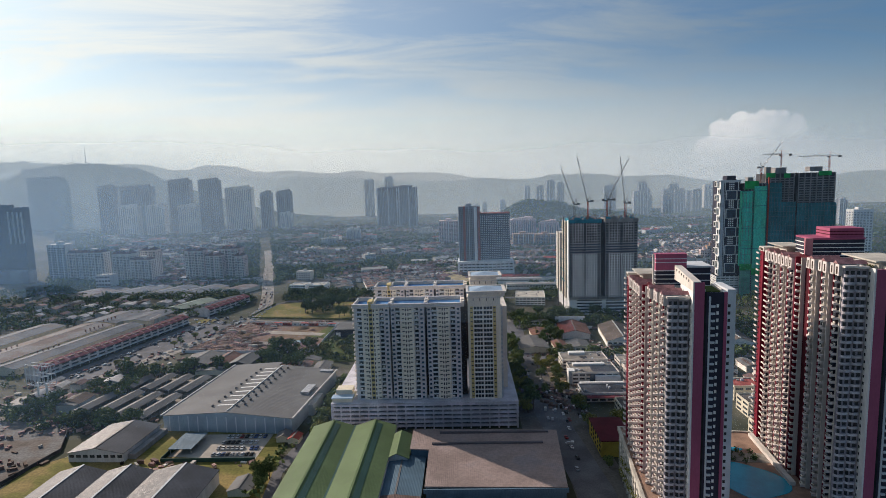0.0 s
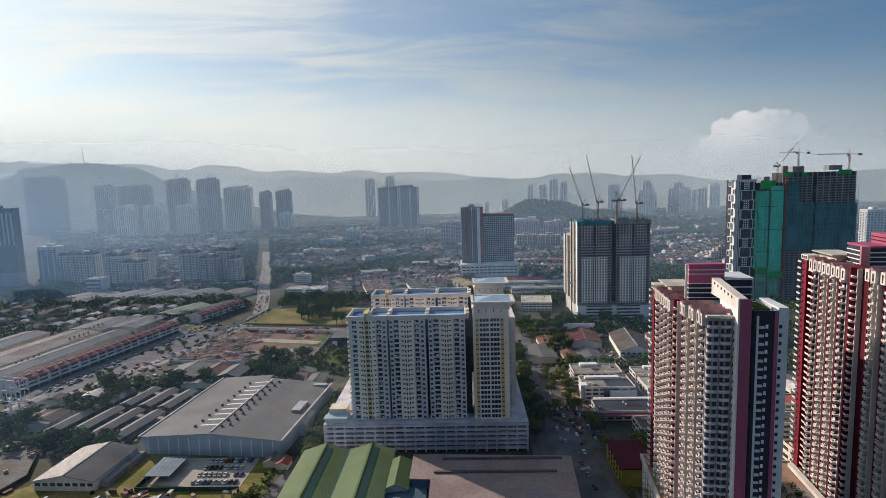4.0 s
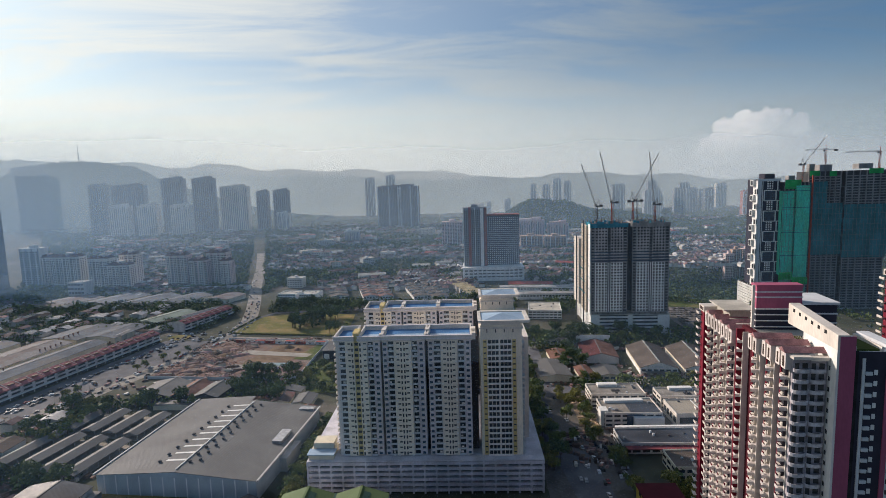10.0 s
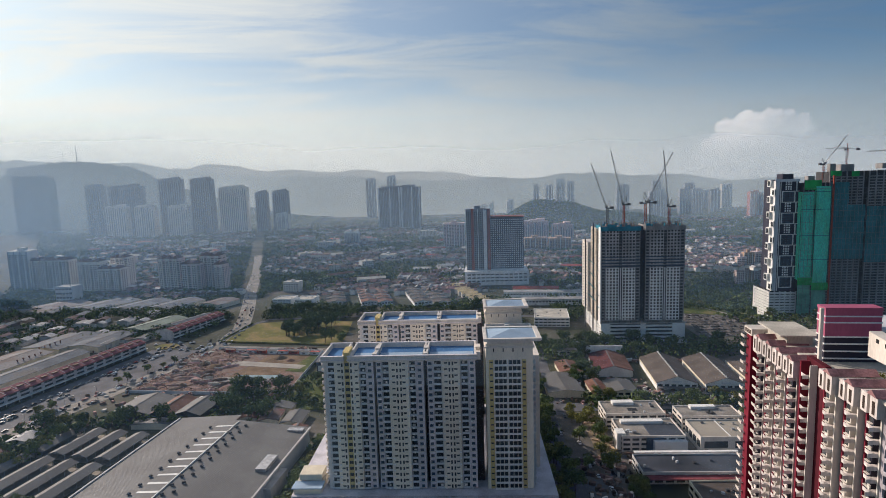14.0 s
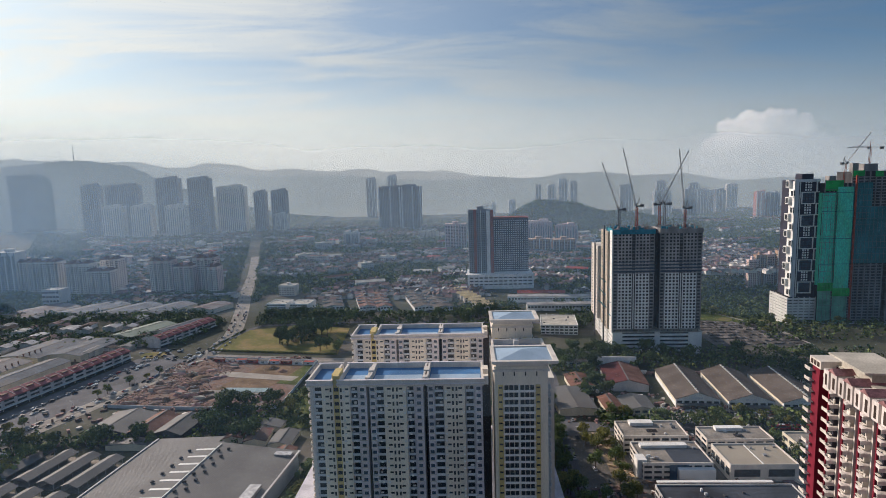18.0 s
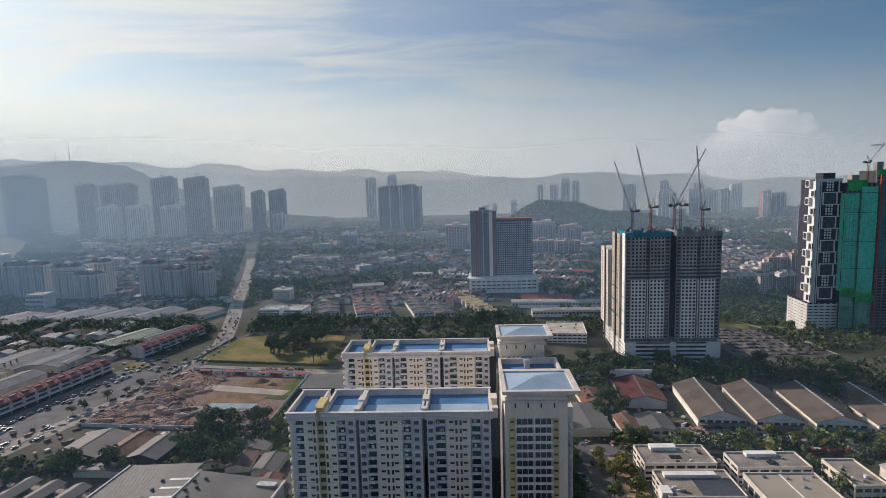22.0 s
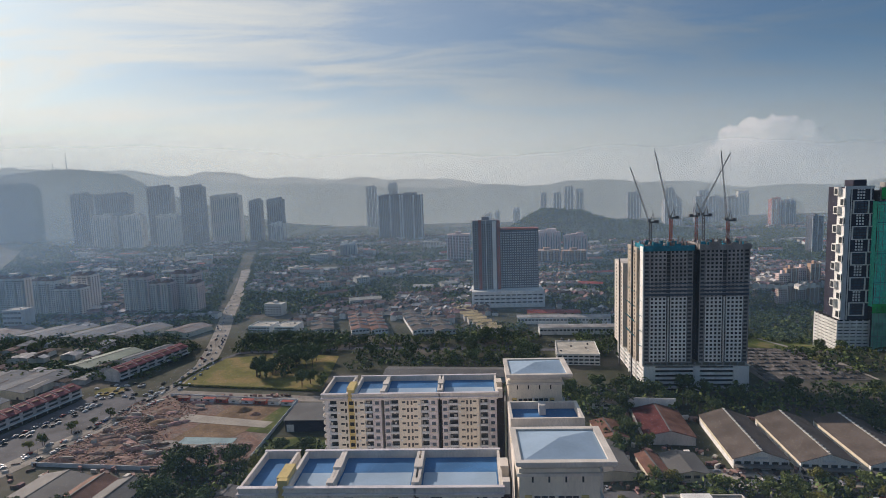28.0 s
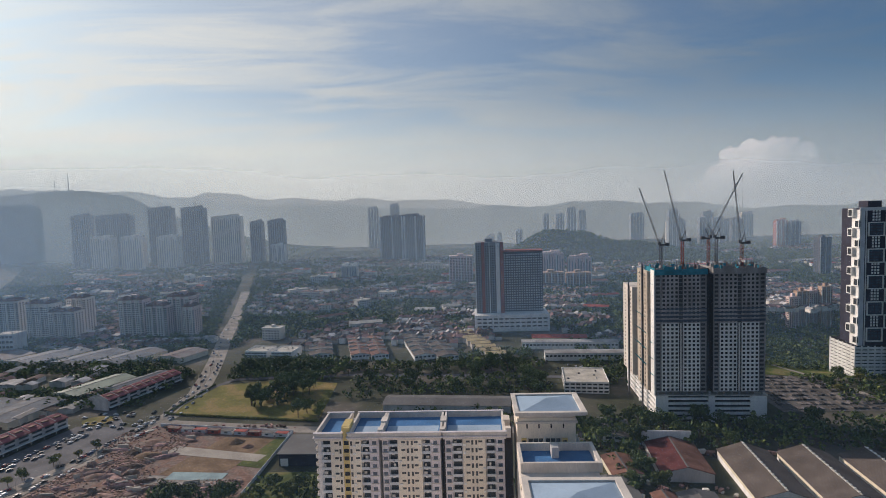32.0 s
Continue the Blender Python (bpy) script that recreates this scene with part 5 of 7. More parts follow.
    part("roof_screen", box(30, 41, -0.8, -0.5, 183, 189).box(52, 60, -0.8, -0.5, 182, 188).box(96, 112, -0.8, -0.5, 184, 190).box(2, 20, -1.4, -1.0, 168, 179), NETBRIGHT, ob, "bright green screen at the top")
    return ob


netted_tower()
crane_luffing(417, 786, 140, 28, 46, radians(48), 12, CRANE_RED)
crane_flat(444, 788, 160, 26, 26, 184)
crane_flat(510, 790, 160, 22, 40, 176)

rows = Shape()
rng = random.Random(8)
for i in range(9):
    for k in range(24):
        x, y = 236 + 3.4 * k + 0.6 * i, 672 + 10.5 * i
        if x < 316 and rng.random() < 0.8:
            g = dip(x, y) + 0.2
            rows.box(x, x + 2.4, y, y + rng.uniform(4, 8), g, g + rng.uniform(0.4, 1.6))
solid("stacked_material", rows, mat("stacked_formwork", (0.13, 0.12, 0.115), 0.85, 0.3, 0.2, random_by="island", spread=0.3), "rows of stacked building material in the yard", "building material", kind="stuff")

# ---- low buildings ----


def hall(x, y, turn, w, d, eave, ridge_z, roof, wall, label, name="warehouse", category="warehouse", group="", windows=0, along="y", light=None):
    """A gabled hall: near left corner at (x, y), w along x, d along y before turning."""
    ob = thing(name, label, category, group, at=pose(x, y, dip(x, y), 0, 0, turn))
    part("wall", box(0, w, 0, d, 0, eave).ends(0, w, 0, d, eave, ridge_z - 0.1, along), wall, ob)
    top = part("roof", Shape().gable(0, w, 0, d, eave, ridge_z, along), roof, ob)
    if along == "y":
        part("ridge_cap", box(w / 2 - 0.5, w / 2 + 0.5, -0.7, d + 0.7, ridge_z - 0.12, ridge_z + 0.12), light or GREYROOF, top)
    if windows:
        me = box(-w / windows * 0.34, w / windows * 0.34, -0.08, 0.05, 0, min(1.8, eave * 0.35)).mesh("window", GLASS)
        at_spots("window", me, [(w * (i + 0.5) / windows, 0, eave * 0.5) for i in range(windows)], ob)
    return ob


# the large grey warehouse
wh = thing("warehouse", "large grey metal-roofed warehouse with skylights and roof ventilators", "warehouse", at=pose(-200, 358, 0, 0, 0, -5))
part("wall", box(0, 91, 0, 96, 0, 11).ends(0, 91, 0, 96, 11, 14.3), mat("pale_blue_cladding", (0.34, 0.40, 0.45), 0.6, 0.12, 0.08, ribs=(1.0, "X")), wh)
whr = part("roof", Shape().gable(0, 91, 0, 96, 11.2, 14.6), GREYROOF, wh)
part("rear_roof", Shape().add([(0, 96.6, 11.2), (42, 96.6, 14.4), (42, 105, 14.4), (0, 105, 11.2)], [(0, 1, 2, 3)]).box(0, 42, 96, 104.6, 0, 11.0), GREYROOF, wh)
part("gutter", box(-1.6, -0.6, -0.6, 104, 10.8, 11.8), GREYWALL, wh), part("gutter", box(91.6, 92.6, -0.6, 96, 10.8, 11.8), GREYWALL, wh)
for k in range(10):
    y = 12 + 8.4 * k
    part("skylight", Shape().add([(33, y, 13.75), (44.6, y, 14.66), (44.6, y + 1.7, 14.66), (33, y + 1.7, 13.75), (33, y, 13.65), (44.6, y, 14.55), (44.6, y + 1.7, 14.55), (33, y + 1.7, 13.65)],
         [(0, 1, 2, 3), (0, 4, 5, 1), (3, 2, 6, 7), (0, 3, 7, 4)]), SKYLIGHT, whr, "white skylight strip")
vent = Shape().tube((0, 0, -0.4), (0, 0, 0.5), 0.5, 8).tube((0, 0, 0.4), (0, 0, 1.2), 1.1, 8, 0.7).mesh("ventilator", DARKCON)
for k in range(10):
    at_spots("ventilator", vent, [(30.5, 10.5 + 8.4 * k, 13.6), (48.2, 10.5 + 8.4 * k, 14.4), (52.6, 13.5 + 8.4 * k, 14.1)], whr)
part("ridge_rail", box(45.2, 45.8, 2, 94, 14.6, 15.1), SKYLIGHT, whr)
part("loading_bay", box(91, 95, 30, 52, 0, 8), GREYWALL, wh)
part("roof_plant", box(82, 88, 40, 56, 11.6, 13.4), STEEL, wh), part("roof_plant", box(80, 90, 88, 92, 11.5, 12.8), STEEL, wh)
at_spots("clad_post", box(-0.3, 0.3, -0.15, 0, 0, 11).mesh("clad_post", SILVER), [(4.5 + 6.8 * i, 0, 0) for i in range(13)], wh)

# two rows of long open sheds
for i in range(4):
    for x, y, d in ((-284 + 17.4 * i, 384 - 4.2 * i, 44), (-275 + 16.6 * i, 432 - 3.4 * i, 34)):
        ob = thing("long_shed", "long low shed with a weathered grey roof", "shed", "rows of long sheds", at=pose(x, y, 0, 0, 0, -9))
        part("roof", Shape().gable(0, 10.5, 0, d, 4.0, 5.9, over=0.4), GREYROOF, ob)
        part("back_wall", box(0.3, 1.0, 0, d, 0, 4.0).ends(0.4, 10.1, 0.2, d - 0.2, 3.8, 5.6), CONCRETE, ob)
        at_spots("post", box(-0.15, 0.15, -0.15, 0.15, 0, 3.9).mesh("post", STEEL), [(10, 1 + (d - 2) * k / 5, 0) for k in range(6)], ob)
        part("floor", box(0, 10.5, 0, d, 0.1, 0.3), PAVING, ob)

hall(-237, 316, -2, 35, 40, 6.0, 9.4, DARKROOF, GREYWALL, "grey-roofed workshop with a white windowed front", windows=8)
part("annexe", box(35.5, 40, 4, 40, 0, 3.4), CONCRETE, bpy.data.objects["warehouse.001"])
for i, (x, w) in enumerate(((-222, 27), (-195, 27), (-168, 36))):
    hall(x, 205, 0, w, 84, 8.2, 12.2 if i < 2 else 12.6, DARKROOF, GREYWALL, "charcoal metal-roofed factory hall", group="joined factory halls", light=SILVER)
lot_roof = thing("car_park_shelter", "flat blue-grey sheet shelter in the car park", "shelter")
part("roof", box(-179, -164, 323, 346, 3.8, 4.1), BLUESHEET, lot_roof)
at_spots("post", box(-0.12, 0.12, -0.12, 0.12, 0.3, 3.8).mesh("post", STEEL), [(x, y, 0) for x in (-178, -165) for y in (324, 334, 345)], lot_roof)
fence = thing("fence", "dark green sheet fence round the car park", "fence")
part("panel", box(-179, -121, 314.0, 314.3, 0, 2.6), mat("green_fence", (0.03, 0.07, 0.06), 0.7), fence), part("panel", box(-179.3, -179, 314.3, 350, 0, 2.6), bpy.data.materials["green_fence"], fence)

# green-roofed factory in front of the podium
gf = thing("factory", "factory with pale green ridged metal roofs", "factory")
part("wall", box(-91, -38, 225, 338, 0, 10.6).ends(-91, -64.5, 225, 338, 10.6, 14.6).ends(-64.5, -38, 225, 338, 10.6, 14.6), GREYWALL, gf)
for a in (-91, -64.5):
    gr = part("roof", Shape().gable(a, a + 26.5, 225, 338, 10.8, 15.0, over=0.05), GREENROOF, gf, "pale green metal roof")
    part("skylight_strip", Shape().add([(a + 15.0, 226, 14.60), (a + 18.2, 226, 13.55), (a + 18.2, 334, 13.55), (a + 15.0, 334, 14.60)], [(0, 1, 2, 3)]), TEALROOF, gr, "dark green roof strip")
    part("ridge_cap", box(a + 12.7, a + 13.8, 225, 338, 14.9, 15.15), GREENROOF, gr)
part("gutter", box(-65.3, -63.7, 225, 338, 10.6, 11.0), TEALROOF, gf)
part("small_roof", Shape().gable(-40, -27, 297, 326, 9.6, 12.8), GREENROOF, gf), part("small_wall", box(-39.6, -27.4, 297.4, 325.6, 0, 9.5).ends(-39.6, -27.4, 297.4, 325.6, 9.5, 12.5), GREYWALL, gf)
ff = thing("factory", "factory with a flat faded mauve-brown roof", "factory")
part("wall", Shape().prism([(-15, 264), (55, 262), (60, 325), (-26, 329), (-26, 304), (-15, 303)], 0, 11.4), BLUESHEET, ff)
part("roof", Shape().prism([(-15.6, 263.4), (55.6, 261.4), (60.6, 325.6), (-26.6, 329.6), (-26.6, 303.4), (-15.6, 302.4)], 11.4, 12.0), MAUVEROOF, ff, "faded mauve-brown sheet roof")
for x0, x1, y in ((-14, 50, 308), (-10, 55, 322)):
    part("roof_monitor", box(x0, x1, y, y + 1.6, 12.0, 12.9), mat("monitor_vent", (0.12, 0.11, 0.12), 0.8) if y == 308 else bpy.data.materials["monitor_vent"], ff)
part("eave_band", box(-16, 56, 260.8, 261.8, 9.4, 11.6), BLUESHEET, ff)
part("lean_to", box(-14, 54, 240, 258, 0, 5.0), MAUVEROOF, ff)
bs = hall(-43, 228, 0, 25, 75, 7.2, 8.6, BLUESHEET, GREYWALL, "low hall with blue and rusty sheet roofing", name="factory", category="factory")
part("rust_patch", Shape().add([(-0.4, 0, 7.48), (12.4, 0, 8.88), (12.4, 34, 8.88), (-0.4, 34, 7.48)], [(0, 1, 2, 3)]).add([(25.4, 0, 7.48), (12.6, 0, 8.88), (12.6, 34, 8.88), (25.4, 34, 7.48)], [(3, 2, 1, 0)]), RUSTROOF, bs, "rusty older roof sheets")

# small buildings beside the street
yb = thing("shop_house", "yellow-walled shop house with a rust-red flat roof", "shop house")
part("wall", box(85, 104, 314, 346, 0, 9.6), mat("ochre_wall", (0.40, 0.30, 0.06), 0.8, 0.2), yb)
part("roof", box(84.6, 104.4, 313.6, 346.4, 9.6, 10.2), MAROON, yb)
at_spots("opening", box(-0.06, 0.05, -1.5, 1.5, 0, 1.8).mesh("opening", VOID), [(85, 318 + 5.5 * i, z) for i in range(5) for z in (1.2, 4.2, 7.0)], yb)


def office(x0, x1, y0, y1, h, roof, wall, label, floors=3, bays=7, name="office_building", turn=0.0):
    ob = thing(name, label, "building", at=pose(x0, y0, dip(x0, y0), 0, 0, turn))
    w, d = x1 - x0, y1 - y0
    part("wall", box(0, w, 0, d, 0, h), wall, ob)
    deck = part("roof", box(0.4, w - 0.4, 0.4, d - 0.4, h, h + 0.15), roof, ob)
    rq = random.Random(int(x0 * 7 + y0))
    for _ in range(5):
        ax, ay = rq.uniform(2, w - 3), rq.uniform(2, d - 3)
        part("roof_unit", box(ax, ax + rq.uniform(0.8, 2.2), ay, ay + rq.uniform(0.8, 1.6), h + 0.15, h + rq.uniform(0.8, 1.6)), rq.choice((STEEL, SILVER, DARKCON)), deck)
    part("parapet", box(0, w, -0.1, 0.4, h, h + 0.9).box(0, w, d - 0.4, d + 0.1, h, h + 0.9).box(-0.1, 0.4, 0.4, d - 0.4, h, h + 0.9).box(w - 0.4, w + 0.1, 0.4, d - 0.4, h, h + 0.9), wall, ob)
    fh = h / floors
    me = box(-w / bays * 0.38, w / bays * 0.38, -0.08, 0.05, 0, fh * 0.45).mesh("window", GLASS)
    at_spots("window", me, [(w * (i + 0.5) / bays, 0, fh * (j + 0.32)) for i in range(bays) for j in range(floors)], ob)
    n = max(2, int(d / 6))
    me = box(-0.08, 0.05, -d / n * 0.36, d / n * 0.36, 0, fh * 0.45).mesh("window", GLASS)
    at_spots("window", me, [(0, d * (i + 0.5) / n, fh * (j + 0.32)) for i in range(n) for j in range(floors)], ob)
    return ob


o = office(89, 127, 463, 484, 9.5, FLATROOF, OFFWHITE, "white office building with a flat concrete roof")
part("roof_hut", box(8, 22, 15, 20, 9.6, 11.6), WHITE, o), part("roof_opening", box(16, 22, 6, 10, 9.65, 9.8), VOID, o)
o = office(91, 128, 432, 457, 9.0, FLATROOF, OFFWHITE, "white and grey office building with framed glass front")
part("dark_roof_deck", box(17, 36.4, 1.0, 17, 9.16, 9.4), DARKROOF, o, "charcoal roof deck"), part("glass_front", box(14, 24, -0.4, 0.2, 0.5, 8.6), GLASS_BLUE, o), part("grey_wing", box(18, 37, -3.5, -0.4, 0, 7.6), SILVER, o), part("roof_hut", box(4, 30, 18, 22, 9.1, 10.8), WHITE, o), part("stair_tower", box(-2.5, 2.5, 2, 9, 0, 10.6), WHITE, o)
o = office(136, 174, 459, 476, 9.0, FLATROOF, OFFWHITE, "white office building with a roof hut")
part("roof_hut", box(10, 26, 12, 16, 9.1, 11.0), WHITE, o), part("roof_opening", box(18, 23, 4, 8, 9.15, 9.35), VOID, o)
o = office(136, 171.5, 430, 454, 9.0, mat("tan_sheet_roof", (0.36, 0.32, 0.26), 0.6, 0.1, 0.06, ribs=(0.9, "X")), OFFWHITE, "white box-shaped warehouse with a tan roof", floors=1, bays=2, name="warehouse")
part("ridge_seam", box(17.4, 18.0, 0, 24, 9.1, 9.5), SKYLIGHT, o)
o = office(92, 160, 396, 416, 6.0, DARKROOF, GREYWALL, "long low grey building with white-edged flat roofs", floors=2, bays=12)
part("canopy", box(-3, 66, -4.5, -0.2, 4.6, 5.2), DUSKY, o), part("canopy", box(2, 60, 22, 24, 6.2, 6.8), WHITE, o)
office(180, 196, 436, 462, 12, FLATROOF, CREAM, "cream three-storey shop house", name="shop_house", bays=4)
office(112, 150, 366, 386, 7, BROWNROOF, CREAM, "cream shop row with a brown roof", name="shop_row", floors=2)
office(185, 235, 330, 345, 9, REDROOF, CREAM, "cream shop row with a red roof", name="shop_row", floors=2)
office(195, 240, 365, 382, 10, BROWNROOF, CREAM, "cream shop row with a brown roof", name="shop_row", floors=3)
office(200, 250, 395, 412, 10, REDROOF, CREAM, "cream shop row with a red roof", name="shop_row", floors=3)

# brown-roofed factory sheds
for i in range(4):
    ob = hall(143.5 + 34.6 * i, 528.5 - 4.4 * i, -5, 29.5, 61, 6.2, 11.4, BROWNROOF, WHITE, "factory shed with a brown pitched roof and white gable wall", name="factory_shed", category="factory", group="brown-roofed factory sheds", windows=6, light=PALECON)
    part("cream_side", box(-0.2, 0.0, 2, 60, 3.6, 6.0), CREAM, ob), part("front_canopy", box(0, 29.5, -4.5, -0.1, 3.0, 3.4), GREYROOF, ob)
    me = box(-0.6, 0.6, -0.4, 0.4, 0, 0.6).mesh("ridge_vent", SKYLIGHT)
    at_spots("ridge_vent", me, [(14.75, 2 + 3.8 * k, 11.4) for k in range(16)], ob)
    part("gable_sign", box(11, 18, -0.15, 0.05, 6.4, 7.6), SILVER, ob)
ob = hall(104, 560, -5, 30, 44, 5.5, 9.5, DARKRED, GREYWALL, "hall with a dark red roof", name="hall", category="hall", along="y")
part("dark_slope", Shape().add([(15.5, -0.6, 9.62), (30.6, -0.6, 5.62), (30.6, 44.6, 5.62), (15.5, 44.6, 9.62)], [(0, 1, 2, 3)]), RUSTY, ob, "dark weathered roof slope")
part("sign_wall", box(-2, 30, 46, 46.6, 0, 12.5), WHITE, ob, "white boundary sign wall")
hall(92, 512, 2, 12, 26, 4.6, 6.4, RUSTY, CREAM, "small brown-roofed brick store", name="store_shed", category="shed")
hall(105, 514, 0, 20, 24, 4.8, 7.0, GREYROOF, CREAM, "pale grey-roofed workshop beside a street", name="workshop", category="workshop", windows=4)
hall(60, 515, 3, 26, 40, 4.8, 6.6, GREYROOF, CREAM, "grey-roofed workshop behind the apartments", name="workshop", category="workshop")
hall(76, 560, 2, 18, 26, 4.5, 6.5, RUSTY, CREAM, "brown-roofed bungalow among trees", name="house", category="house")
hall(78, 618, -8, 25, 32, 4.2, 5.6, GREYROOF, WHITE, "grey-roofed store beside trees", name="store_shed", category="shed", windows=4)
office(74, 112, 720, 764, 9.5, PALECON, WHITE, "white three-storey office block", floors=3, bays=8, turn=-6)
hall(-80, 682, -4, 104, 24, 5.4, 7.4, GREYROOF_Y, GREYWALL, "long grey-roofed market hall", name="market_hall", category="hall", along="x")
blk = thing("hall", "black-clad hall with a grey roof", "hall")
part("wall", box(-133, -98, 584, 614, 0, 8), NAVY, blk), part("roof", box(-134, -97, 583, 615, 8, 8.5), GREYROOF, blk), part("door", box(-132, -127, 583.7, 584, 0, 5), SKYLIGHT, blk, "white shutter door")

# sheds and huts round the demolition site
for x, y, w, d, r in ((-256, 486, 30, 32, GREYROOF), (-226, 484, 17, 30, RUSTY), (-208, 482, 20, 28, GREYROOF)):
    hall(x, y, -6, w, d, 5.5, 8.6, r, DARKCON, "open-fronted storage shed with a sheet roof", name="storage_shed", category="shed", group="storage sheds")
for x, y, w, d, r in ((-160, 478, 12, 16, RUSTY), (-145, 474, 14, 18, RUSTROOF), (-128, 470, 14, 20, GREYROOF), (-148, 496, 20, 10, GREYROOF), (-120, 452, 12, 14, RUSTY), (-232, 470, 34, 8, GREYROOF), (-116, 338, 8, 9, GREYROOF), (-108, 336, 7, 8, REDROOF), (-122, 276, 12, 14, GREYROOF), (-300, 420, 14, 12, RUSTY), (-345, 395, 26, 20, GREYROOF), (-376, 380, 18, 24, RUSTROOF)):
    hall(x, y, random.uniform(-8, 8), w, d, 3.4, 5.2, r, CREAM, "small hut with a sheet-metal roof", name="hut", category="hut", group="small huts")
hoard = thing("hoarding", "pale sheet hoarding round the cleared site", "hoarding")
for a, b in (((-278, 538), (-205, 532)), ((-205, 532), (-143, 533)), ((-252, 654), (-141, 638)), ((-141, 638), (-142, 545))):
    d = (Vector(b) - Vector(a))
    n = Vector((-d.y, d.x)).normalized() * 0.15
    part("panel", Shape().prism([tuple(Vector(a) - n), tuple(Vector(b) - n), tuple(Vector(b) + n), tuple(Vector(a) + n)], 0, 2.6), SILVER, hoard)
for i in range(9):
    c = thing("site_cabin", "red and white site cabin on the cleared site", "cabin", "site cabins", at=pose(-240 + 11.0 * i, 643 - 1.5 * i, 0.2, 0, 0, -8))
    part("body", box(0, 9, 0, 4, 0, 2.8), (REDROOF, WHITE, SILVER)[i % 3], c), part("roof", box(-0.3, 9.3, -0.3, 4.3, 2.8, 3.0), (RUSTROOF, GREYROOF, REDROOF)[i % 3], c), part("window", box(3, 5.5, -0.06, 0.05, 1.0, 2.0), GLASS, c)
rng = random.Random(4)
rub = Shape()
for _ in range(6500):
    x, y = rng.uniform(-274, -146), rng.uniform(538, 642)
    if (x > -212 and y > 566) or rng.random() > 0.5 + 0.5 * math.sin(x * 0.11) * math.cos(y * 0.09):
        continue
    s = rng.uniform(0.25, 0.9)
    h = rng.uniform(0.15, 0.7)
    k = rng.uniform(0, 3)
    rub.prism([(x + s * math.cos(k + a) * rng.uniform(0.7, 1.2), y + s * math.sin(k + a) * rng.uniform(0.7, 1.2)) for a in (0, 1.5, 3.0, 4.6)], 0.1, 0.2 + h)
solid("rubble", rub, RUBBLE, "broken brick and concrete rubble on red earth", "rubble", kind="stuff")
for x, y, r, h in ((-178, 622, 7, 3.2), (-166, 614, 5, 2.2), (-232, 600, 9, 2.6), (-248, 570, 8, 2.2), (-222, 560, 7, 1.8), (-240, 622, 10, 2.4), (-196, 548, 8, 2.0)):
    v, f = [], []
    for j in range(5):
        for i in range(12):
            a, q = i * math.pi / 6, 1 - j / 5
            k = r * q * (1 + 0.25 * noise.noise(Vector((x + math.cos(a), y + math.sin(a), j))))
            v.append((x + k * math.cos(a), y + k * math.sin(a) * 0.8, 0.1 + h * (j / 5) ** 0.8 * (1 + 0.2 * noise.noise(Vector((x, i, j))))))
    v.append((x, y, 0.1 + h))
    for j in range(4):
        f += [(j * 12 + i, j * 12 + (i + 1) % 12, (j + 1) * 12 + (i + 1) % 12, (j + 1) * 12 + i) for i in range(12)]
    f += [(48 + i, 48 + (i + 1) % 12, 60) for i in range(12)]
    solid("earth_mound", Shape().add(v, f), MUD if h > 2.5 else EARTH, "heap of loose earth on the cleared site", "earth mound", "earth mounds")
heap = random.Random(19)
ridges, slabs = Shape(), Shape()
for _ in range(46):
    x, y, a = heap.uniform(-270, -215), heap.uniform(542, 640), heap.uniform(-0.5, 0.9)
    if heap.random() < 0.3:
        x, y = heap.uniform(-215, -150), heap.uniform(538, 566)
    long, wide, high = heap.uniform(3, 11), heap.uniform(1.2, 3.2), heap.uniform(0.8, 2.6)
    c, q, n = math.cos(a), math.sin(a), 7
    v, f = [], []
    for i in range(n):
        u = (i / (n - 1) * 2 - 1) * long
        k = (1 - (u / long) ** 2) ** 0.5 + 0.08
        for side, z in ((-1, 0.1), (-0.45, 0.75), (0.1, 1.0), (0.5, 0.6), (1, 0.1)):
            w = side * wide * k * heap.uniform(0.75, 1.25)
            v.append((x + c * u - q * w, y + q * u + c * w, 0.15 + (high * k * z * heap.uniform(0.7, 1.2) if z > 0.2 else 0)))
    for i in range(n - 1):
        f += [(i * 5 + j, i * 5 + j + 1, i * 5 + j + 6, i * 5 + j + 5) for j in range(4)]
    ridges.add(v, f)
    if heap.random() < 0.7:
        l, w, h = heap.uniform(1.5, 6), heap.uniform(0.15, 0.4), heap.uniform(0.8, 3.4)
        slabs.prism([(x + c * u - q * m, y + q * u + c * m) for u, m in ((-l, 3 - w), (l, 3 - w), (l, 3 + w), (-l, 3 + w))], 0.1, h)
solid("rubble_heaps", ridges, RUBBLE, "long heaps of broken brick and red earth", "rubble", kind="stuff")
solid("broken_walls", slabs, PALECON, "stumps of broken walls on the cleared site", "rubble", kind="stuff")
sheet("ground", [(-222, 604), (-150, 590), (-147, 600), (-218, 616)], 0.42, LOT, "scraped pale track across the cleared site")
sheet("ground", [(-214, 560), (-160, 556), (-158, 566), (-212, 572)], 0.42, FLATROOF, "broken concrete floor on the cleared site")
sheet("ground", [(-345, 265), (-262, 265), (-252, 330), (-275, 372), (-345, 380)], 0.18, mat("grey_brown_earth", (0.20, 0.17, 0.15), 0.95, 0.4, 0.06, 0.6, bump=0.5, second=(0.15, 0.145, 0.14), cut=0.5), "bare grey-brown earth yard beside the road")
hoard2 = thing("fence", "dark sheet fence along the earth yard", "fence")
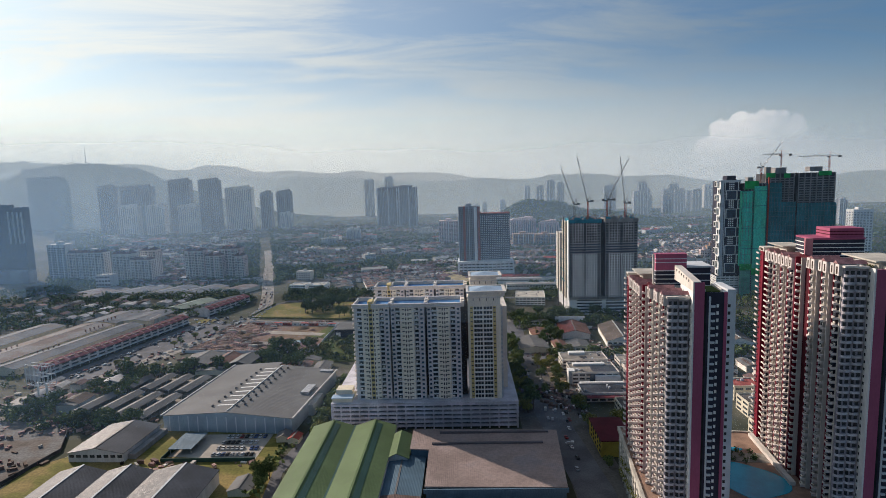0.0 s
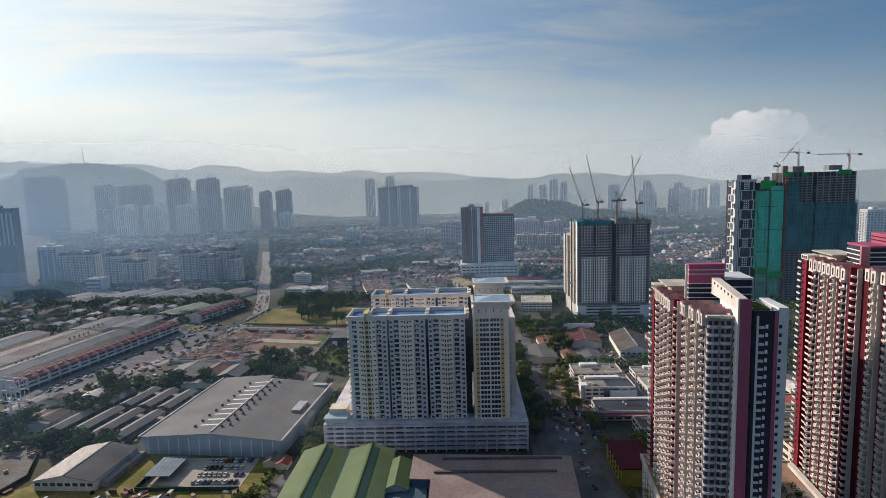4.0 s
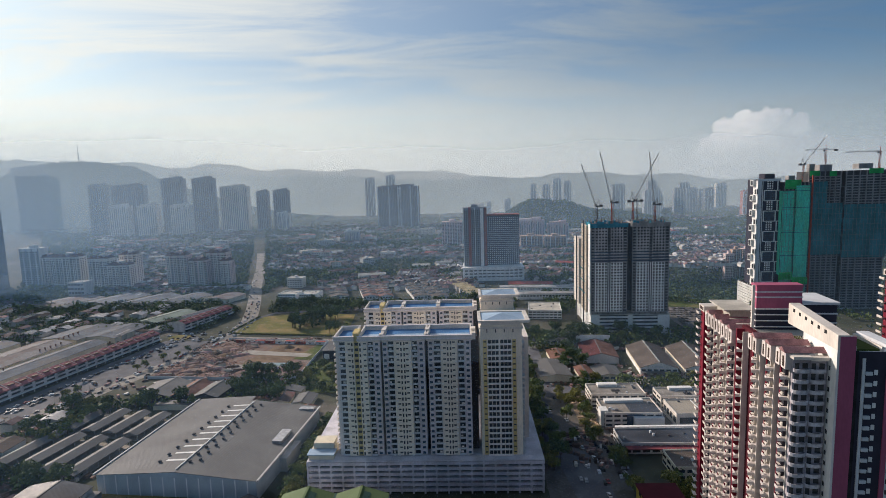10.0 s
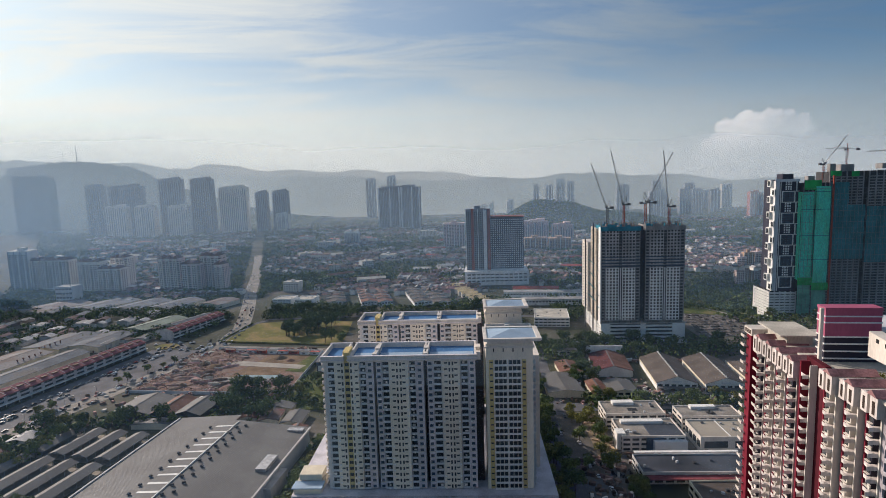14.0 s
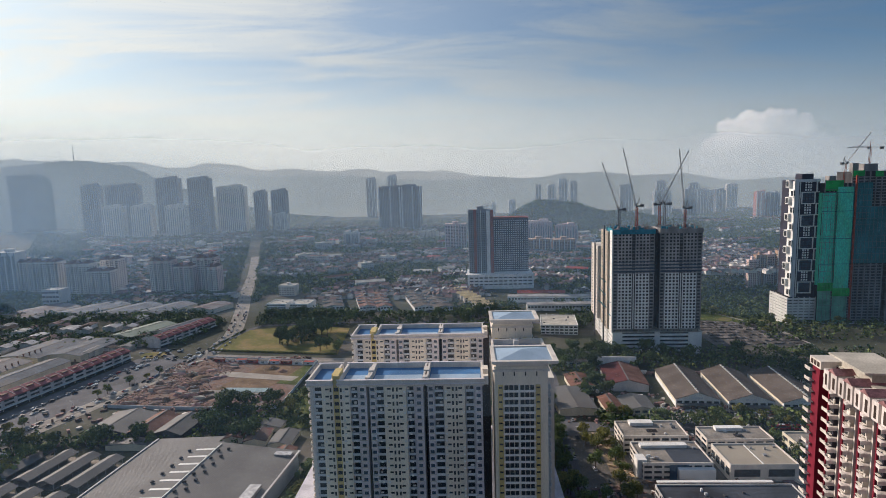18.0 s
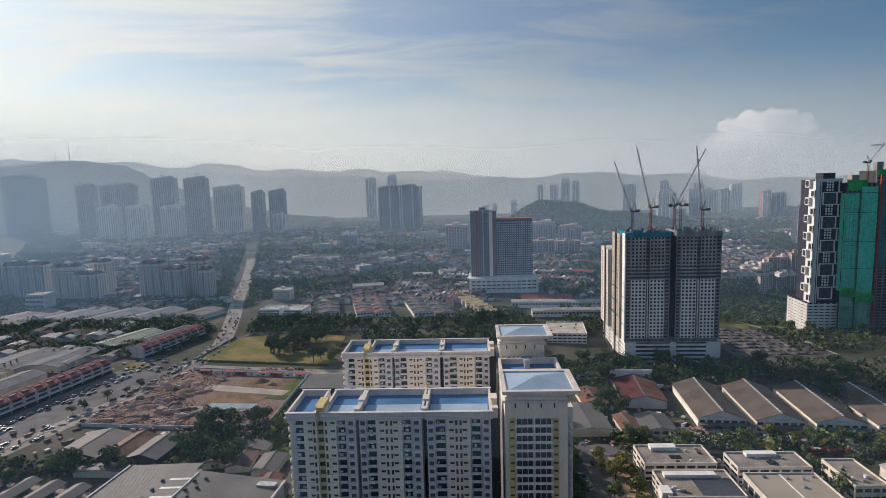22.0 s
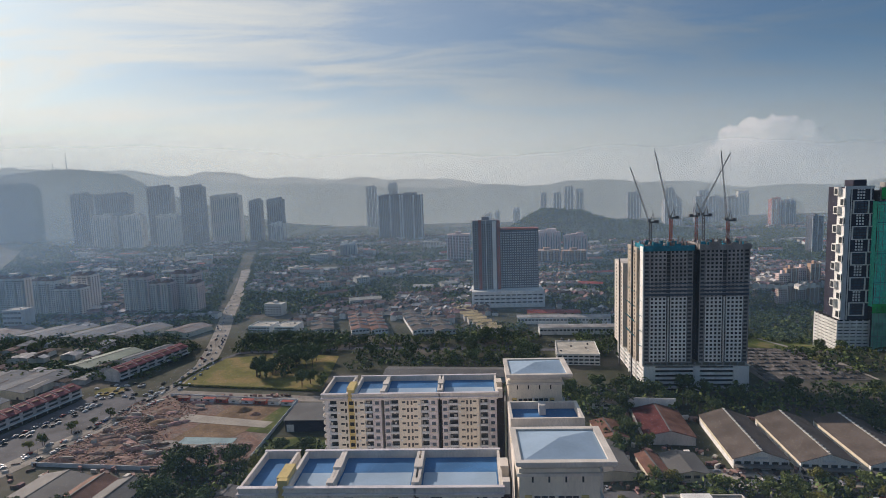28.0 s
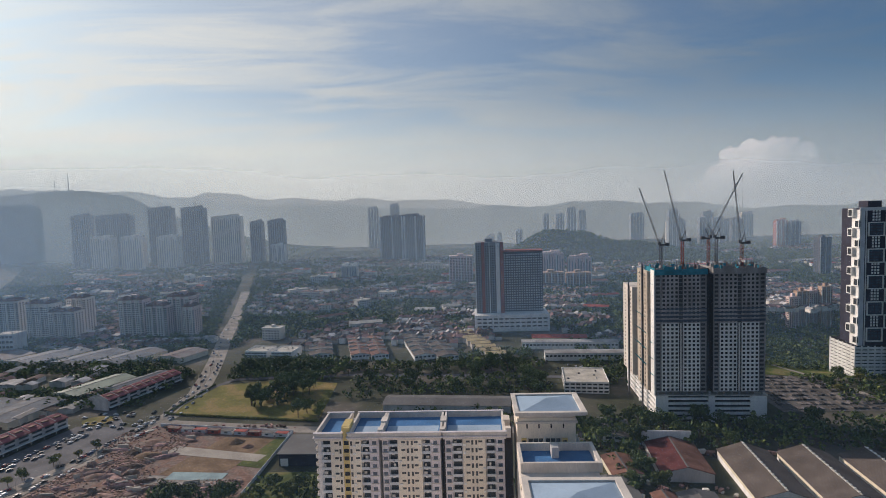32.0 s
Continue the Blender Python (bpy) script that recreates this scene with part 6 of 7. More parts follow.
part("panel", Shape().prism([(-263, 262), (-262.6, 262), (-252, 330), (-252.4, 330)], 0, 2.2), DARKCON, hoard2), part("panel", Shape().prism([(-252.4, 330), (-252, 330), (-276, 374), (-276.4, 374)], 0, 2.2), DARKCON, hoard2)

# billboard gantry
bb = thing("billboard", "empty white steel billboard gantry on two posts", "billboard", at=pose(-337, 412, 0, 0, 0, -14))
fr = Shape()
for z in (15, 23, 31):
    for y in (0, 6):
        fr.tube((0, y, z), (23, y, z), 0.25, 5)
for i in range(6):
    for y in (0, 6):
        fr.tube((4.6 * i, y, 15), (4.6 * i, y, 31), 0.2, 5)
    fr.tube((4.6 * i, 0, 31), (4.6 * i, 6, 31), 0.18, 4).tube((4.6 * i, 0, 15), (4.6 * i, 6, 15), 0.18, 4)
for i in range(5):
    fr.tube((4.6 * i, 0, 15), (4.6 * i + 4.6, 0, 23), 0.14, 4).tube((4.6 * i, 6, 23), (4.6 * i + 4.6, 6, 31), 0.14, 4)
part("lattice", fr, SILVER, bb, "pale steel lattice")
at_spots("post", Shape().tube((0, 0, 0), (0, 0, 16), 0.8, 10).mesh("post", SILVER), [(7, 3, 0), (16, 3, 0)], bb)


SHOPWALL = mat("weathered_white_wall", (0.56, 0.52, 0.50), 0.8, 0.25, 0.1, streak=0.3)


def shop_row(a, b, width, units, h, label):
    """Three-storey shop houses side by side from a to b, fronts to the right of that line."""
    a, b = Vector(a), Vector(b)
    turn = math.degrees(math.atan2(b.y - a.y, b.x - a.x))
    w = (b - a).length / units
    proto = thing("shop_house", label, "shop house", "rows of shop houses")
    part("wall", box(0, w - 0.05, 0, width, 0, h), SHOPWALL, proto)
    sr = part("roof", Shape().gable(0, w - 0.05, -0.8, width + 0.6, h + 0.2, h + 3.2, "x", over=0.0), SHOPROOF, proto, "rose-red tiled roof")
    part("party_wall", Shape().add([(0, 0, h), (0, width, h), (0, width, h + 0.6), (0, width / 2, h + 3.5), (0, 0, h + 0.6), (0.3, 0, h), (0.3, width, h), (0.3, width, h + 0.6), (0.3, width / 2, h + 3.5), (0.3, 0, h + 0.6)], [(0, 4, 3, 2, 1), (5, 6, 7, 8, 9), (4, 9, 8, 3), (3, 8, 7, 2)]), OFFWHITE, proto)
    part("front_eave", box(0, w - 0.05, -1.2, 0, h - 0.4, h), SHOPROOF, proto)
    at_spots("window", box(-w * 0.36, w * 0.36, -0.08, 0.05, 0, 1.5).mesh("window", GLASS), [(w / 2, 0, z) for z in (h * 0.42, h * 0.75)], proto)
    part("shop_front", box(0.3, w - 0.4, -0.07, 0.05, 0, h * 0.28), VOID, proto), part("walkway", box(0, w - 0.05, -2.4, -0.1, h * 0.3, h * 0.33), WHITE, proto)
    part("roof_well", box(w * 0.25, w * 0.75, width * 0.2, width * 0.36, h, h + 2.4), RUSTY, sr)
    d = (b - a).normalized()
    for i in range(units):
        p = a + d * w * i
        m = pose(p.x, p.y, 0, 0, 0, turn)
        if i == 0:
            proto.matrix_basis = m
        else:
            copy_thing(proto, m)


shop_row((-366, 462), (-326, 652), 17, 19, 9.5, "white three-storey shop house with a red roof")
shop_row((-318, 690), (-296, 770), 18, 8, 9.5, "white shop house with a red tiled roof near the junction")
for x, y, w, d, e, r, rr, tr in ((-470, 490, 42, 150, 7, 9.5, HALLBROWN, -8), (-425, 480, 26, 160, 6.5, 9, HALLBLUE, -10), (-520, 500, 36, 140, 7, 9.5, HALLBLUE, -8), (-455, 650, 44, 60, 6, 8, HALLBLUE, -8), (-410, 655, 36, 55, 6, 8, HALLBLUE, -8), (-392, 722, 30, 62, 6, 8.4, mat("pale_green_roof", (0.24, 0.29, 0.23), 0.6, 0.15, 0.06, ribs=(0.8, "X")), -20), (-352, 735, 24, 58, 6, 8.4, HALLBLUE, -20),
                               (-540, 840, 50, 70, 6, 8.4, HALLBLUE, -22), (-480, 832, 42, 66, 6, 8.4, HALLBLUE, -22), (-430, 835, 40, 62, 6, 8.4, HALLBLUE, -22), (-610, 830, 55, 72, 6, 8.4, HALLBROWN, -22), (-365, 850, 34, 40, 6, 8, HALLBROWN, -20)):
    hall(x, y, tr, w, d, e, r, rr, CREAM, "long factory hall with a weathered metal roof", name="factory_hall", category="factory", group="factory halls west of the road")

for x, y, t in ((-455, 520, -8), (-440, 560, -8), (-418, 600, -10), (-500, 540, -8), (-412, 520, -10), (-428, 640, -10), (-488, 600, -8)):
    v = thing("roof_vent_row", "row of rusty ridge ventilators on a hall roof", "ventilator", "roof ventilators", at=pose(x, y, 8.6, 0, 0, t))
    at_spots("ventilator", Shape().tube((0, 0, -1.6), (0, 0, 0.6), 0.5, 8).tube((0, 0, 0.5), (0, 0, 1.4), 1.0, 8, 0.5).mesh("ventilator", RUSTY), [(0, 6.0 * k, 0) for k in range(5)], v)

# terraced units beyond the trees
for k, (x, y, w, d, r) in enumerate(((-188, 842, 26, 100, BROWNROOF), (-140, 840, 20, 92, RUSTY), (-117, 838, 19, 92, RUSTY), (-69, 833, 23, 100, BROWNROOF), (-43, 828, 23, 108, BROWNROOF))):
    ob = hall(x, y, 15, w, d, 5.5, 7.6, r, WHITE, "row of factory units with faded brown roofs", name="terrace_units", category="factory", group="terraced factory units", windows=5)
    at_spots("fire_wall", box(-0.3, w + 0.3, -0.2, 0.2, 5.0, 7.9).mesh("fire_wall", OFFWHITE), [(0, d * j / 5, 0) for j in range(1, 5)], ob)
for i in range(8):
    ob = hall(-27 + 5.1 * (7 - i), 940 - 15.6 * (7 - i), 8, 22, 12, 6.5, 8.2, mat("straw_roof", (0.55, 0.43, 0.24), 0.75, 0.2, 0.1) if i == 0 else bpy.data.materials["straw_roof"], OFFWHITE, "stepped terrace unit with a straw-coloured roof", name="terrace_unit", category="house", group="stepped terrace units", along="x")
for x, y, w, n, t in ((51, 874, 108, 13, -4), (71, 824, 84, 10, -2)):
    for i in range(n):
        a = radians(t)
        hall(x + w / n * i * math.cos(a), y + w / n * i * math.sin(a), t, w / n - 0.2, 14, 8.2, 9.6, PALEHOUSE, WHITE, "white two-storey terrace house", name="terrace_house", category="house", group="white terrace houses", windows=2, along="x")
for i in range(3):
    hall(66 + 21.5 * i, 905 - 2 * i, -5, 21, 14, 6, 9, REDROOF, CREAM, "house with a bright red roof", name="house", category="house", group="red-roofed houses", along="x")
office(-264, -238, 850, 876, 9, PALECON, WHITE, "white two-storey factory office", turn=-6), office(-232, -208, 846, 874, 9, PALECON, WHITE, "white two-storey factory office", turn=-6)

# ---- towers further off ----


def tower(x0, x1, y, top, depth, wall, label, bands=WHITE, cols=10, floor=3.2, z0=0.0, ribs=True, roof="flat", group="distant towers", name="apartment_tower"):
    ob = thing(name, label, "tower", group)
    w = x1 - x0
    part("wall", box(x0, x1, y, y + depth, z0, top), wall, ob)
    n = max(4, int((top - z0 - 6) / floor))
    win = Shape()
    cw = w / cols
    if y > 1500:
        # far off the window bays run together into dark upright strips
        for c in range(cols):
            a = x0 + cw * c
            win.box(a + cw * 0.25, a + cw * 0.6, y - 0.3, y + 0.1, z0 + 6, top - 3 - 4 * (c % 3))
        n = 0
    for i in range(n):
        z = z0 + 5 + floor * i
        for c in range(cols):
            a = x0 + cw * c
            win.box(a + cw * 0.18, a + cw * 0.82, y - 0.15, y + 0.1, z, z + floor * 0.55)
        for c in range(max(2, int(depth / cw))):
            a = y + depth * c / max(2, int(depth / cw))
            win.box(x0 - 0.15, x0 + 0.1, a + cw * 0.2, a + cw * 0.75, z, z + floor * 0.55)
    part("window_grid", win, GLASS if y < 1500 else F_DARK if wall is F_GREY else F_GREY, ob, "rows of dark windows", kind="stuff")
    if y > 1500:
        for c in range(2):
            a = x0 + w * (0.08 + 0.5 * c)
            part("roof_storey", box(a, a + w * 0.3, y + depth * 0.2, y + depth * 0.8, top, top + 5 + 4 * c), wall, ob)
    if ribs:
        far = Shape()
        for c in range(0, cols + 1, max(2, cols // 4)):
            rib = (x0 + cw * c - cw * 0.13, x0 + cw * c + cw * 0.13, y - 0.9, y, z0, top + 1)
            if y < 1500:
                part("rib", box(*rib), bands, ob)
            else:
                far.box(*rib)
        if far.v:
            part("rib", far, bands, ob, kind="stuff")
    if roof == "flat":
        part("parapet", box(x0 - 0.5, x1 + 0.5, y - 0.6, y + depth + 0.5, top, top + 1.4), wall, ob), part("lift_house", box(x0 + w * 0.35, x0 + w * 0.62, y + depth * 0.3, y + depth * 0.8, top + 1.4, top + 6), wall, ob)
    else:
        for a, b in ((x0, x0 + w * 0.46), (x0 + w * 0.54, x1)):
            m, my = (a + b) / 2, y + depth / 2
            part("roof", Shape().add([(a - 0.8, y - 0.8, top), (b + 0.8, y - 0.8, top), (b + 0.8, y + depth + 0.8, top), (a - 0.8, y + depth + 0.8, top), (m - 3, my, top + 4.5), (m + 3, my, top + 4.5)], [(0, 1, 5, 4), (1, 2, 5), (2, 3, 4, 5), (3, 0, 4), (3, 2, 1, 0)]), RUSTY, ob, "brown hipped roof")
    return ob


# brick-red and white tower on its podium, with a grey wing
bt = tower(1, 38, 985, 116, 24, F_GREY, "grey tower with brick-red stripes on a white podium", cols=12, z0=10, group="")
part("red_stripe", box(9, 13, 983.6, 985, 16, 118), BRICKRED, bt), part("red_stripe", box(34, 38.4, 983.8, 985, 16, 117), BRICKRED, bt), part("white_stripe", box(28, 33, 983.7, 985, 16, 116), WHITE, bt)
part("wing", box(38, 91, 992, 1014, 10, 103), F_DARK, bt, "dark grey wing")
w = Shape()
for i in range(27):
    for c in range(16):
        w.box(39.2 + 3.25 * c, 41.2 + 3.25 * c, 991.8, 992.1, 14 + 3.25 * i, 15.9 + 3.25 * i)
part("window_grid", w, GREYWALL, bt, "rows of grey window bays", kind="stuff")
part("wing_parapet", box(37.5, 91.5, 991.4, 1014.5, 103, 105), BRICKRED, bt)
part("podium", box(-2, 96, 968, 1020, 0, 22), WHITE, bt, "white podium")
at_spots("podium_window", box(-2.6, 2.6, -0.1, 0.1, 0, 1.8).mesh("podium_window", GLASS), [(4 + 7.2 * i, 968, 6 + 5 * j) for i in range(13) for j in range(3)], bt)

dt = tower(-301, -156, 2047, 142, 50, F_DARK, "dark grey twin slab tower with white stripes", cols=26, floor=4.0, ribs=False)
for x in (-301, -262, -230, -222, -186, -160):
    part("white_stripe", box(x, x + 4.5, 2045.5, 2047, 0, 143), SILVER, dt)
part("gap", box(-232, -229, 2045.8, 2047.2, 0, 141), VOID, dt)
left = ((-1580, -1420, 2000, 246, F_GREY), (-1228, -1157, 1880, 175, F_GREY), (-1150, -1010, 1880, 172, F_GREY), (-1100, -1020, 1780, 110, F_CREAM), (-1010, -932, 1780, 109, F_CREAM), (-905, -826, 1780, 107, F_CREAM), (-972, -880, 1860, 190, F_GREY), (-870, -782, 1860, 188, F_GREY), (-798, -680, 1900, 159, F_CREAM), (-678, -632, 1900, 140, F_GREY), (-622, -560, 1900, 142, F_GREY), (-615, -560, 1890, 68, F_WHITE))
for x0, x1, y, top, m in [(a * 1.1, b * 1.1, y * 1.1, 164 + (t - 164) * 1.1, m) for a, b, y, t, m in left]:
    x1 = x0 + (x1 - x0) * 0.76
    tower(x0, x1, y, top, 30, m, "pale high-rise apartment tower in the haze", bands=F_CREAM if m is F_CREAM else F_GREY, cols=max(6, int((x1 - x0) / 7)), floor=4.2)
edge_tower = tower(-866, -798, 1004, 137, 18, F_DARK, "dark tower with pale stripes near its top, in haze", cols=12, ribs=False)
for x in (-826, -817, -809, -801):
    part("white_stripe", box(x, x + 2.4, 1002.8, 1004, 72, 130), F_WHITE, edge_tower)
part("base_block", box(-870, -785, 985, 1004, 0, 22), F_GREY, edge_tower)


def hip_block(x0, x1, y, top, wall, label, depth=20.0):
    """Apartment block of projecting bays with white floor lines under brown hipped roofs."""
    ob = thing("apartment_block", label, "apartment block", "hip-roofed apartment blocks")
    w, floor = x1 - x0, 2.9
    part("wall", box(x0, x1, y, y + depth, 0, top), wall, ob)
    lines, win, bays = Shape(), Shape(), max(2, round(w / 13))
    bw = w / bays
    for b in range(bays):
        a = x0 + bw * b
        part("bay", box(a + bw * 0.12, a + bw * 0.62, y - 1.6, y, 0, top + 0.6), F_CREAM if wall is F_ROSE else HOUSEWALL, ob, "paler projecting bay")
        for i in range(int((top - 3) / floor)):
            z = 2.2 + floor * i
            win.box(a + bw * 0.2, a + bw * 0.34, y - 1.72, y - 1.5, z, z + 1.5).box(a + bw * 0.42, a + bw * 0.56, y - 1.72, y - 1.5, z, z + 1.5)
            win.box(a + bw * 0.68, a + bw * 0.97, y - 0.15, y + 0.1, z - 0.4, z + 1.7)
            lines.box(a + bw * 0.64, a + bw * 1.0, y - 1.1, y, z - 0.9, z + 0.05)
        m, my = a + bw * 0.42, y + depth / 2
        part("roof", Shape().add([(a - 0.6, y - 2.2, top + 0.4), (a + bw * 0.86, y - 2.2, top + 0.4), (a + bw * 0.86, y + depth + 0.8, top + 0.4), (a - 0.6, y + depth + 0.8, top + 0.4), (m, my - 5, top + 4.8), (m, my + 5, top + 4.8)], [(0, 1, 4), (1, 2, 5, 4), (2, 3, 5), (3, 0, 4, 5), (3, 2, 1, 0)]), BROWNTILE, ob, "brown hipped tile roof")
    for i in range(int((top - 3) / floor)):
        z = 2.2 + floor * i
        for c in (0.15, 0.42, 0.7):
            win.box(x1 - 0.1, x1 + 0.12, y + depth * c, y + depth * (c + 0.12), z, z + 1.5).box(x0 - 0.12, x0 + 0.1, y + depth * c, y + depth * (c + 0.12), z, z + 1.5)
    part("window_grid", win, GLASS, ob, "rows of dark windows", kind="stuff")
    part("balcony_rows", lines, F_CREAM, ob, "pale balcony fronts", kind="stuff")
    part("tank_house", box(x0 + w * 0.4, x0 + w * 0.62, y + depth * 0.4, y + depth * 0.8, top, top + 6.5), wall, ob)
    return ob


for x0, x1, y, top, wall in ((-612, -575, 962, 52, F_CREAM), (-577, -540, 957, 41, F_CREAM), (-583, -554, 1000, 53, F_CREAM), (-482, -448, 962, 54, F_ROSE), (-449, -418, 968, 44, F_ROSE), (-427, -392, 986, 54, F_ROSE), (-394, -378, 963, 43, F_ROSE), (-690, -642, 985, 53, F_CREAM), (-731, -707, 1010, 50, F_ROSE)):
    hip_block(x0, x1, y, top, wall, "cream apartment block with brown hipped roofs" if wall is F_CREAM else "rose and cream apartment block with brown hipped roofs")
tower(-758, -726, 1004, 66, 24, F_WHITE, "pale blue-grey tower with a dark glazed edge", bands=F_GREY, cols=6, floor=3.2)
office(-599, -574, 893, 915, 25, PALECON, GREYWALL, "grey block of a water works", floors=4, bays=5)
for x0, x1, y, top, m in [(a * k, b * k, y * k, 164 + (t - 164) * k, m) for a, b, y, t, m in ((-723, -655, 4278, 180, F_GREY), (-552, -492, 4167, 195, F_GREY), (481, 519, 4170, 99, F_GREY), (556, 608, 4105, 98, F_GREY), (622, 679, 4051, 136, F_GREY), (690, 735, 4002, 119, F_GREY), (-319, -302, 1570, 32, F_WHITE), (-299, -282, 1570, 32, F_WHITE), (-53, -3, 1451, 59, F_ROSE), (142, 214, 1572, 48, F_ROSE), (221, 274, 1554, 39, F_ROSE), (131, 180, 1366, 28, F_ORANGE), (186, 234, 1366, 26, F_ORANGE),
                          (847, 883, 2375, 96, F_GREY), (887, 930, 2354, 95, F_GREY), (990, 1028, 2429, 89, F_DARK), (671, 729, 2193, 98, F_GREY), (1017, 1052, 2166, 87, BRICKRED), (1055, 1088, 2151, 83, F_GREY), (723, 745, 1441, 78, F_DARK),  (750, 812, 2952, 108, F_GREY), (777, 811, 2515, 79, F_CREAM), (815, 843, 2499, 78, F_CREAM), (1030, 1067, 2588, 81, F_GREY), (855, 896, 1243, 74, F_WHITE), (1094, 1116, 1653, 73, F_GREY),
                          (940, 985, 3000, 120, F_GREY), (1100, 1150, 3000, 105, F_GREY), (1240, 1290, 2900, 100, F_CREAM), (870, 900, 2700, 92, F_GREY), (190, 220, 2700, 60, F_WHITE), (60, 90, 2500, 50, F_CREAM), (100, 118, 2480, 58, F_WHITE)) for k in [min(1.0, 2700 / y)]]:
    tower(x0, x1, y, top, 24, m, "high-rise block among trees in the haze", bands=F_WHITE, cols=max(4, int((x1 - x0) / 6)), floor=3.4 if y < 2000 else 4.5, z0=dip(x0, y) - 2)
for x0, x1, y, top, m in ((462, 478, 1079, 17, F_ROSE), (476, 493, 1084, 24, F_ORANGE), (497, 511, 1090, 24, F_ROSE), (509, 524, 1080, 31, F_ORANGE)):
    tower(x0, x1, y, top, 10, m, "orange and cream apartment tower among trees", bands=F_CREAM, cols=5, floor=3.0, z0=-34, group="orange apartment towers")
for x, y in ((-1035, 2060), (-915, 2060)):
    crane_luffing(x, y, 190, 14, 40, radians(60), 30, CRANE_DARK)
for x, h in ((-1741, 67), (-1803, 38)):
    solid("mast", Shape().tube((x, 2600, 284), (x, 2600, 299 + h), 2.6, 5, 0.8), CRANE_DARK, "lattice radio mast on the hill", "mast", "masts")

# ---- town houses in the distance ----
rng = random.Random(11)
walls, roofs, pale = Shape(), Shape(), Shape()
for _ in range(1500):
    y = 900 + 1300 * rng.random() ** 1.25
    x = rng.uniform(-0.62 * y - 60, 0.66 * y)
    if -26 - 55 < x + 278 + (y - 790) * 0.352 < 22 or (-10 < x < 110 and y < 1040) or (x > 215 and y < 1050) or noise.noise(Vector((x * 0.005, y * 0.005, 2))) < (0.12 if x > 150 else -0.12):
        continue
    t = rng.choice((15, -20, 40)) * math.pi / 180
    n = rng.randint(3, 9)
    dark = rng.random() < 0.74
    for i in range(n):
        w, d, h = rng.uniform(7, 9), rng.uniform(9, 14), rng.uniform(4, 7)
        cx, cy = x + math.cos(t) * 9.5 * i, y + math.sin(t) * 9.5 * i
        walls.box(cx - w / 2, cx + w / 2, cy - d / 2, cy + d / 2, 0, h)
        (roofs if dark else pale).gable(cx - w / 2, cx + w / 2, cy - d / 2, cy + d / 2, h, h + 2.6, "x" if i % 2 else "y", over=0.5)
for n, x0, x1, y0, y1, t in ((70, -660, -545, 470, 830, -10), (34, -535, -345, 662, 730, -12), (12, -345, -285, 398, 455, 10), (26, -560, -380, 745, 815, -20), (16, 205, 300, 398, 470, 4)):
    for _ in range(n):
        cx, cy = rng.uniform(x0, x1), rng.uniform(y0, y1)
        w, d, h = rng.uniform(6, 16), rng.uniform(8, 22), rng.uniform(3.5, 6)
        walls.box(cx - w / 2, cx + w / 2, cy - d / 2, cy + d / 2, 0, h)
        (roofs if rng.random() < 0.55 else pale).gable(cx - w / 2, cx + w / 2, cy - d / 2, cy + d / 2, h, h + rng.uniform(1.2, 2.4), "y", over=0.5)
solid("house_walls", walls, HOUSEWALL, "pale walls of many small town houses", "houses", kind="stuff")
solid("house_roofs", roofs, HOUSEROOF, "brown and red roofs of many small town houses", "houses", kind="stuff")
solid("house_roofs", pale, PALEHOUSE, "pale grey roofs of many small town houses", "houses", kind="stuff")

# larger buildings among the houses


def slab_block(x, y, w, d, h, turn, wall, roof, label):
    ob = thing("town_building", label, "building", "larger buildings of the town", at=pose(x, y, dip(x, y), 0, 0, turn))
    part("wall", box(0, w, 0, d, 0, h), wall, ob)
    if h < 9:
        part("roof", Shape().gable(0, w, 0, d, h + 0.2, h + 2.6, "x" if w > d else "y", over=0.8), roof, ob)
    else:
        part("roof", box(-0.4, w + 0.4, -0.4, d + 0.4, h, h + 0.6), roof, ob), part("stair_house", box(w * 0.4, w * 0.55, d * 0.4, d * 0.8, h + 0.6, h + 3.4), wall, ob)
    s = Shape()
    n = max(1, int(h / 3.3))
    for i in range(n):
        for k in range(max(2, int(w / 4))):
            a = w * k / max(2, int(w / 4))
            s.box(a + 0.8, a + 3.0, -0.1, 0.1, 3.3 * i + 1.0, 3.3 * i + 2.5)
    part("window_grid", s, GLASS, ob, "rows of dark windows", kind="stuff")
    return ob


rng = random.Random(33)
for _ in range(120):
    y = rng.uniform(900, 1750)
    x = rng.uniform(-0.66 * y, 0.66 * y)
    if abs(x + 278 + (y - 790) * 0.352) < 40 or (-30 < x < 120 and y < 1060) or (x > 180 and y < 1120) or (x < -330 and y < 1120) or (-230 < x < 60 and y < 960):
        continue
    tall = rng.random() < 0.35
    w, d, h = rng.uniform(18, 55), rng.uniform(10, 18), rng.uniform(11, 20) if tall else rng.uniform(5, 8.5)
    wall, roof, label = rng.choice(((F_WHITE, PALECON, "white town building with rows of windows"), (F_CREAM, RUSTY, "cream town building with rows of windows"), (F_WHITE, REDROOF, "white town building with rows of windows"), (F_CREAM, PALECON, "cream town building with rows of windows")))
    slab_block(x, y, w, d, h, rng.choice((15, -20, -8, 35)), wall, roof, label)

# ---- trees ----


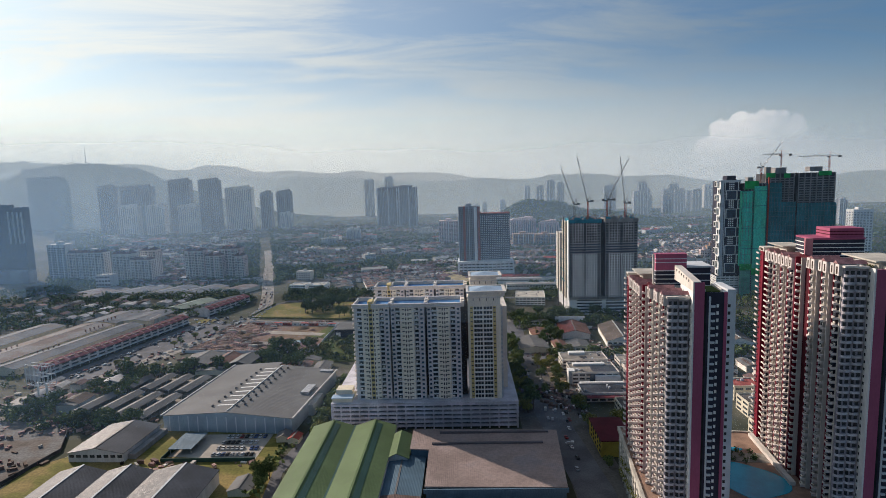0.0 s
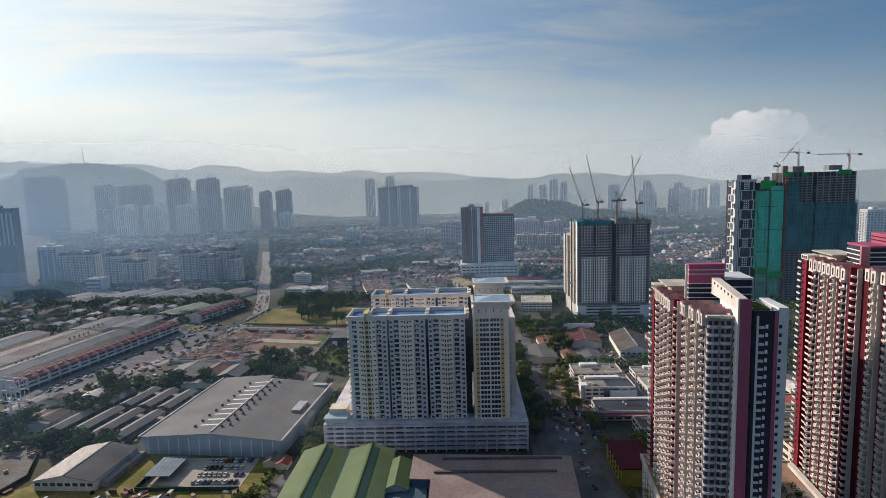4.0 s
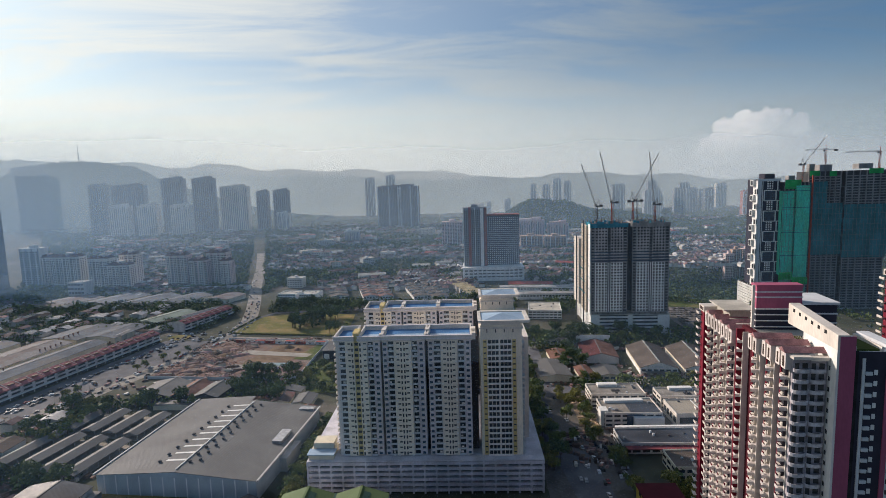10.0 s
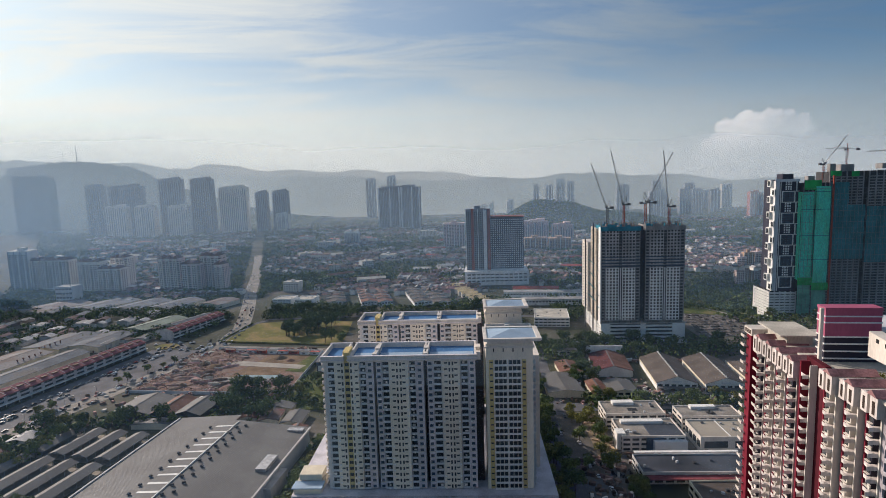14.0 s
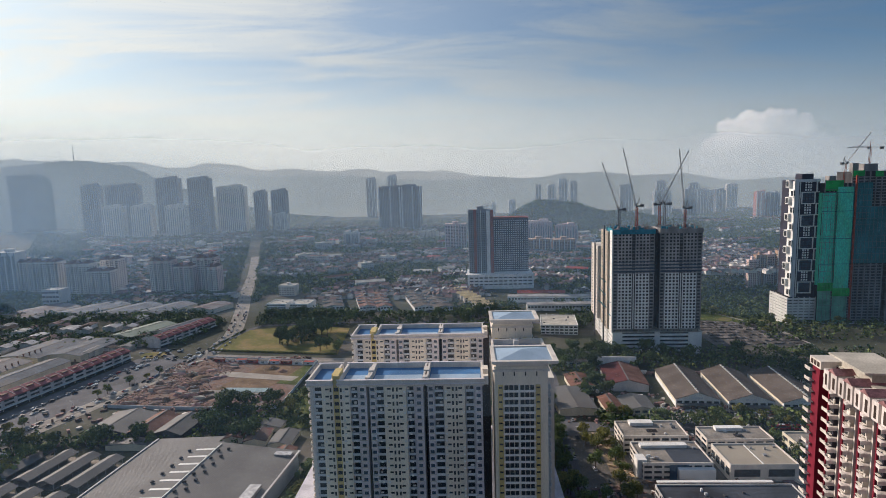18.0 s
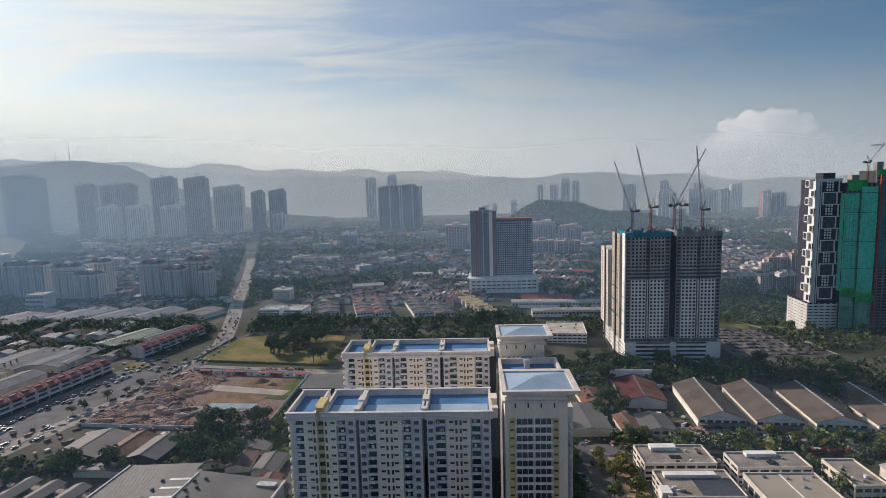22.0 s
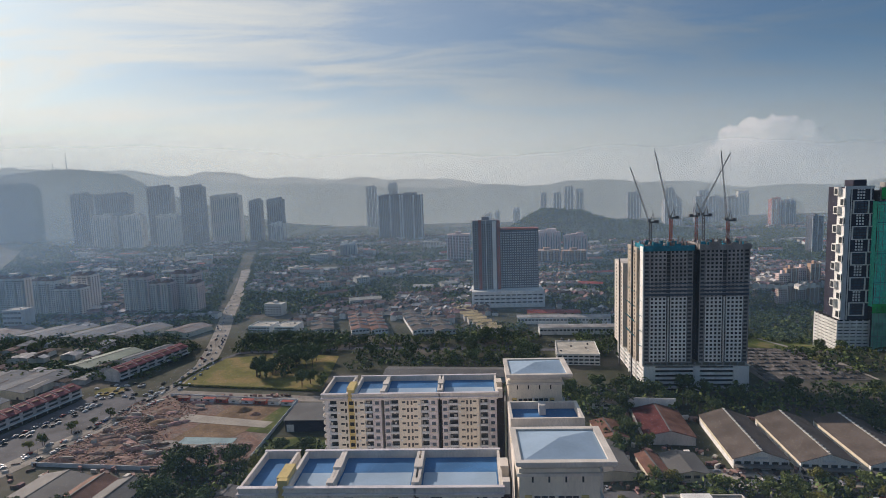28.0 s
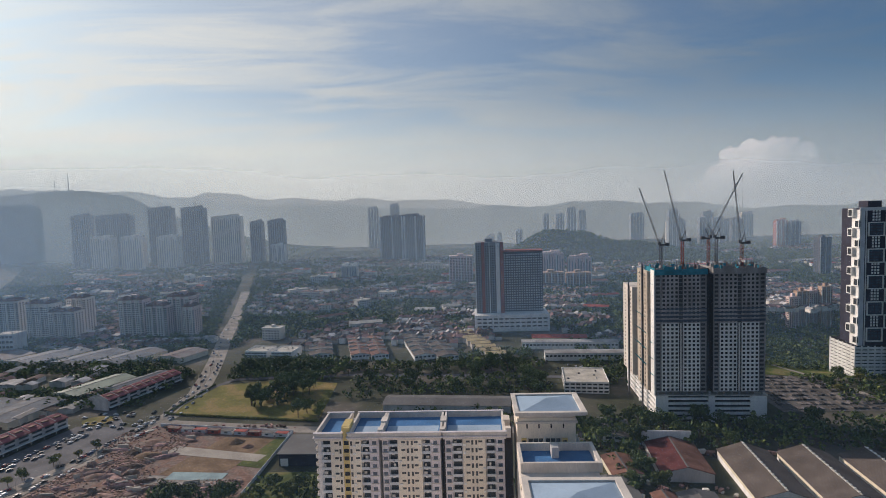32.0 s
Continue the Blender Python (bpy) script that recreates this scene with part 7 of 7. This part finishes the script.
def make_tree(seed, height, spread, leaf):
    rnd = random.Random(seed)
    ob = thing("tree", "leafy dark green tree with an uneven crown", "tree", "trees")
    s = Shape().tube((0, 0, -0.3), (0.1, 0, height * 0.45), 0.28, 7, 0.18)
    centres, radii = [], []
    for k in range(9):
        a = k * 2.4 + rnd.uniform(-0.4, 0.4)
        r = spread * rnd.uniform(0.25, 0.85)
        z = height * rnd.uniform(0.5, 0.95)
        p = (r * math.cos(a), r * math.sin(a), z)
        if k < 5:
            s.tube((0.1, 0, height * 0.4), (p[0] * 0.8, p[1] * 0.8, z - 0.4), 0.13, 5, 0.05)
        centres.append(p), radii.append(spread * rnd.uniform(0.32, 0.55))
    centres.append((0, 0, height * 0.78)), radii.append(spread * 0.6)
    part("trunk", s, BARK, ob)
    part("crown", quads("crown", centres, radii, 110, 0.2, leaf, 0.85, seed), None, ob)
    return ob


protos = [make_tree(s, h, w, leaf) for s, h, w, leaf in ((1, 9.5, 4.6, LEAF), (2, 12, 5.4, LEAF2), (3, 8, 4.0, LEAF3), (4, 14, 6.4, LEAF2), (5, 6.5, 3.2, LEAF))]
rng = random.Random(21)
used = [False] * 5


def plant(x, y, k=None, s=None):
    k = rng.randrange(5) if k is None else k
    s = s or rng.uniform(0.8, 1.25)
    m = pose(x, y, dip(x, y), 0, 0, rng.uniform(0, 360))
    if not used[k]:
        protos[k].matrix_basis, used[k] = m, True
        return
    t = copy_thing(protos[k], m)
    t.scale = (s, s, s * rng.uniform(0.9, 1.15))


def grove(n, x0, x1, y0, y1, kinds=(0, 1, 2, 3, 4)):
    for _ in range(n):
        plant(rng.uniform(x0, x1), rng.uniform(y0, y1), rng.choice(kinds))


for i in range(18):
    plant(-93 + i * 0.2 + rng.uniform(-2, 2), 346 + 5.6 * i, rng.choice((0, 2, 4)))
grove(20, -182, -140, 478, 536, (1, 3)), grove(7, -140, -100, 500, 560, (0, 1, 2))
grove(14, -292, -222, 362, 378, (0, 1, 4)), grove(16, -305, -262, 418, 480, (0, 1, 2, 4)), grove(8, -262, -205, 472, 482, (0, 1, 4)), grove(9, -345, -300, 376, 415, (0, 1, 4))
grove(20, -245, 70, 776, 806, (0, 1, 3)), grove(12, -110, 60, 712, 760, (0, 1, 3)), grove(7, -200, -182, 688, 706, (1, 3)), grove(12, -186, -150, 712, 752, (1, 3)), grove(8, -160, -125, 664, 690, (0, 1))
grove(12, 46, 56, 455, 560, (0, 1, 2)), grove(34, 84, 330, 486, 512, (0, 2, 4)), grove(14, 66, 128, 606, 652, (0, 1, 3)), grove(18, 128, 345, 600, 642, (1, 3)), grove(10, 176, 204, 412, 470, (0, 1, 2))
grove(8, 80, 100, 545, 600, (0, 1)), grove(10, 225, 400, 815, 960, (0, 1, 2)), grove(8, 290, 420, 690, 760, (1, 2, 4)), grove(5, -110, -102, 255, 312, (0, 4)), grove(8, 40, 52, 690, 760, (1, 3)), grove(8, 240, 330, 540, 600, (1, 3))
grove(10, 106, 126, 325, 360, (0, 1, 2)), grove(9, 46, 58, 380, 452, (0, 1, 2)), grove(6, -188, -170, 700, 750, (1, 3)), grove(20, 44, 50, 375, 470, (0, 2, 4)), grove(16, 66, 84, 402, 486, (2, 0, 2)), grove(10, 84, 90, 300, 400, (2, 4))
for i in range(12):
    q = rng.random()
    plant(-334 + 62 * q + rng.uniform(-5, 3), 440 + 190 * q, rng.choice((0, 2, 4)), rng.uniform(0.6, 1.0))

# woods and gardens too many to count
rs = np.random.default_rng(5)
cs, rr = [], []


def thicket(n, x0, x1, y0, y1, tall=1.0):
    """Undergrowth and crowns in depth along a belt."""
    for _ in range(n):
        x, y, r = rs.uniform(x0, x1), rs.uniform(y0, y1), rs.uniform(1.8, 3.8)
        cs.append((x, y, dip(x, y) + r * 0.7 + rs.uniform(0, 4.5) * tall)), rr.append(r)


for n, x0, x1, y0, y1, tall in ((420, -250, 66, 788, 812, 1.3), (330, -120, 62, 712, 764, 1.2), (150, -182, -140, 478, 534, 1.4), (90, -140, -98, 498, 560, 0.7), (110, -296, -222, 360, 378, 0.8), (170, -306, -266, 416, 486, 0.8), (60, -264, -200, 472, 482, 0.6), (90, -350, -305, 372, 418, 0.8),
                                (120, -97, -88, 345, 446, 1.0), (80, 44, 56, 450, 560, 1.0), (330, 84, 340, 486, 511, 0.8), (170, 62, 128, 604, 652, 1.2), (420, 128, 350, 598, 646, 1.3), (70, 176, 206, 410, 470, 1.0), (60, 78, 100, 545, 604, 1.0), (420, 222, 400, 812, 960, 0.6), (240, 290, 440, 680, 765, 0.6), (140, 240, 345, 532, 600, 1.2), (70, 106, 128, 322, 362, 1.0),
                                (500, -500, -345, 690, 740, 0.8), (650, -620, -330, 790, 845, 1.0), (300, -420, -300, 770, 800, 1.0), (260, -640, -480, 640, 700, 0.8), (200, -560, -540, 480, 640, 0.8), (24, -110, -102, 258, 330, 0.5), (420, -700, -350, 905, 960, 1.0), (120, -248, -140, 768, 790, 1.0), (200, 104, 240, 770, 815, 1.0), (160, 110, 205, 738, 780, 0.9), (90, -70, 60, 640, 676, 0.8), (60, -72, -60, 466, 640, 0.8), (140, -66, 46, 470, 560, 0.8), (60, 380, 520, 480, 660, 1.0), (1500, -950, -545, 640, 900, 0.8), (260, -545, -470, 650, 840, 0.7), (180, -430, -330, 690, 735, 0.7), (160, -520, -380, 350, 480, 0.7), (70, -312, -296, 700, 800, 0.5), (140, -262, -180, 800, 850, 0.8), (160, -20, 60, 806, 870, 0.9), (70, -196, -166, 694, 752, 1.3), (260, -250, -140, 812, 840, 0.7), (700, 225, 420, 820, 1060, 0.8), (300, 110, 225, 810, 960, 0.8)):
    thicket(n, x0, x1, y0, y1, tall)
for _ in range(52000):
    y = 890 + 1610 * rs.uniform(0, 1) ** 1.5
    x = rs.uniform(-0.72 * y - 40, 0.78 * y)
    if y < 955 and not (x < -300 or x > 225):
        continue
    if abs(x + 278 + (y - 790) * 0.352) < 15:
        continue
    if (-8 < x < 105 and 940 < y < 1030) or noise.noise(Vector((x * 0.006, y * 0.006, 7))) < -0.4:
        continue
    r = rs.uniform(2.0, 4.8)
    cs.append((x, y, dip(x, y) + r * rs.uniform(0.5, 1.1))), rr.append(r)
hedge = [(-263 + 0.1 * k, 681 + 1.0 * k, 0.9) for k in range(76)] + [(-262 + 1.0 * k, 679.6 - 0.149 * k, 0.9) for k in range(134)]
tagged(new("hedge", quads("hedge", hedge, [1.1] * len(hedge), 40, 0.3, LEAF, 1.0, 61)), "low clipped green hedge along the grass field", "hedge", kind="structure")
order = rs.permutation(len(cs))
cs, rr = [cs[i] for i in order], [rr[i] for i in order]
half = len(cs) // 2
for k, (a, b, m) in enumerate(((0, half, LEAF), (half, len(cs), LEAF2))):
    tagged(new("woodland", quads("woodland", cs[a:b], rr[a:b], 11, 0.45, m, 0.85, 30 + k)), "mass of dark green trees between the houses", "trees", kind="stuff")
cs, rr = [], []
for _ in range(4200):
    x, y = rs.uniform(20, 720), rs.uniform(1830, 2020)
    h = sum((h0 * math.exp(-((x - c) / w) ** 2 / 2)) ** 5 for c, h0, w in ((240, 88, 80), (330, 80, 90), (470, 46, 130))) ** 0.2
    cs.append((x, y, h * (1 - abs((y - 2000) / 190)) ** 1.25)), rr.append(rs.uniform(3.5, 7.5))
tagged(new("woodland", quads("woodland", cs, rr, 8, 0.5, LEAF2, 0.8, 50)), "trees covering the small wooded hill", "trees", kind="stuff")

cs, rr = [], []
for _ in range(5200):
    x, y = rs.uniform(-2500, -700), rs.uniform(2200, 2600)
    h = max(h0 * math.exp(-((x - c) / w) ** 2 / 2) for c, h0, w in ((-1790, 298, 480), (-2570, 200, 340)))
    cs.append((x, y, h * max(0.0, 1 - abs((y - 2600) / 420)) ** 1.25 - 3)), rr.append(rs.uniform(4, 9))
tagged(new("woodland", quads("woodland", cs, rr, 8, 0.5, LEAF2, 0.8, 51)), "forest on the slope of the mast hill", "trees", kind="stuff")

# ---- cars ----


def make_car(paint, long=4.3, tall=1.45):
    ob = thing("car", "parked or waiting %s car on asphalt" % paint.name.split("_")[-1], "car", "cars")
    part("body", box(-0.9, 0.9, -long / 2, long / 2, 0.35, 0.85).box(-0.8, 0.8, -long / 2 + 0.1, long / 2 - 0.15, 0.85, 0.95).box(-0.62, 0.62, -long * 0.36 + 0.52, long * 0.24 - 0.62, tall, tall + 0.05), paint, ob)
    z, y0, y1 = 0.93, -long * 0.36, long * 0.24
    part("cabin", Shape().add([(-0.8, y0, z), (0.8, y0, z), (0.8, y1, z), (-0.8, y1, z), (-0.65, y0 + 0.5, tall), (0.65, y0 + 0.5, tall), (0.65, y1 - 0.6, tall), (-0.65, y1 - 0.6, tall)], [(4, 5, 6, 7), (0, 1, 5, 4), (1, 2, 6, 5), (2, 3, 7, 6), (3, 0, 4, 7)]), GLASS, ob, "dark glazed cabin")
    axle = Shape().tube((-0.95, 0, 0), (-0.75, 0, 0), 0.32, 10).tube((0.75, 0, 0), (0.95, 0, 0), 0.32, 10).mesh("wheel_pair", RUBBER)
    at_spots("wheel_pair", axle, [(0, sy * long * 0.31, 0.32) for sy in (-1, 1)], ob)
    return ob


cars = [make_car(p) for p in CARPAINTS]
placed = [False] * len(cars)


def park(x, y, z, turn):
    k = rng.choice((0, 0, 1, 1, 2, 2, 3, 4))
    m = pose(x, y, z, 0, 0, turn)
    if placed[k]:
        copy_thing(cars[k], m)
    else:
        cars[k].matrix_basis, placed[k] = m, True


for row, y in enumerate((322, 330, 338, 346)):
    for i in range(9):
        if rng.random() < 0.85:
            park(-150 + 3.0 * i, y, 0.32, 180 * (row % 2))
for i in range(26):
    park(150 + 4.4 * i + rng.uniform(-0.6, 0.6), 515.5, 0.2, 90 + rng.uniform(-8, 8) if i % 3 else 2)
for i in range(len(MAIN) - 4):
    a, b = Vector(MAIN[i]), Vector(MAIN[i + 1])
    d = (b - a).normalized()
    for k in range(5):
        p = a.lerp(b, (k + rng.random()) / 5)
        side = rng.choice((-6, -3.2, 3.2, 6))
        park(p.x - d.y * side, p.y + d.x * side, 0.10, math.degrees(math.atan2(d.y, d.x)) - 90 + (0 if side > 0 else 180))
for i in range(18):
    park(74 - 0.06 * (i * 13) + rng.choice((-6, -2.5, 2.5, 6)), 300 + 13 * i, 0.10, rng.choice((4, 184)))
# the rest of the traffic, too many to count
traffic = [Shape() for _ in range(3)]


def small_car(x, y, a):
    c, q = math.cos(a), math.sin(a)
    t = traffic[rng.choice((0, 1, 1, 2, 2, 2))]
    for l0, l1, w, z0, z1 in ((-2.1, 2.1, 0.85, 0.3, 0.9), (-1.2, 1.0, 0.7, 0.9, 1.45)):
        t.prism([(x + c * u - q * v, y + q * u + c * v) for u, v in ((l0, -w), (l1, -w), (l1, w), (l0, w))], z0, z1)


for i in range(len(MAIN) - 3):
    a, b = Vector(MAIN[i]), Vector(MAIN[i + 1])
    d = (b - a).normalized()
    for k in range(9):
        p = a.lerp(b, rng.random())
        side = rng.choice((-7.0, -4, 2.4, 2.4, 5, 7.5, 7.5))
        small_car(p.x - d.y * side, p.y + d.x * side, math.atan2(d.y, d.x) + rng.uniform(-0.05, 0.05))
for i in range(44):
    t = rng.random()
    small_car(-343 + 40 * t + rng.choice((0, 5)), 466 + 185 * t, radians(78))
for x0, x1, y0, y1, n in ((-330, -262, 652, 690, 26), (130, 330, 511, 526, 60), (62, 90, 330, 420, 26), (100, 200, 478, 498, 24), (60, 110, 770, 830, 16), (-250, -140, 824, 842, 24)):
    for _ in range(n):
        small_car(rng.uniform(x0, x1), rng.uniform(y0, y1), radians(rng.choice((0, 90, 84, 100))))
for shape, m in zip(traffic, (CARPAINTS[0], CARPAINTS[1], CARPAINTS[2])):
    solid("traffic", shape, m, "many small parked and waiting cars on the roads", "cars", kind="stuff")
# loose goods, bins, crates and lean-tos in the yards
piles = [Shape() for _ in range(3)]
for x0, x1, y0, y1, n in ((-342, -266, 268, 372, 70), (-300, -206, 355, 380, 70), (62, 88, 380, 424, 60), (-372, -300, 396, 456, 90), (88, 330, 505, 527, 130), (-318, -264, 456, 540, 60), (128, 205, 588, 600, 50), (-262, -142, 512, 534, 80), (-550, -350, 640, 735, 190), (-205, -120, 300, 315, 40), (92, 205, 416, 430, 70), (130, 176, 476, 488, 50), (60, 140, 500, 560, 70), (-260, -142, 640, 652, 60), (-300, -250, 300, 316, 30), (105, 140, 585, 620, 40), (-700, -350, 860, 900, 160)):
    for _ in range(n):
        x, y, a = rng.uniform(x0, x1), rng.uniform(y0, y1), rng.uniform(0, 3.1)
        l, w, h = rng.uniform(0.4, 2.6), rng.uniform(0.3, 1.3), rng.uniform(0.3, 2.3)
        c, q = math.cos(a), math.sin(a)
        piles[rng.choice((0, 0, 0, 1, 2, 2, 2))].prism([(x + c * u - q * v, y + q * u + c * v) for u, v in ((-l, -w), (l, -w), (l, w), (-l, w))], 0.1, 0.2 + h)
for shape, m in zip(piles, (RUBBLE, HOUSEWALL, HOUSEROOF)):
    solid("yard_goods", shape, m, "loose crates, sheets and goods lying in the yards", "yard goods", kind="stuff")
# the kerbed middle strip of the main road, and the junction island
left, right = ribbon(MAIN, 0.8)
med = Shape()
for i in range(len(MAIN) - 1):
    med.prism([right[i], right[i + 1], left[i + 1], left[i]], 0.0, 0.3)
solid("kerb", med, PAVING, "pale concrete kerb along the middle of the road", "kerb", kind="structure")
ring = [(-312 + 13 * math.cos(a), 668 + 10 * math.sin(a)) for a in [k * math.pi / 10 for k in range(20)]]
solid("ground", Shape().prism(ring, 0, 0.4), GRASS, "small grassy traffic island at the junction", "ground", kind="structure")
for i in range(26):
    t = i / 26
    park(-348 + 40 * t + rng.uniform(-1, 1), 466 + 185 * t, 0.14, -12 + rng.uniform(-4, 4))
for i in range(10):
    park(-300 + rng.uniform(-8, 30), 655 + rng.uniform(-6, 10), 0.2, rng.uniform(0, 180))


def make_bus():
    ob = thing("bus", "red single-deck bus parked on a side street", "bus", "red buses")
    part("body", box(-1.25, 1.25, -5.5, 5.5, 0.4, 3.1), CARPAINTS[3], ob)
    part("window_band", box(-1.28, 1.28, -5.0, 5.2, 1.6, 2.5), GLASS, ob)
    part("roof_unit", box(-0.9, 0.9, -2.0, 1.0, 3.1, 3.35), SILVER, ob)
    at_spots("wheel", Shape().tube((-0.15, 0, 0), (0.15, 0, 0), 0.5, 10).mesh("wheel", RUBBER), [(sx * 1.15, sy, 0.5) for sx in (-1, 1) for sy in (-3.2, 3.4)], ob)
    return ob


bus = make_bus()
bus.matrix_basis = pose(196, 492, 0.16, 0, 0, 92)
copy_thing(bus, pose(209, 491.5, 0.16, 0, 0, 92)), copy_thing(bus, pose(232, 491, 0.16, 0, 0, 92))

# tan earth, planks and heaps beside the low offices
sheet("ground", [(76, 425), (88, 425), (88, 486), (76, 490)], 0.2, mat("tan_earth", (0.27, 0.21, 0.145), 0.95, 0.25, 0.15, 0.8, bump=0.4), "tan earth strip with building waste")
planks = Shape()
rng = random.Random(15)
for _ in range(70):
    x, y, a = rng.uniform(78, 87), rng.uniform(428, 484), rng.uniform(0, 3.1)
    c, s, l, w = math.cos(a), math.sin(a), rng.uniform(1.5, 4), rng.uniform(0.2, 0.6)
    planks.prism([(x - c * l + s * w, y - s * l - c * w), (x + c * l + s * w, y + s * l - c * w), (x + c * l - s * w, y + s * l + c * w), (x - c * l - s * w, y - s * l + c * w)], 0.2, 0.2 + rng.uniform(0.2, 0.9))
solid("building_waste", planks, mat("pale_timber", (0.45, 0.35, 0.22), 0.85, 0.3, 0.4, random_by="island", spread=0.3), "heaped pale timber and building waste", "building waste", kind="stuff")


def street_lamp():
    ob = thing("street_lamp", "tall grey steel street lamp with a single arm", "street lamp", "street lamps")
    part("pole", Shape().tube((0, 0, 0), (0, 0, 9), 0.14, 6, 0.08), STEEL, ob)
    part("arm", Shape().tube((0, 0, 8.9), (1.8, 0, 9.4), 0.07, 5), STEEL, ob)
    part("lamp_head", box(1.5, 2.4, -0.15, 0.15, 9.3, 9.5), SILVER, ob)
    return ob


lamp = street_lamp()
first = True
for i in range(1, len(MAIN) - 3):
    a, b = Vector(MAIN[i]), Vector(MAIN[i + 1])
    d = (b - a).normalized()
    for k in range(2):
        q = a.lerp(b, 0.25 + 0.5 * k)
        m = pose(q.x, q.y, 0.3, 0, 0, math.degrees(math.atan2(d.y, d.x)) + 90 * (1 if k else -1))
        if first:
            lamp.matrix_basis, first = m, False
        else:
            copy_thing(lamp, m)
